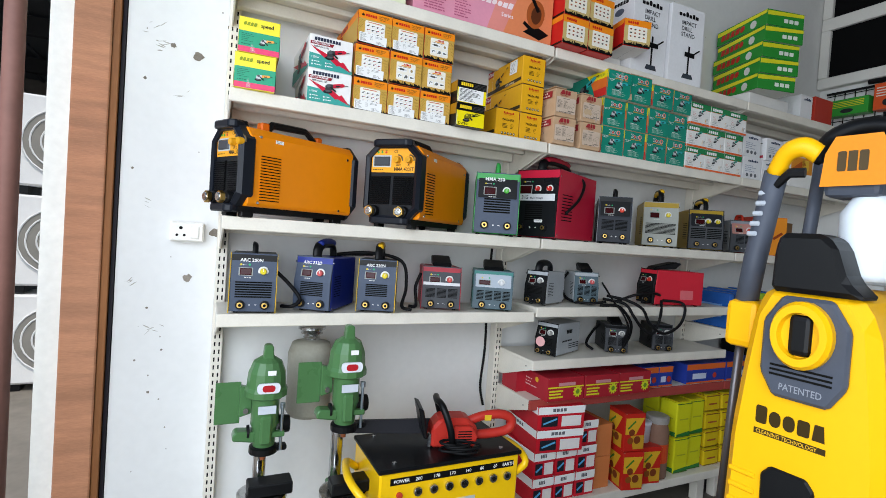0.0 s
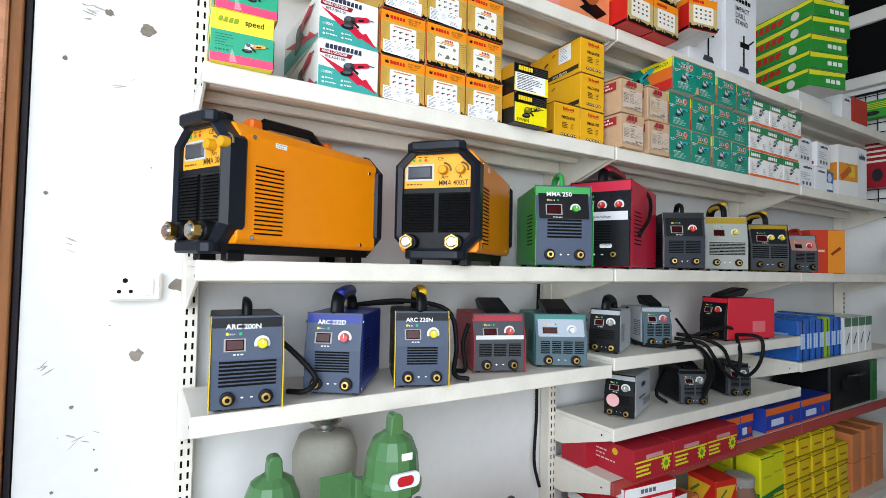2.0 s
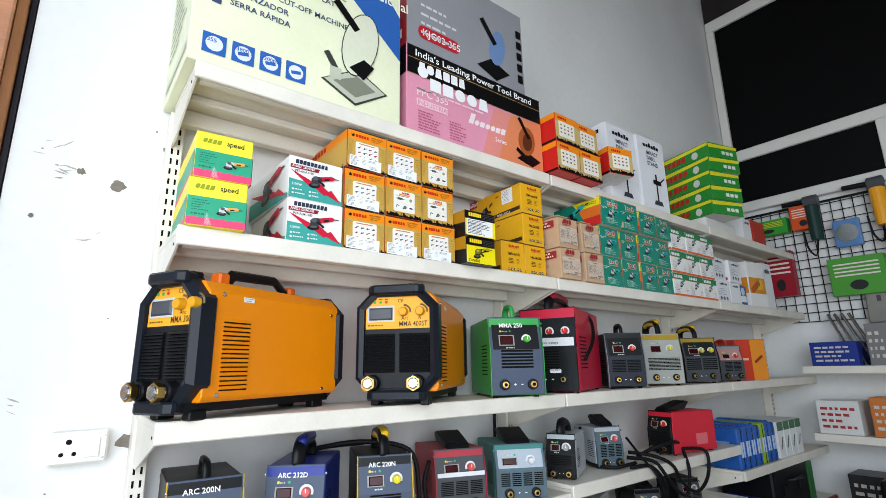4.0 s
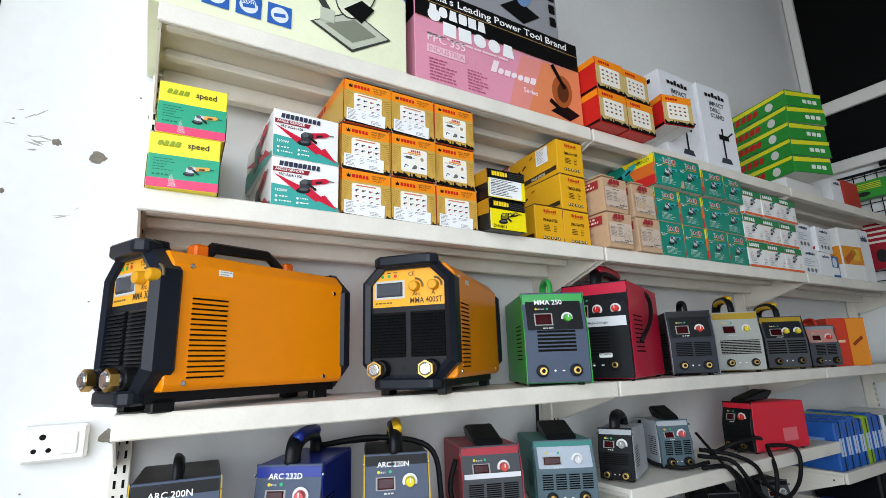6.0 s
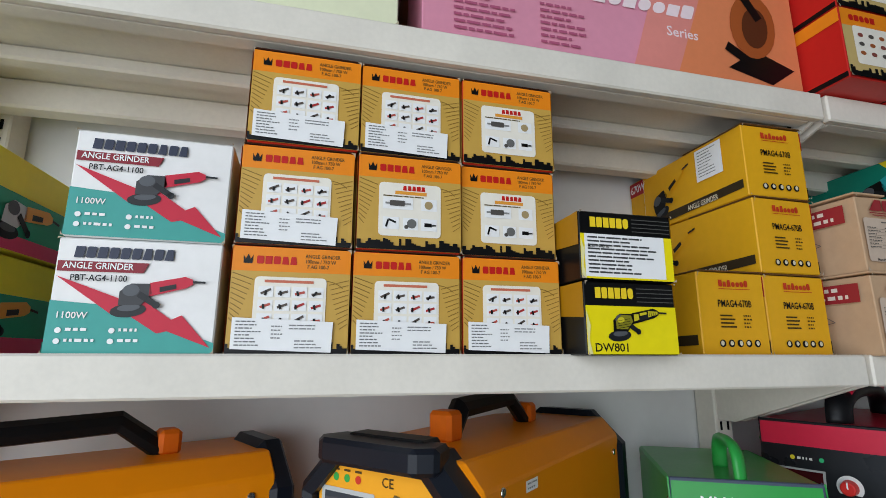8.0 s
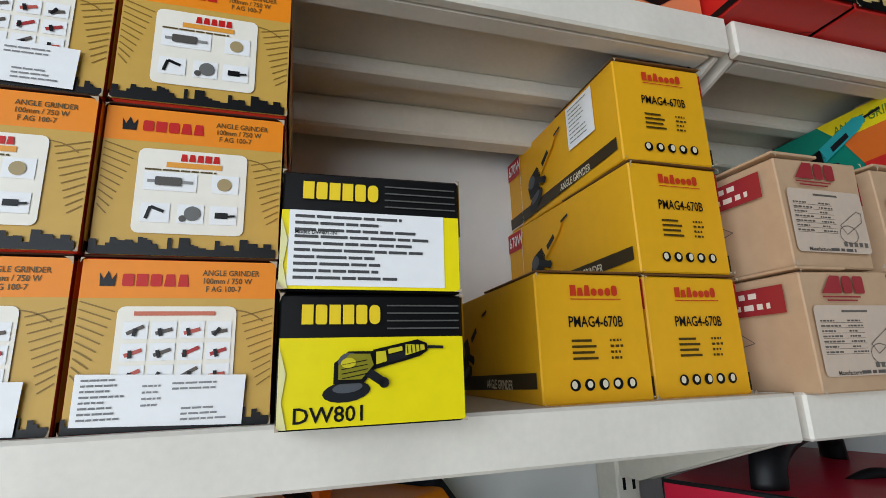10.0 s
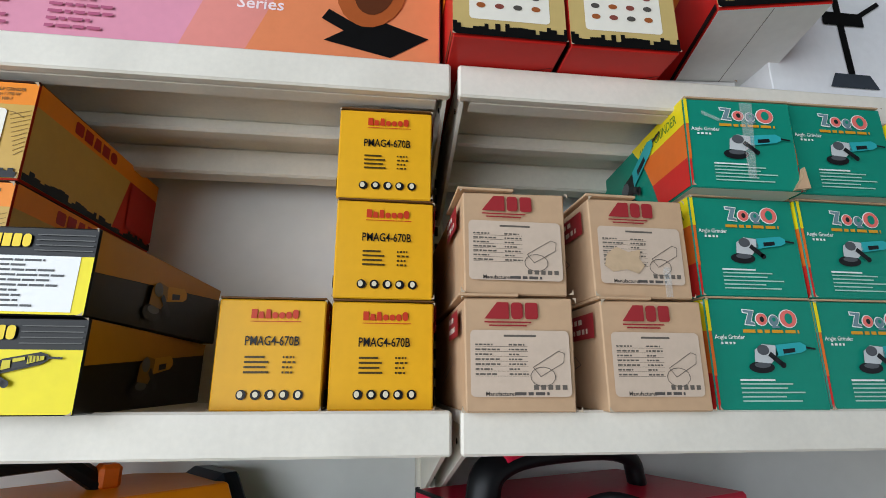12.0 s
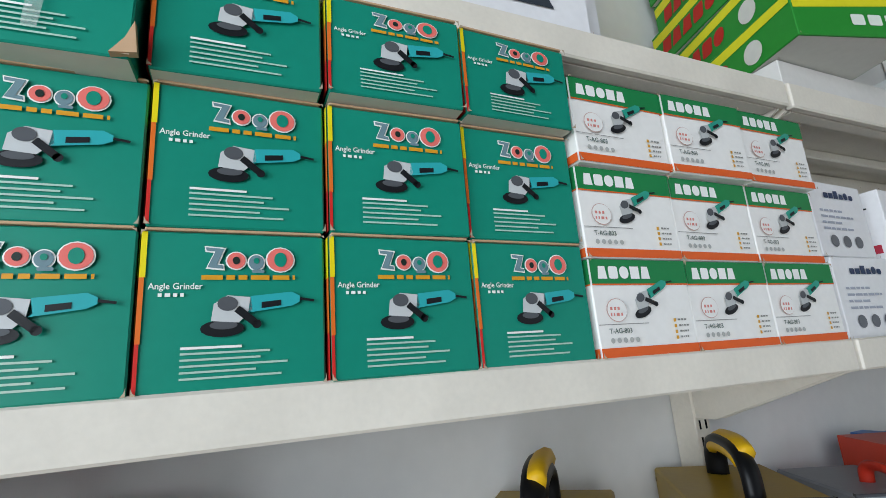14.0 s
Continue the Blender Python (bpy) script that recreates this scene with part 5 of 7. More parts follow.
    if side_vent:
        for fc, mir in ((right_side(root, w), 0), (Face(root, (0, d, 0), (0, -1, 0), (0, 0, 1)), 1)):
            for i in range(9):
                u = d * 0.12 if not mir else d * 0.62
                fc.draw("side_vent", [(rect(u, h * (0.28 + i * 0.045), u + d * 0.26, h * (0.28 + i * 0.045) + h * 0.014), DARK, 2)])
            for u, v in ((0.05, 0.08), (0.95, 0.08), (0.05, 0.9), (0.95, 0.9)):
                p = fc.at(d * u, h * v, 0)
                part("screw", cyl(p, p + fc.n * 0.0015, 0.003, n=8), CHROME, root)
    if handle == "low_arch":
        arch(d * 0.68, h * 0.175, 0.017, handle_m, root, w / 2, d * 0.45, h - 0.003, "y", grip)
    elif handle == "arch":
        arch(d * 0.62, h * 0.25, 0.015, handle_m, root, w / 2, d * 0.42, h - 0.003, "y", grip)
    elif handle == "loop":
        arch(w * 0.5, h * 0.17, 0.009, handle_m, root, w / 2, d * 0.25, h - 0.003, "y", grip)
    elif handle == "strap":
        part("handle", prism([(d * 0.05, h), (d * 0.5, h + 0.004), (d * 0.62, h + 0.03), (d * 0.5, h + 0.036), (d * 0.1, h + 0.012)], w * 0.25, w * 0.75, axis="x", bevel=0.004), BLACK, root, "folded black webbing strap")
    if cable:
        part("power_cable", tube(spline(cable, 6), 0.0055, 8), RUBBER, root, "black power cable", smooth=True)
    return root


def Matrix_box(face, u0, v0, u1, v1, t):
    """A thin raised block on a face."""
    bm = bmesh.new()
    a = [bm.verts.new(face.at(u, v, 2.2)) for u, v in rect(u0, v0, u1, v1)]
    b = [bm.verts.new(face.at(u, v, 2.2) + face.n * t) for u, v in rect(u0 + t, v0 + t, u1 - t, v1 - t)]
    bm.faces.new(b)
    for i in range(4):
        bm.faces.new((a[i], a[(i + 1) % 4], b[(i + 1) % 4], b[i]))
    return bm


def big_welder(m, title, w=0.19, d=0.4, h=0.248):
    """The large orange inverter: chamfered black end frames, orange shell, twin grilles."""
    f = 0.018
    root = new("welding_machine")
    root.matrix_basis = m
    tagged(root, "large orange welding machine with black moulded frames on shelf", "welding machine", "large orange welders")
    c = 0.042

    def octa(g, lo=0.0):
        return [(c + g * 0.4, f + g + lo), (w - c - g * 0.4, f + g + lo), (w - g, f + c + g * 0.4), (w - g, f + h - c - g * 0.4), (w - c - g * 0.4, f + h - g), (c + g * 0.4, f + h - g), (g, f + h - c - g * 0.4), (g, f + c + g * 0.4)]
    part("shell", prism([(0.012, f + 0.012), (w - 0.012, f + 0.012), (w - 0.006, f + 0.02), (w - 0.006, f + h - 0.03), (w - 0.026, f + h - 0.008), (0.026, f + h - 0.008), (0.006, f + h - 0.03), (0.006, f + 0.02)], 0.03, d - 0.02, bevel=0.002), ORANGE, root)
    # frames
    for y0, y1, nm in ((0.0, 0.045, "front_frame"), (d - 0.03, d, "rear_frame")):
        outer, inner = octa(0.0), octa(0.02)
        bm = bmesh.new()
        k = 8
        lay = [[bm.verts.new((a, y, b)) for a, b in o] for o, y in ((octa(0.010), y0), (outer, y0 + 0.010), (outer, y1 - 0.004), (octa(0.004), y1), (inner, y1), (inner, y0 + 0.004))]
        for p, q in zip(lay, lay[1:] + lay[:1]):
            for i in range(k):
                bm.faces.new((p[i], p[(i + 1) % k], q[(i + 1) % k], q[i]))
        bmesh.ops.recalc_face_normals(bm, faces=bm.faces[:])
        part(nm, bm, mat("blue_black_frame", "161a22", 0.36, vary=0.15, bump=0.06), root, "blue-black moulded end frame")
    for z0, z1, nm in ((f + h - 0.016, f + h + 0.006, "top_bumper"), (f - 0.006, f + 0.016, "bottom_bumper")):
        part(nm, prism([(c - 0.012, 0.0), (c + 0.004, -0.014), (w - c - 0.004, -0.014), (w - c + 0.012, 0.0), (w - c + 0.004, 0.03), (c - 0.004, 0.03)], z0, z1, axis="z", bevel=0.004), mat("blue_black_frame", ""), root, "moulded bar projecting from the end frame")
    fy = 0.012
    part("front_plate", prism(octa(0.016), fy, 0.03), mat("near_black_panel", "16181c", 0.45, vary=0.15), root)
    fc = Face(root, (0, fy, f), (1, 0, 0), (0, 0, 1))
    yl = mat("amber_panel", "eda42a", 0.35, vary=0.05)
    fc.draw("control_panel", [([(0.022, h * 0.62), (w - 0.022, h * 0.62), (w - 0.022, h * 0.82), (w - 0.046, h * 0.92), (0.046, h * 0.92), (0.022, h * 0.82)], yl, 2)], "amber control panel")
    part("display", Matrix_box(fc, 0.03, h * 0.70, 0.088, h * 0.82, 0.004), mat("display_window", "4a4d52", 0.1, vary=0.1, bump=0), root, "grey framed display window")
    fc.draw("display_border", [(rect(0.026, h * 0.685, 0.092, h * 0.835), ink("b9bbb8"), 3)])
    for u, cl in ((0.044, "3aa04a"), (0.058, "3aa04a"), (0.072, "c83a2a")):
        fc.draw("indicator_lamp", [(oval(u, h * 0.872, 0.0036), ink(cl), 3), (rect(u - 0.004, h * 0.895, u + 0.004, h * 0.903), ink("5a4520"), 3)])
    fc.text("print", "CE", 0.1, h * 0.865, 0.008, ink("4a3a1a"), 3)
    for u, s in ((0.115, "Arc"), (0.155, "A")):
        p = fc.at(u, h * 0.775, 2)
        k = part("knob", cyl(p, p + Vector((0, -0.016, 0)), 0.011, 0.0095, 18, bevel=0.002), mat("amber_knob", "d89a1e", 0.35), root)
        part("dial_arc", tube([(p.x + 0.016 * math.cos(a), p.y - 0.0006, p.z + 0.016 * math.sin(a)) for a in (math.pi * (0.5 - q * 0.09) for q in range(7))], 0.0022, 5), ink("6a5a3a"), root)
        fc.text("print", s, u - 0.006, h * 0.70, 0.008, ink("4a3a1a"), 3)
    fc.text("print", title, w * 0.52, h * 0.64, 0.0115, ink("3a2c14"), 3, squeeze=0.82)
    fc.draw("small_print", lines(0.028, h * 0.66, 0.055, 1, 0.003, 0.003, ink("6a5020"), 3, 4))
    for a, b in ((0.022, w / 2 - 0.006), (w / 2 + 0.006, w - 0.022)):
        fc.draw("grille_back", [(rect(a, h * 0.22, b, h * 0.575), DARK, 2)])
        for i in range(14):
            z = f + h * (0.23 + i * 0.0248)
            part("slat", prism([(fy - 0.007, z), (fy - 0.004, z), (fy - 0.001, z + 0.0042), (fy - 0.004, z + 0.0042)], a, b, axis="x"), BLACK, root)
    for u in (0.042, w - 0.052):
        s = part("output_socket", cyl((u, fy, f + 0.032), (u, fy - 0.02, f + 0.032), 0.019, 0.017, 20, bevel=0.003), BLACK, root)
        part("terminal", cyl((u, fy - 0.02, f + 0.032), (u, fy - 0.042, f + 0.032), 0.0135, 0.012, 18, bevel=0.003), CHROME, s)
        part("nut", cyl((u, fy - 0.026, f + 0.032), (u, fy - 0.038, f + 0.032), 0.0165, n=6), BRASS, s)
    fc.text("print", "+", w * 0.42, 0.025, 0.016, ink("101010"), 3)
    fc.text("print", "-", w * 0.56, 0.025, 0.016, ink("101010"), 3)
    rs = Face(root, (w - 0.006, 0, f), (0, 1, 0), (0, 0, 1))
    ls = Face(root, (0.006, d, f), (0, -1, 0), (0, 0, 1))
    for fcx, u in ((rs, 0.064), (ls, 0.22)):
        for i in range(16):
            v = h * (0.14 + i * 0.034)
            p = fcx.at(u, v, 0)
            bm = bmesh.new()
            q = [fcx.at(u, v, 0.5), fcx.at(u + 0.062, v, 0.5), fcx.at(u + 0.062, v + 0.006, 0.5), fcx.at(u, v + 0.006, 0.5)]
            q2 = [q[0] + fcx.n * 0.003, q[1] + fcx.n * 0.003]
            vs = [bm.verts.new(x) for x in q + q2]
            for t in ((4, 5, 2, 3), (0, 4, 3), (1, 2, 5)):
                bm.faces.new([vs[j] for j in t])
            part("louvre", bm, ORANGE, root)
            fcx.draw("louvre_gap", [(rect(u, v - 0.0028, u + 0.062, v + 0.0002), DARK, 1.2)])
        for u2, v2 in ((0.06, 0.1), (0.06, 0.86), (d - 0.07, 0.1), (d - 0.045, 0.8)):
            p = fcx.at(u2, h * v2, 0)
            part("screw", cyl(p, p + fcx.n * 0.002, 0.0042, n=10, bevel=0.0008), CHROME, root)
    rs.draw("paper_tag", [(rect(0.105, h * 0.82, 0.131, h * 0.86), WHT, 2)] + lines(0.108, h * 0.852, 0.02, 2, 0.004, 0.0015, ink("888888"), 3, 2), "small white price tag")
    # handles on top
    hp = [(w / 2, 0.115, f + h - 0.008), (w / 2, 0.14, f + h + 0.022), (w / 2, 0.255, f + h + 0.026), (w / 2, 0.30, f + h - 0.008)]
    part("handle", tube([hp[0], hp[1], hp[2], hp[3]], 0.013, 8, flat=0.7), BLACK, root)
    part("handle_clip", box(w / 2 - 0.014, w / 2 + 0.014, 0.098, 0.125, f + h - 0.01, f + h + 0.022, 0.004), mat("orange_plastic", "e06a12", 0.4), root, "orange handle clip")
    part("handle_clip", box(w / 2 - 0.014, w / 2 + 0.014, 0.29, 0.312, f + h - 0.01, f + h + 0.016, 0.004), mat("orange_plastic", "e06a12", 0.4), root, "orange handle clip")
    part("cap", box(w / 2 - 0.045, w / 2 + 0.045, 0.012, 0.04, f + h - 0.004, f + h + 0.008, 0.003), BLACK, root)
    for x in (0.03, w - 0.05):
        for y in (0.03, d - 0.07):
            part("foot", box(x, x + 0.02, y, y + 0.035, 0, f + 0.004, 0.002), BLACK, root)
    part("base_plate", box(0.03, w - 0.03, 0.02, d - 0.02, f - 0.004, f + 0.013), BLACK, root)
    return root


def at_front(x, y, z, turn):
    return pose(x, y, z, 0, 0, turn)


big_welder(at_front(-0.017, 1.505, S3, -64), "MMA 300ST", 0.165, 0.41, 0.234)
big_welder(at_front(0.424, 1.482, S3, -49), "MMA 400ST", 0.198, 0.425)
SLATE = mat("slate_front", "465062", 0.42, vary=0.1, bump=0.06)
GREEN = mat("green_enamel", "2f9a44", 0.35, vary=0.08, coat=0.2)
welder(at_front(0.81, 1.44, S3, -28), 0.15, 0.235, 0.215, GREEN, SLATE, "green and charcoal welding machine on shelf", "shelf welders", "MMA 250", band=BLACK, knob_m=ink("4fae3a"), vent=(0.2, 0.36, 0.8, 0.6, 6, 1), handle="loop", handle_m=GREEN, trim=GREEN, socket_r=0.014)
REDM = mat("red_enamel", "c51f3c", 0.35, vary=0.08, coat=0.2)
clip = welder(at_front(1.043, 1.552, S3, -66), 0.18, 0.33, 0.258, REDM, mat("black_gloss_panel", "17181b", 0.3), "red welding machine with black front on shelf", "shelf welders", "", knob_m=ink("cf2f2a"), disp=(0.12, 0.4), two_knobs=True, vent=(0.3, 0.26, 0.7, 0.5, 8, 1), handle="low_arch", handle_m=BLACK, grip=REDM, cable=[(0.12, 0.12, 0.247), (0.15, 0.16, 0.26), (0.185, 0.2, 0.23), (0.2, 0.14, 0.16), (0.19, 0.06, 0.1)])
ff = Face(clip, (0, -0.0045, 0), (1, 0, 0), (0, 0, 1))
ff.draw("white_strip", [(rect(0.004, 0.14, 0.174, 0.165), ink("d8d8da"), 2)], "white label strip")
ff.text("print", "315", 0.035, 0.146, 0.014, ink("2a2a30"), 3)
ff.text("print", "Multi-Voltage", 0.072, 0.147, 0.007, ink("5a5a60"), 3)
ff.draw("warning_sticker", [(rrect(0.095, 0.06, 0.13, 0.072, 0.004), WHT, 2)])
rf = right_side(clip, 0.178)
rf.draw("yellow_mark", mark(0.13, 0.15, 0.1, 0.035, 4, ink("d8a82a"), 2) + [(rect(0.13, 0.13, 0.23, 0.132), ink("d8a82a"), 2)], "yellow maker's mark")
SILVER = mat("silver_grey_panel", "8c9096", 0.4, vary=0.1)
welder(at_front(1.405, 1.485, S3, -40), 0.128, 0.22, 0.19, BLACK, CHAR, "charcoal welding machine with light edge strip on shelf", "shelf welders", "", knob_m=ink("d8402a"), band=BLACK, vent=(0.12, 0.3, 0.88, 0.52, 8, 2), handle="loop", trim=SILVER)
welder(at_front(1.675, 1.504, S3, -40), 0.142, 0.22, 0.195, mat("olive_yellow_shell", "a88a24", 0.4), mat("pale_grey_panel", "a5a79f", 0.45), "pale grey welding machine with yellow shell on shelf", "shelf welders", "", knob_m=ink("d8c42a"), vent=(0.08, 0.3, 0.92, 0.54, 9, 1), handle="arch", grip=mat("yellow_grip", "dcae1c", 0.4))
welder(at_front(1.955, 1.496, S3, -36), 0.146, 0.22, 0.185, mat("olive_yellow_shell", ""), mat("dark_grey_panel", "4a4c50", 0.45), "dark grey welding machine with yellow knobs on shelf", "shelf welders", "", knob_m=ink("d8c42a"), two_knobs=True, band=ink("202226"), vent=(0.06, 0.3, 0.94, 0.56, 6, 2), handle="arch", grip=mat("yellow_grip", ""), trim=BLACK)
welder(at_front(2.21, 1.47, S3, -30), 0.12, 0.2, 0.155, SILVER, mat("dark_grey_panel", ""), "small grey welding machine with red handle on shelf", "shelf welders", "", knob_m=ink("c83a2a"), band=ink("b9837a"), vent=(0.2, 0.3, 0.85, 0.55, 7, 2), handle="loop", handle_m=mat("red_plastic", "b5301f", 0.45))
ob2 = carton("tool_carton", 0.15, 0.2, 0.185, ink("c8402a"), "orange and red upright tool carton", "box", "upright tool cartons", m=pose(2.37, 1.46, S3, 0, 0, -30))
front(ob2).draw("orange_field", [(rect(0.075, 0.002, 0.148, 0.183), ink("e08a2a"), 1), (bar(0.09, 0.08, 0.13, 0.11, 0.012), ink("8a3a1a"), 2), (rect(0.01, 0.09, 0.06, 0.1), ink("e8c0a0"), 2)])
carton("tool_carton", 0.04, 0.2, 0.18, ink("3a6fb5"), "thin blue tool carton on edge", "box", "upright tool cartons", m=pose(2.54, 1.45, S3))
carton("tool_carton", 0.06, 0.2, 0.17, ink("7a5a3a"), "brown upright carton on the shelf", "box", "upright tool cartons", m=pose(2.60, 1.45, S3))

# fourth shelf
NAVY = mat("navy_enamel", "1e2f86", 0.38, vary=0.08, coat=0.2)
YTRIM = mat("yellow_trim", "d8b41e", 0.4)
welder(at_front(0.05, 1.415, S4, -6), 0.122, 0.2, 0.168, BLACK, SLATE, "charcoal welding machine with yellow edges on shelf", "fourth shelf welders", "ARC 200N", knob_m=ink("d8c42a"), vent=(0.12, 0.28, 0.9, 0.56, 7, 1), handle="loop", trim=YTRIM, cable=[(0.118, 0.05, 0.12), (0.16, 0.05, 0.08), (0.19, 0.04, 0.04), (0.17, 0.03, 0.02), (0.14, 0.06, 0.015)])
welder(at_front(0.23, 1.472, S4, -34), 0.116, 0.215, 0.165, NAVY, SLATE, "navy blue welding machine with charcoal front on shelf", "fourth shelf welders", "ARC 232D", knob_m=ink("c85a5a"), vent=(0.2, 0.3, 0.8, 0.56, 8, 1), handle="arch", handle_m=BLACK, grip=NAVY)
welder(at_front(0.415, 1.437, S4, -22), 0.118, 0.2, 0.165, BLACK, SLATE, "charcoal welding machine with yellow handle on shelf", "fourth shelf welders", "ARC 220N", knob_m=ink("d8c42a"), vent=(0.22, 0.32, 0.78, 0.56, 7, 1), handle="arch", handle_m=BLACK, grip=mat("yellow_grip", ""), trim=YTRIM, cable=[(0.03, 0.15, 0.175), (-0.05, 0.16, 0.17), (-0.1, 0.15, 0.165), (0.02, 0.13, 0.18), (0.13, 0.1, 0.16), (0.15, 0.08, 0.08), (0.14, 0.05, 0.02), (0.17, 0.03, 0.012)])
rw = welder(at_front(0.652, 1.482, S4, -20), 0.132, 0.2, 0.148, mat("dull_red_shell", "a83a44", 0.45), mat("dark_grey_panel", ""), "dull red welding machine with dark front on shelf", "fourth shelf welders", "", knob_m=ink("c8504a"), vent=(0.1, 0.3, 0.92, 0.52, 8, 3), handle="strap", trim=mat("dull_red_shell", ""), cable=[(-0.004, 0.04, 0.12), (-0.02, 0.03, 0.07), (-0.015, 0.02, 0.01), (-0.04, 0.01, 0.008)])
Face(rw, (0, -0.0045, 0), (1, 0, 0), (0, 0, 1)).draw("white_strip", [(rect(0.004, 0.086, 0.128, 0.096), ink("d8d8da"), 4)], "white label strip")
welder(at_front(0.845, 1.474, S4, -28), 0.142, 0.2, 0.142, mat("teal_shell", "3f7f78", 0.45), mat("slate_panel", "55666e", 0.45), "teal welding machine with pale control panel on shelf", "fourth shelf welders", "", band=ink("a9b2bc"), knob_m=ink("cfcfcf"), disp=(0.15, 0.42), vent=(0.1, 0.28, 0.92, 0.52, 7, 4), handle="strap")
# second bay
welder(at_front(1.095, 1.515, S4B, -62), 0.088, 0.17, 0.13, mat("grey_shell", "a9aeb2", 0.45), BLACK, "small grey welding machine with black front on shelf", "small grey welders", "", knob_m=ink("9a9a96"), vent=(0.15, 0.34, 0.85, 0.56, 6, 1), handle="arch")
welder(at_front(1.325, 1.50, S4B, -24), 0.098, 0.15, 0.13, mat("grey_shell", ""), mat("slate_panel", ""), "small slate welding machine with black strap on shelf", "small grey welders", "", knob_m=ink("c85a5a"), vent=(0.12, 0.3, 0.9, 0.6, 8, 3), handle="strap", cable=[(0.0, 0.1, 0.12), (-0.03, 0.08, 0.08), (-0.02, 0.04, 0.02), (0.04, -0.03, 0.01), (0.12, -0.03, 0.02)])
rb = welder(at_front(1.735, 1.56, S4B, -98), 0.105, 0.265, 0.155, mat("bright_red_shell", "cf2436", 0.4, vary=0.05), BLACK, "bright red long welding machine with black front on shelf", "small grey welders", "", knob_m=ink("c83a2a"), vent=(0.15, 0.3, 0.85, 0.55, 6, 1), side_vent=False, handle="strap")
right_side(rb, 0.105).draw("faded_label", [(rect(0.14, 0.03, 0.21, 0.07), ink("d96a70"), 2)], "faded pink label")
eg = welder(at_front(1.163, 1.515, S5B, -66), 0.09, 0.2, 0.128, mat("grey_shell", ""), BLACK, "grey welding machine with pink tag on shelf", "small grey welders", "", knob_m=ink("9a9a96"), vent=(0.15, 0.34, 0.85, 0.56, 6, 1), side_vent=False)
right_side(eg, 0.09).draw("dark_mark", mark(0.08, 0.085, 0.05, 0.014, 4, BLK, 2) + lines(0.05, 0.06, 0.12, 1, 0.01, 0.006, BLK, 2, 3) + [(rect(0.1, 0.025 + 0.008 * k, 0.19, 0.028 + 0.008 * k), BLK, 2) for k in range(3)], "black maker's mark and stripes")
part("hang_tag", cyl((0.03, -0.012, 0.055), (0.03, -0.014, 0.055), 0.019, n=20), ink("e8b0b0"), eg, "round pink hang tag")
welder(at_front(1.485, 1.475, S5B, -28), 0.095, 0.15, 0.115, BLACK, mat("dark_grey_panel", ""), "small dark welding machine with loose strap on shelf", "small grey welders", "", knob_m=ink("9a9a96"), vent=(0.12, 0.3, 0.9, 0.6, 8, 2), handle="strap", cable=[(0.0, 0.1, 0.1), (-0.04, 0.06, 0.07), (-0.07, 0.02, 0.03), (-0.05, -0.01, 0.012)])
welder(at_front(1.745, 1.465, S5B, -26), 0.09, 0.14, 0.115, BLACK, mat("dark_grey_panel", ""), "small dark welding machine with pink tag on shelf", "small grey welders", "", knob_m=ink("9a9a96"), vent=(0.12, 0.3, 0.9, 0.6, 8, 2))
# tangle of leads hanging over the edge
for k, pts in enumerate(([(1.5, 1.5, 0.94), (1.55, 1.44, 0.93), (1.6, 1.40, 0.90), (1.64, 1.392, 0.84), (1.72, 1.385, 0.80), (1.82, 1.39, 0.84), (1.84, 1.40, 0.92), (1.76, 1.46, 0.93)], [(1.46, 1.48, 0.93), (1.52, 1.42, 0.918), (1.55, 1.395, 0.87), (1.6, 1.39, 0.82), (1.66, 1.39, 0.80), (1.7, 1.395, 0.87), (1.74, 1.43, 0.93)], [(1.58, 1.52, 0.915), (1.62, 1.46, 0.95), (1.70, 1.44, 0.96), (1.78, 1.47, 0.94), (1.7, 1.5, 0.915)], [(1.40, 1.43, 0.912), (1.47, 1.40, 0.91), (1.53, 1.392, 0.85), (1.55, 1.41, 0.79), (1.54, 1.43, 0.74)])):
    thing("power_lead", tube(spline(pts, 6), 0.006, 8), RUBBER, Matrix(), "black rubber power lead looped over the shelf edge", "cable", "loose leads", smooth=True)
thing("carry_strap", tube(spline([(1.42, 1.45, 1.0), (1.45, 1.41, 0.93), (1.49, 1.393, 0.88), (1.53, 1.40, 0.82), (1.53, 1.42, 0.76)], 6), 0.014, 8, flat=0.25), RUBBER, Matrix(), "black webbing carry strap hanging from a machine", "strap")
thing("power_lead", tube(spline([(1.03, 1.665, 1.15), (1.028, 1.67, 0.9), (1.032, 1.67, 0.7), (1.02, 1.665, 0.55), (1.03, 1.65, 0.47)], 6), 0.005, 8), RUBBER, Matrix(), "black cable running down the wall", "cable", "loose leads", smooth=True)

# blue blow-moulded cases in the third bay
BLUEP = mat("blue_plastic_wrap", "2a5fae", 0.22, vary=0.25, scale=40, bump=0.4)
for k in range(7):
    lime = k == 4
    cs = thing("tool_case", box(0, 0.05, 0, 0.22, 0, 0.165 + 0.006 * (k % 3), 0.008, seg=2), mat("lime_plastic", "8fae2a", 0.4) if lime else BLUEP, pose(2.185 + k * 0.055, 1.425, S4C, 0, 0, -4), ("lime" if lime else "blue") + " plastic-wrapped tool case stood on edge", "tool case", "cases on edge")
    part("seam", box(0.024, 0.026, -0.002, 0.222, 0.004, 0.163), BLACK, cs)
    part("label", box(0.01, 0.04, -0.0015, -0.0005, 0.05, 0.11), ink("b9cbe6"), cs)
    part("side_label", box(-0.0012, -0.0004, 0.04, 0.16, 0.05, 0.11), ink("7fa6d8"), cs)
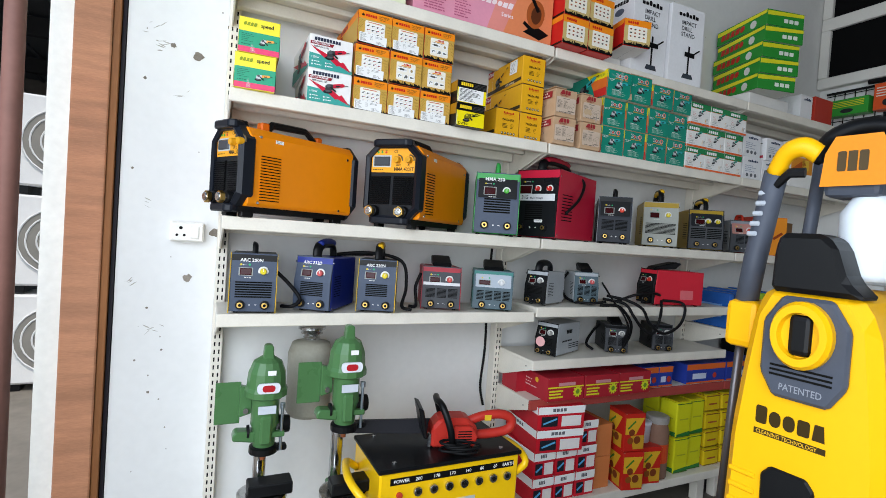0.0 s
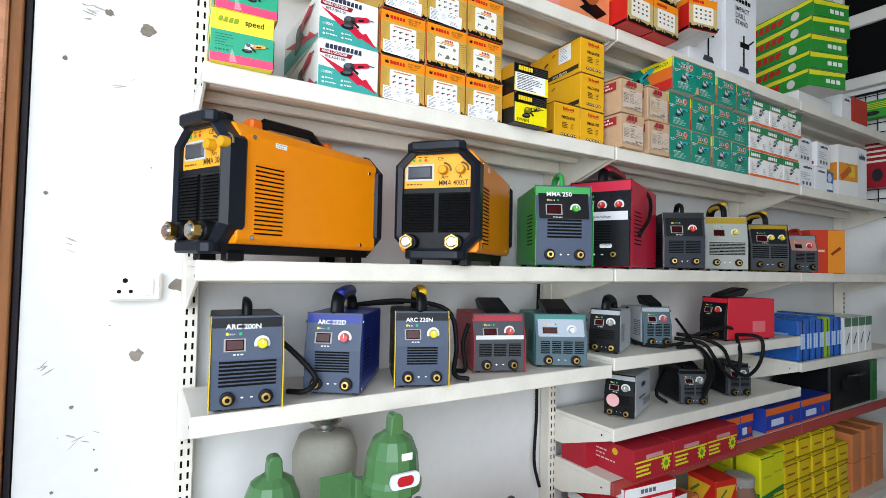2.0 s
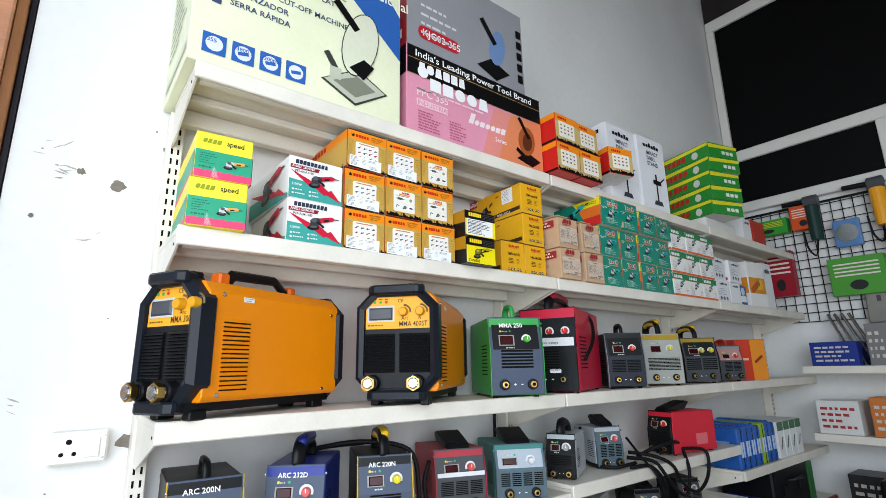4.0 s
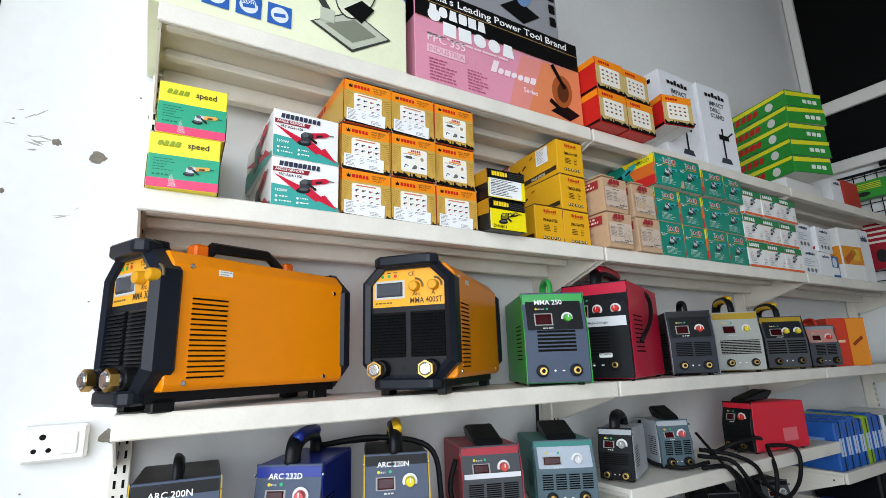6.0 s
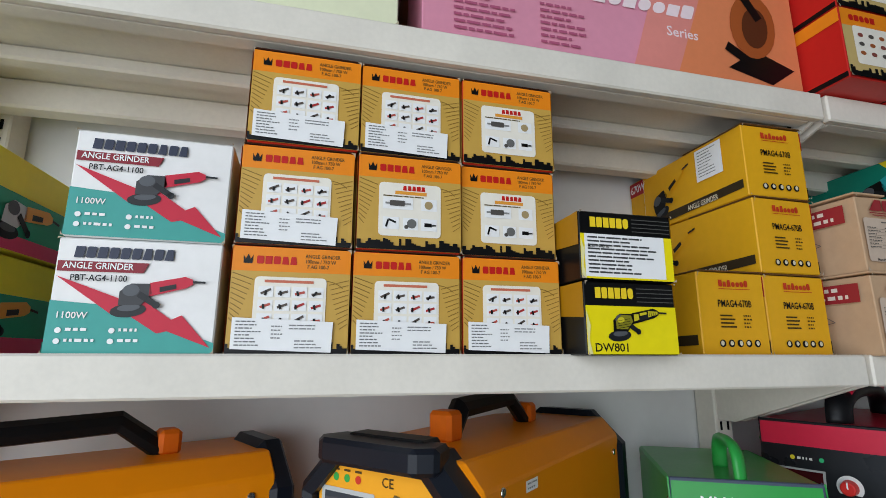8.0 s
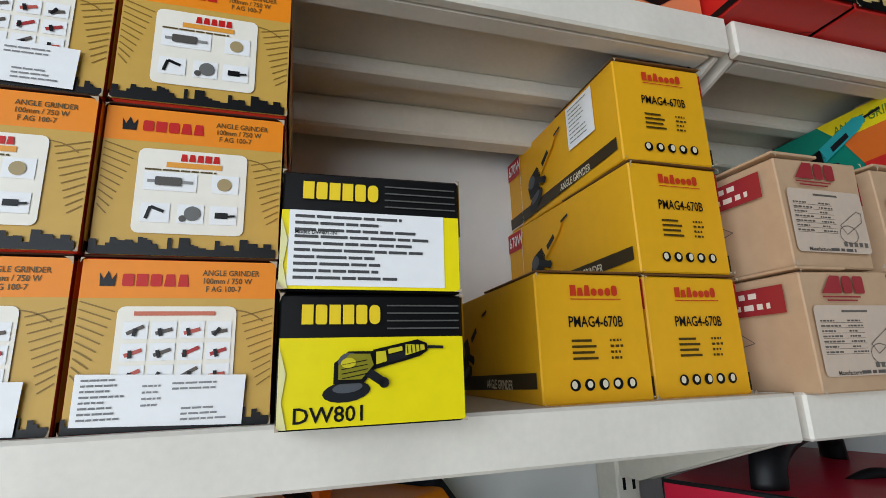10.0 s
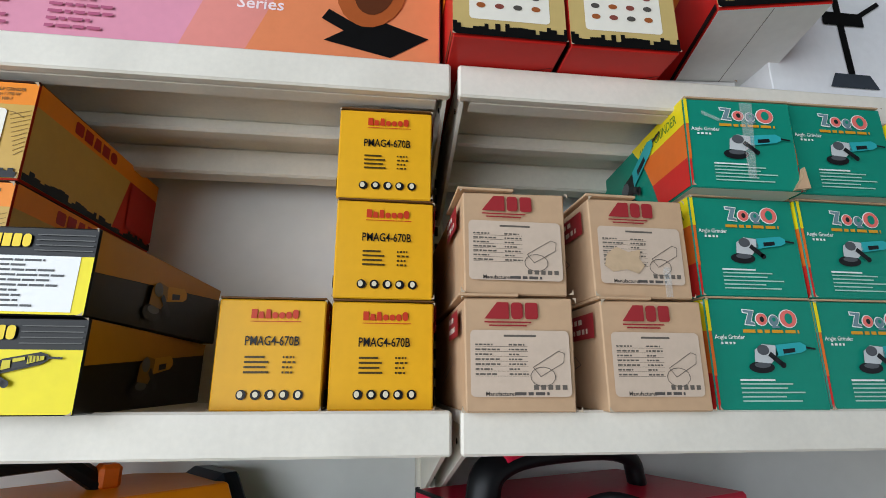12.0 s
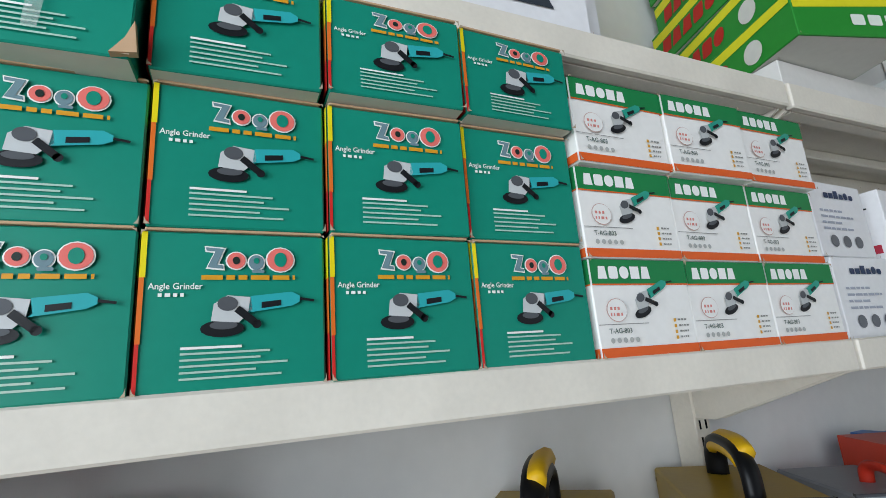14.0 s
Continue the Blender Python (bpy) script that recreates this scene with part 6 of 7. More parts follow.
for k in range(4):
    wb = carton("tool_carton", 0.07, 0.2, 0.16, ink("e2e4e2"), "white upright carton with green top", "box", "white and green uprights", m=pose(2.60 + k * 0.075, 1.425, S4C))
    front(wb).draw("green_top", [(rect(0.001, 0.12, 0.069, 0.159), ink("2f6a48"), 1), (bar(0.02, 0.04, 0.05, 0.09, 0.008), BLK, 1)])

# red shelf goods
def redpack(m, w=0.172):
    d, h = 0.22, 0.088
    ob = carton("parts_carton", w, d, h, ink("a82430"), "red parts carton with yellow print", "box", "red parts cartons", m=m)
    f = front(ob)
    f.draw("yellow_rule", [(rect(0.002, h * 0.56, w - 0.002, h * 0.62), ink("d8cf2a"), 1), (rect(w * 0.3, h * 0.64, w * 0.75, h * 0.78), ink("c88a90"), 1)])
    f.draw("yellow_print", [(rect(w * 0.05, h * (0.14 + 0.13 * k), w * (0.42 - 0.05 * (k % 2)), h * (0.21 + 0.13 * k)), ink("d8cf2a"), 1) for k in range(3)])
    gp = []
    for k in range(10):
        a = k * math.pi / 5
        gp.append((bar(w * 0.82 + 0.012 * math.cos(a), h * 0.36 + 0.012 * math.sin(a), w * 0.82 + 0.022 * math.cos(a), h * 0.36 + 0.022 * math.sin(a), 0.006), ink("cfd02a"), 2))
    f.draw("gear_picture", gp + [(oval(w * 0.82, h * 0.36, 0.017), ink("cfd02a"), 3), (oval(w * 0.82, h * 0.36, 0.009), ink("6a8a2a"), 4)])
    left_side(ob, d).draw("side_print", lines(d * 0.3, h * 0.7, d * 0.4, 3, h * 0.14, h * 0.05, ink("d8b0b0"), 1, 3) + [(oval(d * 0.7, h * 0.75, 0.01), ink("d8a82a"), 1)])
    return ob


rp = redpack(pose(1.137, 1.385, RED))
again(rp, 1.313, 1.383, RED)
again(rp, 1.489, 1.385, RED)
carton("parts_carton", 0.06, 0.1, 0.086, ink("a82430"), "small red parts carton behind", "box", "red parts cartons", m=pose(1.092, 1.52, RED))
for k, (x, ww) in enumerate(((1.668, 0.085), (1.757, 0.085), (1.93, 0.26), (2.2, 0.26))):
    bo = carton("parts_carton", ww, 0.2, 0.088, ink("2a3f9a"), "blue and orange parts carton", "box", "blue parts cartons", m=pose(x, 1.425, RED))
    front(bo).draw("orange_top", [(rect(0.001, 0.062, ww - 0.001, 0.087), ink("d8652a"), 1), (rect(ww * 0.15, 0.02, ww * 0.5, 0.045), ink("c9d2e8"), 1), (oval(ww * 0.72, 0.032, 0.013), ink("b33a2a"), 1), (rect(0.001, 0.001, ww - 0.001, 0.008), ink("d8652a"), 1)])
case = thing("tool_case", box(0, 0.42, 0, 0.23, 0, 0.205, 0.012, seg=2), BLACK, pose(2.48, 1.43, RED), "large black plastic tool case on the red shelf", "tool case")
part("latch", box(0.1, 0.14, -0.008, 0, 0.09, 0.13, 0.002), BLACK, case)
part("latch", box(0.28, 0.32, -0.008, 0, 0.09, 0.13, 0.002), BLACK, case)
part("handle", tube([(0.15, -0.004, 0.14), (0.16, -0.03, 0.15), (0.26, -0.03, 0.15), (0.27, -0.004, 0.14)], 0.008), BLACK, case)
carton("tool_carton", 0.06, 0.22, 0.19, ink("2a6a38"), "dark green upright carton", "box", "upright tool cartons", m=pose(2.91, 1.43, RED))

# base shelf goods
def redwhite(m, w, h, d=0.24):
    ob = carton("parts_carton", w, d, h, ink("c8202e"), "red and white parts carton on the base shelf", "box", "red and white cartons", m=m)
    for fc, ww in ((front(ob), w), (left_side(ob, d), d)):
        fc.draw("white_top", [(rect(0.001, h * 0.66, ww - 0.001, h - 0.001), WHT, 1)])
        fc.draw("maker_mark", mark(ww * 0.3, h * 0.76, ww * 0.3, h * 0.14, 4, ink("6a6a70"), 2))
    front(ob).draw("label", [(rect(w * 0.5, h * 0.1, w * 0.92, h * 0.56), ink("e6e0dc"), 1), (rect(w * 0.08, h * 0.12, w * 0.42, h * 0.56), ink("20242c"), 1), (bar(w * 0.12, h * 0.25, w * 0.4, h * 0.45, h * 0.08), ink("5aa8d8"), 2)])
    return ob


for k in range(2):
    redwhite(pose(1.115, 1.40, BASE + 0.20 + k * 0.088, 0, 0, -6), 0.205, 0.086)
sm_ = redwhite(pose(1.12, 1.41, BASE), 0.098, 0.098)
for x, z in ((1.222, 0), (1.12, 0.1), (1.222, 0.1), (1.324, 0), (1.324, 0.1), (1.324, 0.2)):
    again(sm_, x, 1.41, BASE + z)
kb = carton("parts_carton", 0.09, 0.22, 0.13, ink("d2804a"), "plain orange-brown carton on the base shelf", "box", "orange cartons", m=pose(1.43, 1.43, BASE))
again(kb, 1.43, 1.43, BASE + 0.132)


def lantern(m, h=0.155):
    w = 0.098
    ob = carton("lamp_carton", w, 0.11, h, ink("c2281e"), "red and yellow patterned carton", "box", "red and yellow cartons", m=m)
    for fc in (front(ob), left_side(ob, 0.11)):
        fc.draw("yellow_field", [([(0.004, h * 0.45), (w * 0.55, h * 0.45), (w - 0.006, h * 0.88), (0.004, h * 0.88)], ink("dca82a"), 1), ([(w * 0.45, h * 0.06), (w - 0.004, h * 0.06), (w - 0.004, h * 0.42), (w * 0.3, h * 0.42)], ink("c9962a"), 1)])
        fc.draw("fruit_disc", [(oval(w * 0.35, h * 0.5, 0.014), ink("7a3a1e"), 2), (oval(w * 0.62, h * 0.3, 0.016), ink("7a3a1e"), 2), (oval(w * 0.3, h * 0.28, 0.014), ink("8a4a1e"), 2), (bar(w * 0.15, h * 0.6, w * 0.5, h * 0.8, 0.008), ink("4a7a2a"), 3)])
    return ob


ln_ = lantern(pose(1.545, 1.385, BASE, 0, 0, -12))
again(ln_, 1.545, 1.39, BASE + 0.157, -10)
again(ln_, 1.665, 1.40, BASE, -10)
# jar with orange band
jar = thing("plastic_jar", lathe([(0.05, 0), (0.052, 0.01), (0.052, 0.2), (0.045, 0.225), (0.046, 0.25), (0.04, 0.255)], 24), mat("clear_brown_plastic", "8a6a5a", 0.15, vary=0.1), pose(1.80, 1.45, BASE), "clear plastic jar with orange label band", "jar", smooth=True)
part("label_band", lathe([(0.0528, 0.07), (0.0528, 0.15)], 24), ink("d8502a"), jar)
part("lid", lathe([(0.047, 0.235), (0.048, 0.24), (0.048, 0.262), (0.04, 0.266)], 24), mat("grey_lid", "9a9690", 0.4), jar)
thing("plastic_tub", lathe([(0.044, 0), (0.047, 0.07), (0.05, 0.075), (0.05, 0.085), (0.03, 0.088)], 24), ink("e2e2ea"), pose(1.79, 1.395 + 0.02, BASE + 0.001), "small white plastic tub with lid", "tub", smooth=True).location = (1.715, 1.47, BASE + 0.158)


def tin(m, w, h, green=True):
    ob = thing("oil_tin", box(0, w, 0, w, 0, h, 0.006, seg=2), ink("d6d420" if green else "e0c01c"), m, ("bright yellow-green" if green else "yellow") + " square tin on the base shelf", "tin", "yellow-green tins" if green else "yellow tins")
    for fc in (front(ob), left_side(ob, w)):
        if green:
            fc.draw("green_band", [([(0.004, 0.004), (w - 0.004, 0.004), (w - 0.004, h * 0.16), (0.004, h * 0.1)], ink("2f7a3a"), 1), (rect(w * 0.2, h * 0.5, w * 0.8, h * 0.54), ink("b0b22a"), 1)])
        else:
            fc.draw("label_bar", [(rect(w * 0.2, h * 0.4, w * 0.8, h * 0.5), ink("a8562a"), 1), (rect(0.004, 0.003, w - 0.004, h * 0.06), ink("8a3a2a"), 1), (rect(0.004, h * 0.94, w - 0.004, h * 0.97), ink("8a3a2a"), 1)])
    part("lid", box(0.008, w - 0.008, 0.008, w - 0.008, h, h + 0.004, 0.001), ink("c9b81e"), ob)
    dk = ink("3f6a2a" if green else "8a6a14")
    part("rim", box(0.0015, w - 0.0015, -0.0012, w + 0.0012, h - 0.007, h - 0.004), dk, ob, "dark seam rim")
    part("rim", box(0.0015, w - 0.0015, -0.0012, w + 0.0012, 0.003, 0.007), dk, ob, "dark seam rim")
    return ob


gt = tin(pose(1.885, 1.42, BASE), 0.092, 0.155)
for x, y, z in ((1.885, 1.42, 0.16), (1.982, 1.43, 0), (1.982, 1.43, 0.16), (1.90, 1.53, 0), (1.90, 1.53, 0.16)):
    again(gt, x, y, BASE + z)
yt = tin(pose(2.10, 1.43, BASE), 0.1, 0.076, False)
for c in range(5):
    for r in range(4 if c < 4 else 3):
        if c or r:
            again(yt, 2.10 + c * 0.115, 1.43 + 0.004 * r, BASE + r * 0.083, JIT.uniform(-2, 2))
for k in range(6):
    again(kb, 2.72 + (k % 3) * 0.13, 1.44, BASE + (k // 3) * 0.132)

# ---- drill presses ----
DG = mat("green_hammered_enamel", "4a7346", 0.3, vary=0.08, scale=40, bump=0.06, coat=0.3)


def drill_press(x, y, z0, top, m_scale=1.0):
    root = new("drill_press")
    root.matrix_basis = pose(x, y, z0) @ Matrix.Diagonal((0.84, 0.84, 1, 1))
    tagged(root, "green enamelled bench drill press on the base shelf", "drill press", "green drill presses")
    H_ = top - z0
    part("base_plate", box(-0.1, 0.1, -0.16, 0.1, 0, 0.03, 0.006), DG, root)
    part("column", cyl((0, 0.05, 0.03), (0, 0.05, H_ - 0.1), 0.022, n=20), CHROME, root, "bare steel column", smooth=True)
    part("table", lathe([(0.02, 0.2), (0.075, 0.215), (0.08, 0.22), (0.08, 0.232), (0.07, 0.234)], 24, m=Matrix.Translation((0, -0.07, 0))), CHROME, root, "round steel table", smooth=False)
    part("table_arm", box(-0.03, 0.03, -0.06, 0.07, 0.185, 0.215, 0.005), DG, root)
    part("vice", box(-0.05, 0.09, -0.12, -0.05, 0.236, 0.27, 0.004), BLACK, root)
    # head casting
    hz = H_ - 0.29
    head = part("head", lathe([(0.028, hz), (0.036, hz + 0.01), (0.04, hz + 0.06), (0.046, hz + 0.07), (0.044, hz + 0.14), (0.048, hz + 0.15)], 20, m=Matrix.Translation((0, -0.03, 0))), DG, root, smooth=True)
    part("rib", box(-0.018, 0.018, -0.08, -0.06, hz + 0.02, hz + 0.1, 0.006), DG, head)
    part("collar", lathe([(0.03, hz - 0.014), (0.046, hz - 0.012), (0.046, hz + 0.004), (0.036, hz + 0.008)], 20, m=Matrix.Translation((0, -0.03, 0))), BLACK, head)
    part("collar_arm", box(0.0, 0.075, -0.045, -0.015, hz - 0.012, hz + 0.004, 0.004), BLACK, head)
    part("spindle", cyl((0, -0.03, hz - 0.035), (0, -0.03, hz - 0.012), 0.009, n=14), mat("copper_spindle", "b06a4a", 0.4, 0.8), head)
    # pulley guard
    guard = part("pulley_guard", lathe([(0.062, H_ - 0.145), (0.07, H_ - 0.14), (0.07, H_ - 0.125), (0.064, H_ - 0.115), (0.06, H_ - 0.075), (0.046, H_ - 0.045), (0.022, H_ - 0.032)], 14, m=Matrix.Translation((0, -0.02, 0))), DG, root)
    part("guard_boss", prism([(-0.018, H_ - 0.045), (0.018, H_ - 0.045), (0.014, H_), (0.006, H_ + 0.004), (-0.006, H_ + 0.004), (-0.014, H_)], -0.045, -0.012, bevel=0.003), DG, guard)
    part("badge", prism(rrect(-0.036, H_ - 0.122, 0.036, H_ - 0.094, 0.011), -0.0905, -0.084), ink("dfe2ea"), guard, "oval white badge")
    part("badge_mark", prism(rrect(-0.02, H_ - 0.117, 0.02, H_ - 0.099, 0.0088), -0.0925, -0.0902), ink("b3232a"), guard, "red oval maker's mark")
    part("price_tag", box(-0.004, 0.022, -0.079, -0.077, H_ - 0.075, H_ - 0.062), WHT, guard)
    part("spec_plate", box(-0.028, 0.028, -0.0795, -0.076, hz + 0.108, hz + 0.13), ink("c9cfd8"), head, "riveted data plate")
    # belt plate, feed handle, stop rod
    part("motor_plate", box(-0.155, -0.075, 0.03, 0.036, H_ - 0.235, H_ - 0.115, 0.002), DG, root)
    part("plate_bracket", prism([(-0.08, H_ - 0.21), (-0.04, H_ - 0.2), (-0.04, H_ - 0.13), (-0.08, H_ - 0.12)], 0.0, 0.03, bevel=0.003), DG, root)
    part("bolt", cyl((-0.06, -0.002, H_ - 0.19), (-0.06, -0.01, H_ - 0.19), 0.009, n=6), CHROME, root)
    part("lever_bracket", prism([(-0.1, hz + 0.03), (-0.03, hz + 0.02), (-0.03, hz + 0.05), (-0.09, hz + 0.055), (-0.1, hz + 0.045)], -0.05, 0.0, bevel=0.004), DG, root)
    part("stop_rod", cyl((0.052, -0.055, hz - 0.005), (0.052, -0.055, hz + 0.125), 0.005, n=10), mat("zinc", "a9b6c2", 0.3, 0.9), root)
    part("stop_nut", cyl((0.052, -0.055, hz + 0.115), (0.052, -0.055, hz + 0.13), 0.009, n=6), mat("zinc", ""), root)
    part("stop_lug", box(0.02, 0.062, -0.065, -0.04, hz + 0.035, hz + 0.05, 0.003), DG, root)
    part("feed_hub", cyl((0.045, -0.01, hz + 0.055), (0.085, -0.01, hz + 0.055), 0.028, 0.024, 18, bevel=0.003), BLACK, root, "black feed handwheel hub")
    part("depth_dial", cyl((-0.048, -0.03, hz + 0.045), (-0.056, -0.03, hz + 0.045), 0.022, n=18), BLACK, root)
    return root


drill_press(0.162, 1.43, BASE, 0.80)
dp = drill_press(0.376, 1.375, BASE, 0.862)
mo = thing("electric_motor", lathe([(0.06, 0), (0.07, 0.015), (0.072, 0.2), (0.06, 0.235), (0.02, 0.245)], 20), mat("grey_motor", "a5a294", 0.5, vary=0.15), pose(0.315, 1.58, 0.53), "grey electric motor with stepped belt pulley", "motor", smooth=True)
part("pulley", lathe([(0.018, 0.24), (0.018, 0.25), (0.028, 0.252), (0.022, 0.262), (0.036, 0.266), (0.028, 0.276), (0.044, 0.28), (0.044, 0.288), (0.01, 0.29)], 20), CHROME, mo, "stepped aluminium pulley")
part("wall_bracket", box(-0.03, 0.03, 0.06, 0.11, 0.06, 0.14), BLACK, mo)

# ---- yellow transformer welder and chainsaw ----
YEL = mat("yellow_enamel", "efbf10", 0.32, vary=0.06, coat=0.3)
yw = new("transformer_welder")
yw.location = (0.44, 1.19, 0)
tagged(yw, "yellow transformer welder with black top and socket row", "welding machine")
part("cabinet", box(0, 0.45, 0, 0.24, 0.06, 0.487, 0.006), YEL, yw)
part("top_mat", box(-0.006, 0.456, -0.006, 0.246, 0.4875, 0.5, 0.003), BLACK, yw, "black top sheet")
fw = Face(yw, (0, 0, 0), (1, 0, 0), (0, 0, 1))
fw.draw("black_strip", [(rect(0.03, 0.452, 0.43, 0.472), BLK, 1)])
for u, s in ((0.04, "POWER"), (0.105, "200"), (0.16, "170"), (0.21, "170"), (0.262, "140"), (0.312, "80"), (0.358, "60"), (0.39, "EARTH")):
    fw.text("print", s, u, 0.4575, 0.0095, WHT, 2)
for k in range(7):
    u = 0.112 + k * 0.049
    s = part("tap_socket", cyl((u, 0, 0.428), (u, -0.01, 0.428), 0.013, n=16, bevel=0.002), CHROME, yw)
    part("bore", cyl((u, -0.0102, 0.428), (u, -0.0106, 0.428), 0.006, n=12), DARK, s)
part("power_lamp", cyl((0.058, 0, 0.424), (0.058, -0.008, 0.424), 0.009, n=14, bevel=0.002), ink("b8402a"), yw)
part("rating_plate", box(0.2, 0.3, -0.002, 0, 0.36, 0.385), ink("b9bdb8"), yw)
part("push_handle", tube(spline([(-0.004, 0.02, 0.4), (-0.05, -0.02, 0.44), (-0.075, 0.04, 0.47), (-0.05, 0.16, 0.46), (-0.004, 0.2, 0.42)], 5), 0.011, 10), YEL, yw, "yellow tubular side handle", smooth=True)
part("push_handle", tube(spline([(0.454, 0.02, 0.42), (0.475, 0.0, 0.46), (0.48, 0.06, 0.48), (0.475, 0.16, 0.47), (0.454, 0.2, 0.42)], 5), 0.011, 10), YEL, yw, smooth=True)
part("selector", box(-0.04, -0.001, 0.0, 0.04, 0.34, 0.4, 0.006), BLACK, yw)
for x in (0.05, 0.4):
    for y in (0.04, 0.2):
        part("wheel", cyl((x - 0.015, y, 0.03), (x + 0.015, y, 0.03), 0.03, n=18, bevel=0.004), RUBBER, yw)
        part("bolt", cyl((x, 0.03 if y < 0.1 else 0.22, 0.5), (x, 0.03 if y < 0.1 else 0.22, 0.503), 0.006, n=10), CHROME, yw)

REDP = mat("red_orange_plastic", "b52f25", 0.42, vary=0.1)
cs = new("chainsaw")
cs.matrix_basis = pose(0.635, 1.31, 0.502, 0, 0, -14) @ Matrix.Diagonal((0.85, 0.85, 0.85, 1))
tagged(cs, "red electric chainsaw lying on the welder's black top", "chainsaw")
part("body", prism([(0.0, 0.0), (0.14, 0.0), (0.17, 0.03), (0.17, 0.07), (0.13, 0.105), (0.03, 0.105), (0.0, 0.07)], -0.045, 0.045, bevel=0.01), REDP, cs)
part("motor_cover", prism([(0.06, 0.01), (0.15, 0.01), (0.165, 0.05), (0.14, 0.085), (0.07, 0.085)], -0.07, -0.045, bevel=0.006), REDP, cs)
part("rear_handle", tube(spline([(0.14, 0, 0.08), (0.2, 0, 0.1), (0.27, 0, 0.105), (0.31, 0, 0.085), (0.3, 0, 0.05), (0.24, 0, 0.035), (0.16, 0, 0.03)], 5), 0.017, 10), REDP, cs, smooth=True)
part("front_handle", tube(spline([(0.07, -0.07, 0.03), (0.055, -0.085, 0.09), (0.03, -0.06, 0.155), (0.02, 0.0, 0.16), (0.03, 0.06, 0.15), (0.05, 0.075, 0.09)], 5), 0.012, 10), BLACK, cs, smooth=True)
part("hand_guard", prism([(-0.03, 0.04), (-0.015, 0.04), (-0.035, 0.14), (-0.055, 0.15)], -0.06, 0.06, bevel=0.004), BLACK, cs)
part("guide_bar", prism([(-0.3, 0.04), (-0.29, 0.025), (0.02, 0.02), (0.02, 0.075), (-0.29, 0.07), (-0.305, 0.055)], 0.038, 0.048), mat("blade_cover", "26262a", 0.5), cs)
part("yellow_label", box(0.2, 0.225, -0.0185, -0.0165, 0.088, 0.108), ink("d8b22a"), cs)
for i in range(6):
    part("vent_slot", box(0.09, 0.14, -0.0712, -0.0698, 0.022 + i * 0.009, 0.026 + i * 0.009), DARK, cs)
part("spike", box(-0.012, 0.002, -0.04, -0.02, 0.0, 0.05, 0.003), CHROME, cs)
coil = []
for k in range(60):
    a = k * 0.5
    coil.append((0.09 + 0.055 * math.cos(a) + 0.02 * math.sin(k * 0.21), -0.095 + 0.028 * math.sin(a), 0.008 + 0.0006 * k))
part("cable_coil", tube(coil, 0.005, 6), RUBBER, cs, "coiled black cable", smooth=True)

# ---- pressure washer in front of the shelves ----
WY = mat("washer_yellow", "f2b40c", 0.36, vary=0.04, scale=12, bump=0.03)
GUN = mat("gunmetal_plastic", "4a4f5a", 0.42, vary=0.1)
pw = new("pressure_washer")
pw.matrix_basis = pose(0.82, 0.506, 0, 0, 0, -84) @ Matrix.Diagonal((0.85, 1, 1.055, 1))
tagged(pw, "yellow and black upright pressure washer with lance", "pressure washer")
part("base", box(0.0, 0.27, 0.0, 0.26, 0.04, 0.3, 0.03, seg=3), BLACK, pw)
prof = [(0.015, 0.26), (0.255, 0.26), (0.27, 0.5), (0.262, 0.8), (0.25, 0.9), (0.235, 1.0), (0.2, 1.045), (0.06, 1.045), (0.035, 1.0), (0.02, 0.9), (0.008, 0.8), (0.0, 0.5)]
part("front_cover", prism(prof, 0.0, 0.2, bevel=0.018), WY, pw, "glossy yellow moulded cover")
part("lance_holder", box(-0.035, 0.03, 0.03, 0.12, 0.93, 1.01, 0.012, seg=2), WY, pw)
oct_ = [(0.09, 0.875), (0.18, 0.875), (0.205, 0.91), (0.205, 0.99), (0.175, 1.03), (0.095, 1.03), (0.065, 0.99), (0.065, 0.91)]
pp = part("control_plate", prism(oct_, -0.012, 0.002, bevel=0.005), GUN, pw, "grey eight-sided control plate")
kn = part("switch_knob", lathe([(0.05, 0), (0.05, 0.012), (0.045, 0.02), (0.034, 0.02), (0.032, 0.008)], 28, m=Matrix.Translation((0.135, -0.012, 0.975)) @ Matrix.Rotation(radians(90), 4, "X")), WY, pp, "yellow round switch ring", smooth=False)
part("switch_grip", box(0.117, 0.153, -0.028, -0.014, 0.945, 1.005, 0.008, seg=2), BLACK, kn)
for i in range(3):
    part("groove", box(0.085, 0.185, -0.0135, -0.0118, 0.908 + i * 0.007, 0.911 + i * 0.007), DARK, pp)
Face(pp, (0, -0.0118, 0), (1, 0, 0), (0, 0, 1)).text("print", "PATENTED", 0.102, 0.888, 0.010, ink("8a8e96"), 2)
fw = Face(pw, (0, 0, 0), (1, 0, 0), (0, 0, 1))
fw.draw("maker_mark", mark(0.06, 0.825, 0.12, 0.028, 5, ink("3a2c10"), heights=(1, 0.85, 0.85, 0.85, 0.85)), "dark maker's mark")
fw.draw("strap_line", [(rect(0.06, 0.808, 0.18, 0.817), ink("3a2c10"), 2)])
fw.text("print", "CLEANING TECHNOLOGY", 0.064, 0.8095, 0.006, ink("e0b030"), 3)
part("lower_vent", prism([(0.085, 0.62), (0.165, 0.62), (0.17, 0.75), (0.155, 0.765), (0.095, 0.765), (0.08, 0.75)], -0.006, 0.002, bevel=0.003), BLACK, pw)
for i in range(4):
    for x in (0.02, 0.2):
        part("moulded_rib", box(x, x + 0.05, -0.004, 0.002, 0.66 + i * 0.025, 0.668 + i * 0.025, 0.002), WY, pw)
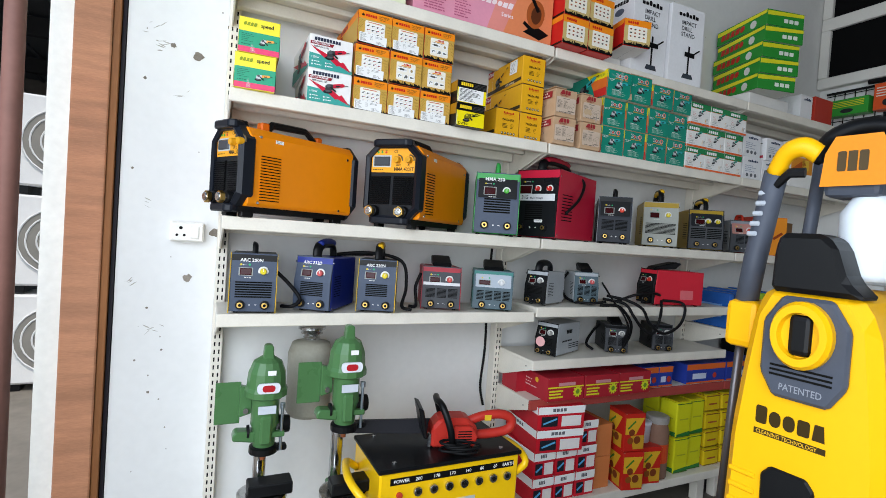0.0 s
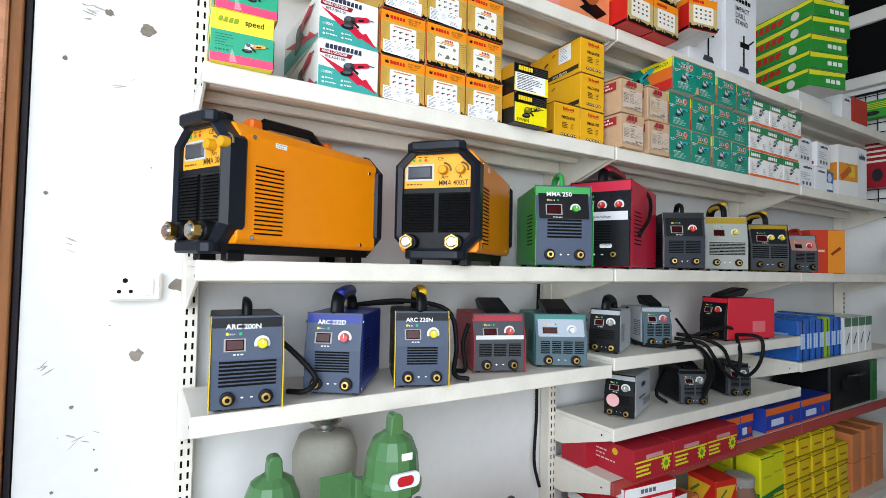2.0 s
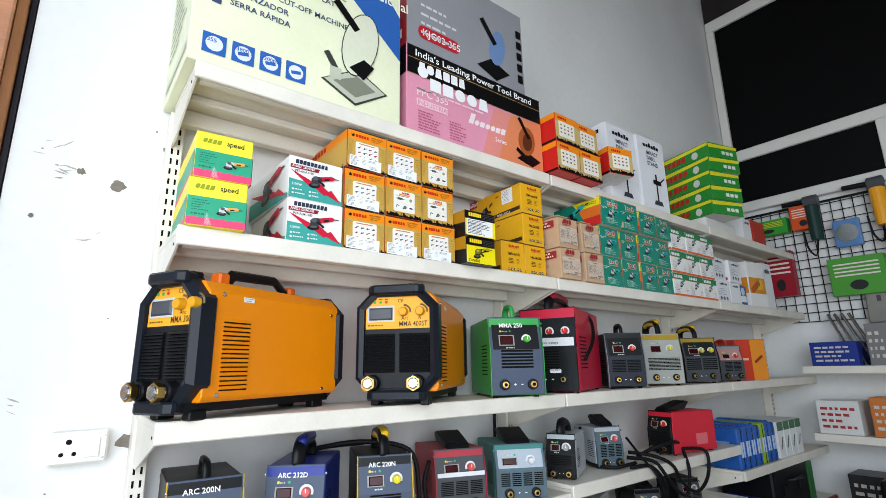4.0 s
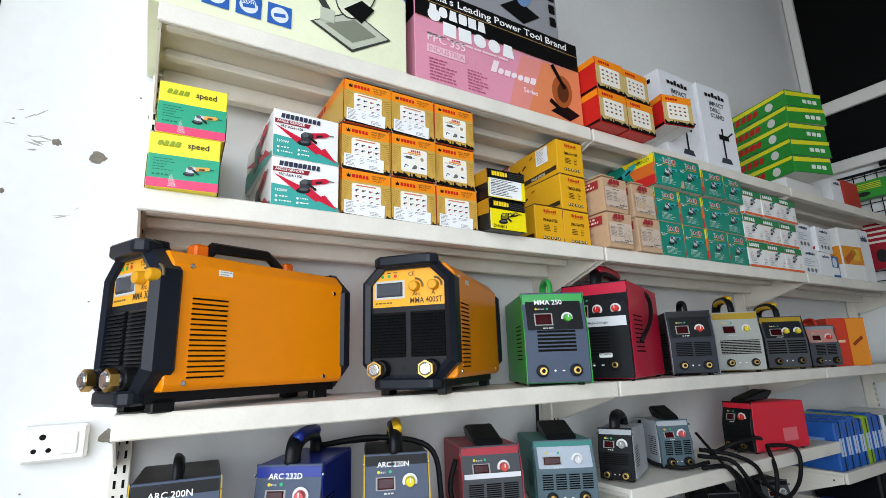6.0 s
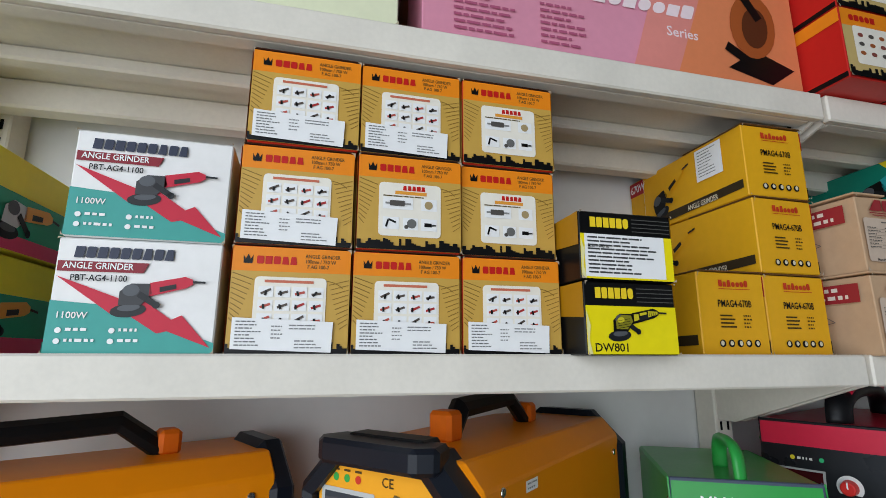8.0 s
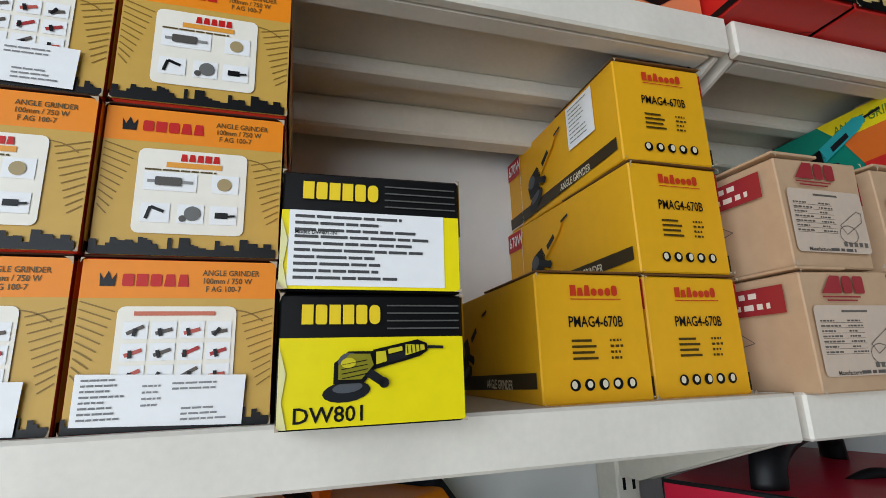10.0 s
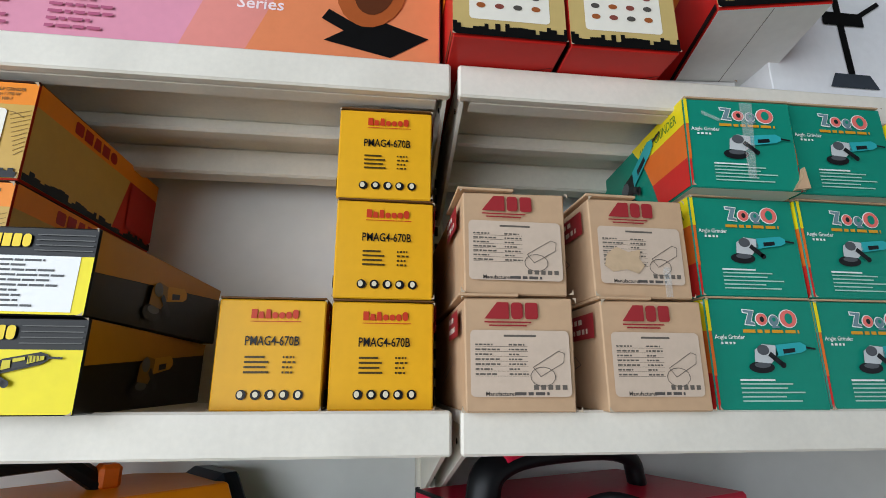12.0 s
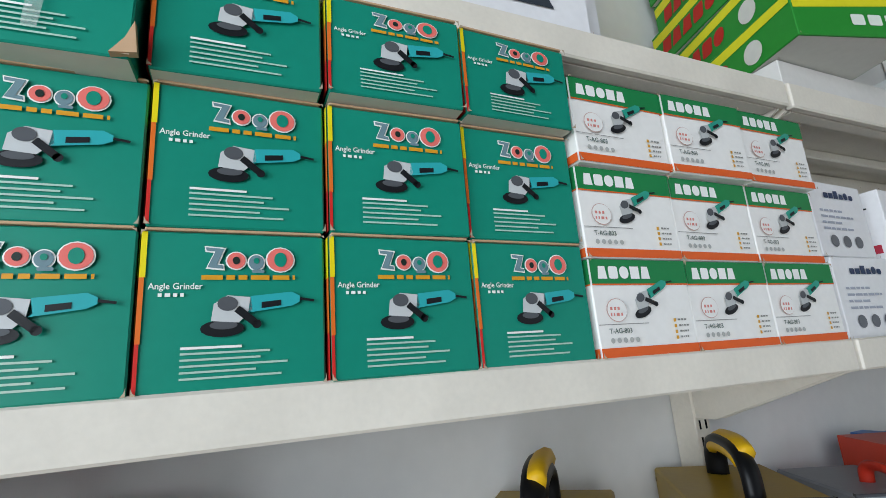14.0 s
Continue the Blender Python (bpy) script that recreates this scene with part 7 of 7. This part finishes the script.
part("gun_cradle", prism([(0.07, 1.035), (0.22, 1.035), (0.19, 1.06), (0.17, 1.11), (0.15, 1.125), (0.08, 1.125), (0.072, 1.1)], -0.01, 0.06, bevel=0.008), BLACK, pw)
bt = part("detergent_bottle", lathe([(0.04, 1.06), (0.046, 1.07), (0.046, 1.16), (0.03, 1.185), (0.02, 1.19)], 20, m=Matrix.Translation((0.175, 0.1, 0))), mat("milky_plastic", "dfe6ec", 0.3, vary=0.05), pw, "milky white detergent bottle", smooth=True)
part("bottle_cap", box(0.11, 0.2, 0.06, 0.13, 1.185, 1.215, 0.01, seg=2), GUN, bt)
for x in (0.055, 0.235):
    part("handle_bar", cyl((x, 0.12, 1.0), (x + (0.02 if x < 0.1 else -0.01), 0.13, 1.27), 0.012, n=12), GUN, pw, smooth=True)
part("top_handle", tube(spline([(0.07, 0.13, 1.25), (0.09, 0.12, 1.285), (0.15, 0.12, 1.30), (0.21, 0.12, 1.285), (0.228, 0.13, 1.25)], 5), 0.015, 10), BLACK, pw, smooth=True)
tagp = part("swing_tag", prism([(0.11, 1.2), (0.215, 1.2), (0.215, 1.25), (0.2, 1.275), (0.13, 1.275), (0.115, 1.25)], 0.05, 0.052), mat("orange_tag", "e58a1a", 0.45), pw, "orange cardboard tag")
Face(tagp, (0, 0.05, 0), (1, 0, 0), (0, 0, 1)).draw("tag_mark", mark(0.135, 1.222, 0.05, 0.03, 3, ink("4a3a20")), "dark maker's mark")
lance = part("spray_gun", tube([(-0.012, 0.06, 0.99), (0.0, 0.06, 1.08), (0.018, 0.06, 1.18), (0.032, 0.05, 1.225)], 0.021, 12, flat=1.2), GUN, pw, "grey spray gun clipped at the side", smooth=True)
part("trigger_grip", tube(spline([(0.03, 0.05, 1.225), (0.055, 0.04, 1.255), (0.085, 0.04, 1.262), (0.105, 0.05, 1.25)], 5), 0.016, 10), WY, lance, "yellow pistol grip", smooth=True)
part("trigger", tube([(0.04, 0.04, 1.205), (0.065, 0.035, 1.222), (0.09, 0.04, 1.222)], 0.008, 8), BLACK, lance)
for i in range(5):
    part("grip_rib", box(-0.008 + i * 0.004, 0.012 + i * 0.004, 0.035, 0.04, 1.12 + i * 0.017, 1.128 + i * 0.017, 0.002), ink("aab0b8"), lance)
part("lance_tube", cyl((-0.03, 0.06, 0.62), (-0.012, 0.06, 0.99), 0.0085, n=12), mat("steel_lance", "6a6668", 0.35, 0.7), pw, smooth=True)
part("lance_collar", cyl((-0.014, 0.06, 0.985), (-0.012, 0.06, 1.01), 0.014, n=14), CHROME, pw)
part("nozzle", cyl((-0.034, 0.06, 0.5), (-0.03, 0.06, 0.63), 0.018, 0.014, 14), GUN, pw)
for x in (-0.02, 0.25):
    part("wheel", cyl((x, 0.22, 0.09), (x + 0.04, 0.22, 0.09), 0.09, n=24, bevel=0.008), RUBBER, pw)

# ---- end wall: glazed partition, wire grid, hanging goods ----
win = thing("window_1", box(BACK_X - 0.05, BACK_X - 0.002, -2.4, 1.685, 2.15, 2.21, 0.004), ALU, Matrix(), "white aluminium window frame with dark glass", "window", kind="structure")
for z0, z1 in ((2.485, 2.555), (3.46, 3.54)):
    part("rail", box(BACK_X - 0.05, BACK_X - 0.002, -2.4, 1.685, z0, z1, 0.004), ALU, win)
for y in (1.635, 0.88, -0.2, -1.3):
    part("mullion", box(BACK_X - 0.052, BACK_X - 0.003, y, y + 0.05, 2.211, 2.484, 0.004), ALU, win)
for y in (1.635, -0.4):
    part("mullion", box(BACK_X - 0.052, BACK_X - 0.003, y, y + 0.05, 2.556, 3.459, 0.004), ALU, win)
part("pane", box(BACK_X - 0.03, BACK_X - 0.02, -2.4, 1.64, 2.2, 3.47), GLASSDARK, win, "dark tinted glass pane")
part("head_board", box(BACK_X - 0.04, BACK_X - 0.004, -2.4, 1.685, 3.541, CEIL), mat("dark_board", "2a2624", 0.7, vary=0.2), win, "dark board above the window")
grid = thing("wire_grid", box(BACK_X - 0.022, BACK_X - 0.012, 0.2, 1.64, 2.11, 2.122), BLACK, Matrix(), "black wire grid display panel on the end wall", "wire grid")
for i in range(29):
    part("wire", cyl((BACK_X - 0.015, 0.2 + i * 0.05, 1.45), (BACK_X - 0.015, 0.2 + i * 0.05, 2.115), 0.0025, n=5), BLACK, grid)
for i in range(14):
    part("wire", cyl((BACK_X - 0.019, 0.2, 1.45 + i * 0.05), (BACK_X - 0.019, 1.64, 1.45 + i * 0.05), 0.0025, n=5), BLACK, grid)


def hung_drill(y, z, col):
    g = new("angle_grinder")
    g.matrix_basis = pose(BACK_X - 0.08, y, z, 0, 0, 90)
    tagged(g, "angle grinder hung on the wire grid", "power tool", "hung power tools")
    part("body", cyl((0, 0, -0.14), (0, 0, 0.06), 0.03, 0.035, 14, bevel=0.005), col, g, smooth=False)
    part("gear_head", cyl((-0.035, 0, 0.085), (0.035, 0, 0.085), 0.035, n=14, bevel=0.006), mat("dark_grey_panel", ""), g)
    part("side_handle", cyl((0.03, 0, 0.09), (0.14, 0, 0.095), 0.014, n=12), BLACK, g)
    part("cord", tube(spline([(0, 0, -0.14), (0.02, -0.01, -0.22), (0.05, 0, -0.18), (0.06, 0, -0.08)], 5), 0.005, 6), RUBBER, g)
    return g


hung_drill(1.27, 2.03, mat("dark_green_tool", "1f3a34", 0.4))
hung_drill(0.98, 2.05, mat("amber_panel", ""))
for (y, z, w_, h_, c1, lab) in ((1.60, 1.965, 0.2, 0.09, "3a9a3a", "green and yellow flat carton on top of the grid goods"), (1.38, 1.965, 0.12, 0.14, "d8562a", "orange carton on the end wall"), (1.55, 1.60, 0.14, 0.26, "9c2230", "dark red hanging pack with white stripes"), (1.25, 1.57, 0.24, 0.2, "4f9a3a", "green hanging pack on the end wall"), (0.98, 1.72, 0.16, 0.22, "d8402e", "red and yellow hanging pack")):
    ob = carton("hanging_pack", w_, 0.06, h_, ink(c1), lab, "pack", "packs on the end wall", m=pose(BACK_X - 0.09, y, z, 0, 0, -90))
    front(ob).draw("small_print", [(rect(w_ * 0.1, h_ * (0.5 + 0.1 * k), w_ * 0.9, h_ * (0.54 + 0.1 * k)), ink("e2dcd0" if c1 != "3a9a3a" else "d8d22a"), 1) for k in range(4)] + [(oval(w_ * 0.5, h_ * 0.25, w_ * 0.16, h_ * 0.13), ink("e0c02a" if c1 == "d8402e" else "2a2a2c"), 1)])
bl = thing("blister_pack", box(0, 0.12, 0, 0.03, 0, 0.15, 0.008, seg=2), mat("pale_blue_blister", "5f86b8", 0.2, vary=0.2, bump=0.3), pose(BACK_X - 0.07, 1.2, 1.83, 0, 0, -90), "clear and blue blister pack with a saw blade", "pack")
part("saw_blade", cyl((0.06, -0.003, 0.075), (0.06, 0.0, 0.075), 0.05, n=24), CHROME, bl)
bag = thing("carrier_bag", prism([(0, 0), (0.3, 0.01), (0.29, 0.3), (0.2, 0.33), (0.08, 0.33), (0.01, 0.3)], 0, 0.03, bevel=0.006), mat("grey_bag", "8a8880", 0.6, vary=0.2, bump=0.4), pose(BACK_X - 0.06, 1.13, 1.42, 0, 0, -90), "grey woven carrier bag hanging on the end wall", "bag")
front(bag).draw("small_print", lines(0.05, 0.2, 0.2, 2, 0.06, 0.03, ink("4a4a48"), 1, 3))


def end_shelf(z, y0, y1):
    root = new("shelf")
    root.location = (BACK_X, y0, z)
    tagged(root, "cream steel shelf on the end wall", "shelf", "end wall shelves")
    part("deck", box(-0.24, -0.002, 0, y1 - y0, -0.012, 0), CREAM, root)
    part("lip", box(-0.252, -0.241, -0.002, y1 - y0 + 0.002, -0.036, 0.001, 0.002), CREAM, root)
    part("bracket", prism([(-0.24, -0.013), (-0.002, -0.013), (-0.002, -0.1), (-0.24, -0.03)], 0.001, 0.005), CREAM, root)
    return root


for z in (1.21, 0.88, 0.5):
    end_shelf(z, 0.95, 1.40)
for k, (y, z, w_, h_, c1) in enumerate(((1.16, 1.21, 0.2, 0.12, "26398a"), (1.02, 1.21, 0.1, 0.2, "7a7a78"), (1.2, 0.88, 0.18, 0.16, "d8d8d4"), (1.0, 0.88, 0.16, 0.18, "c8763a"), (1.1, 0.5, 0.2, 0.2, "2a2a2c"))):
    ob = carton("tool_carton", w_, 0.18, h_, ink(c1), "assorted tool carton on the end wall shelf", "box", "end wall cartons", m=pose(BACK_X - 0.23, y + w_, z + 0.001, 0, 0, -90))
    front(ob).draw("small_print", lines(w_ * 0.1, h_ * 0.8, w_ * 0.8, 4, h_ * 0.18, h_ * 0.08, ink("c9c4bc" if k != 2 else "a83a3a"), 1, k))
# chrome bars leaning among the goods
for k in range(4):
    thing("steel_bar", cyl((BACK_X - 0.2 + 0.02 * k, 1.18 - 0.03 * k, 1.214), (BACK_X - 0.05, 1.30 - 0.03 * k, 1.48), 0.008, n=10), CHROME, Matrix(), "polished steel bar leaning on the end wall", "bar", "leaning bars")
# black cases added low in the corner, standing in for its deep shadow
for k, (x, y, w_, h_) in enumerate(((2.80, 0.75, 0.4, 0.42), (2.79, 0.3, 0.42, 0.55), (2.82, 0.76, 0.36, 0.3))):
    z = 0.42 if k == 2 else 0
    cr = thing("tool_case", box(0, w_, 0, 0.38, 0, h_, 0.015, seg=2), BLACK, pose(x, y, z), "large black case added to fill the shadowed corner", "tool case", "cases on the floor")
    part("rim", box(-0.004, w_ + 0.004, -0.004, 0.384, h_ * 0.7, h_ * 0.74, 0.002), BLACK, cr)
# white plastic chair
CH = mat("ivory_plastic", "cfc6b0", 0.45, vary=0.08)
ch = new("plastic_chair")
ch.matrix_basis = pose(2.62, 0.72, 0, 0, 0, 200)
tagged(ch, "ivory moulded plastic armchair on the floor", "chair")
part("seat", box(-0.22, 0.22, -0.2, 0.22, 0.4, 0.43, 0.012, seg=2), CH, ch)
for x in (-0.2, 0.2):
    for y in (-0.17, 0.19):
        part("leg", cyl((x * 1.15, y * 1.15, 0), (x, y, 0.41), 0.02, 0.026, 10), CH, ch)
    part("armrest", tube(spline([(x * 1.12, -0.2, 0.42), (x * 1.2, -0.2, 0.58), (x * 1.22, -0.12, 0.64), (x * 1.2, 0.1, 0.65), (x * 1.05, 0.22, 0.68)], 5), 0.024, 8, flat=0.6), CH, ch, smooth=True)
for k in range(5):
    part("back_slat", box(-0.17 + k * 0.075, -0.13 + k * 0.075, 0.21, 0.225, 0.43, 0.82, 0.006), CH, ch)
part("back_rail", tube(spline([(-0.22, 0.21, 0.43), (-0.22, 0.23, 0.72), (-0.15, 0.24, 0.83), (0, 0.245, 0.86), (0.15, 0.24, 0.83), (0.22, 0.23, 0.72), (0.22, 0.21, 0.43)], 5), 0.022, 8), CH, ch, smooth=True)
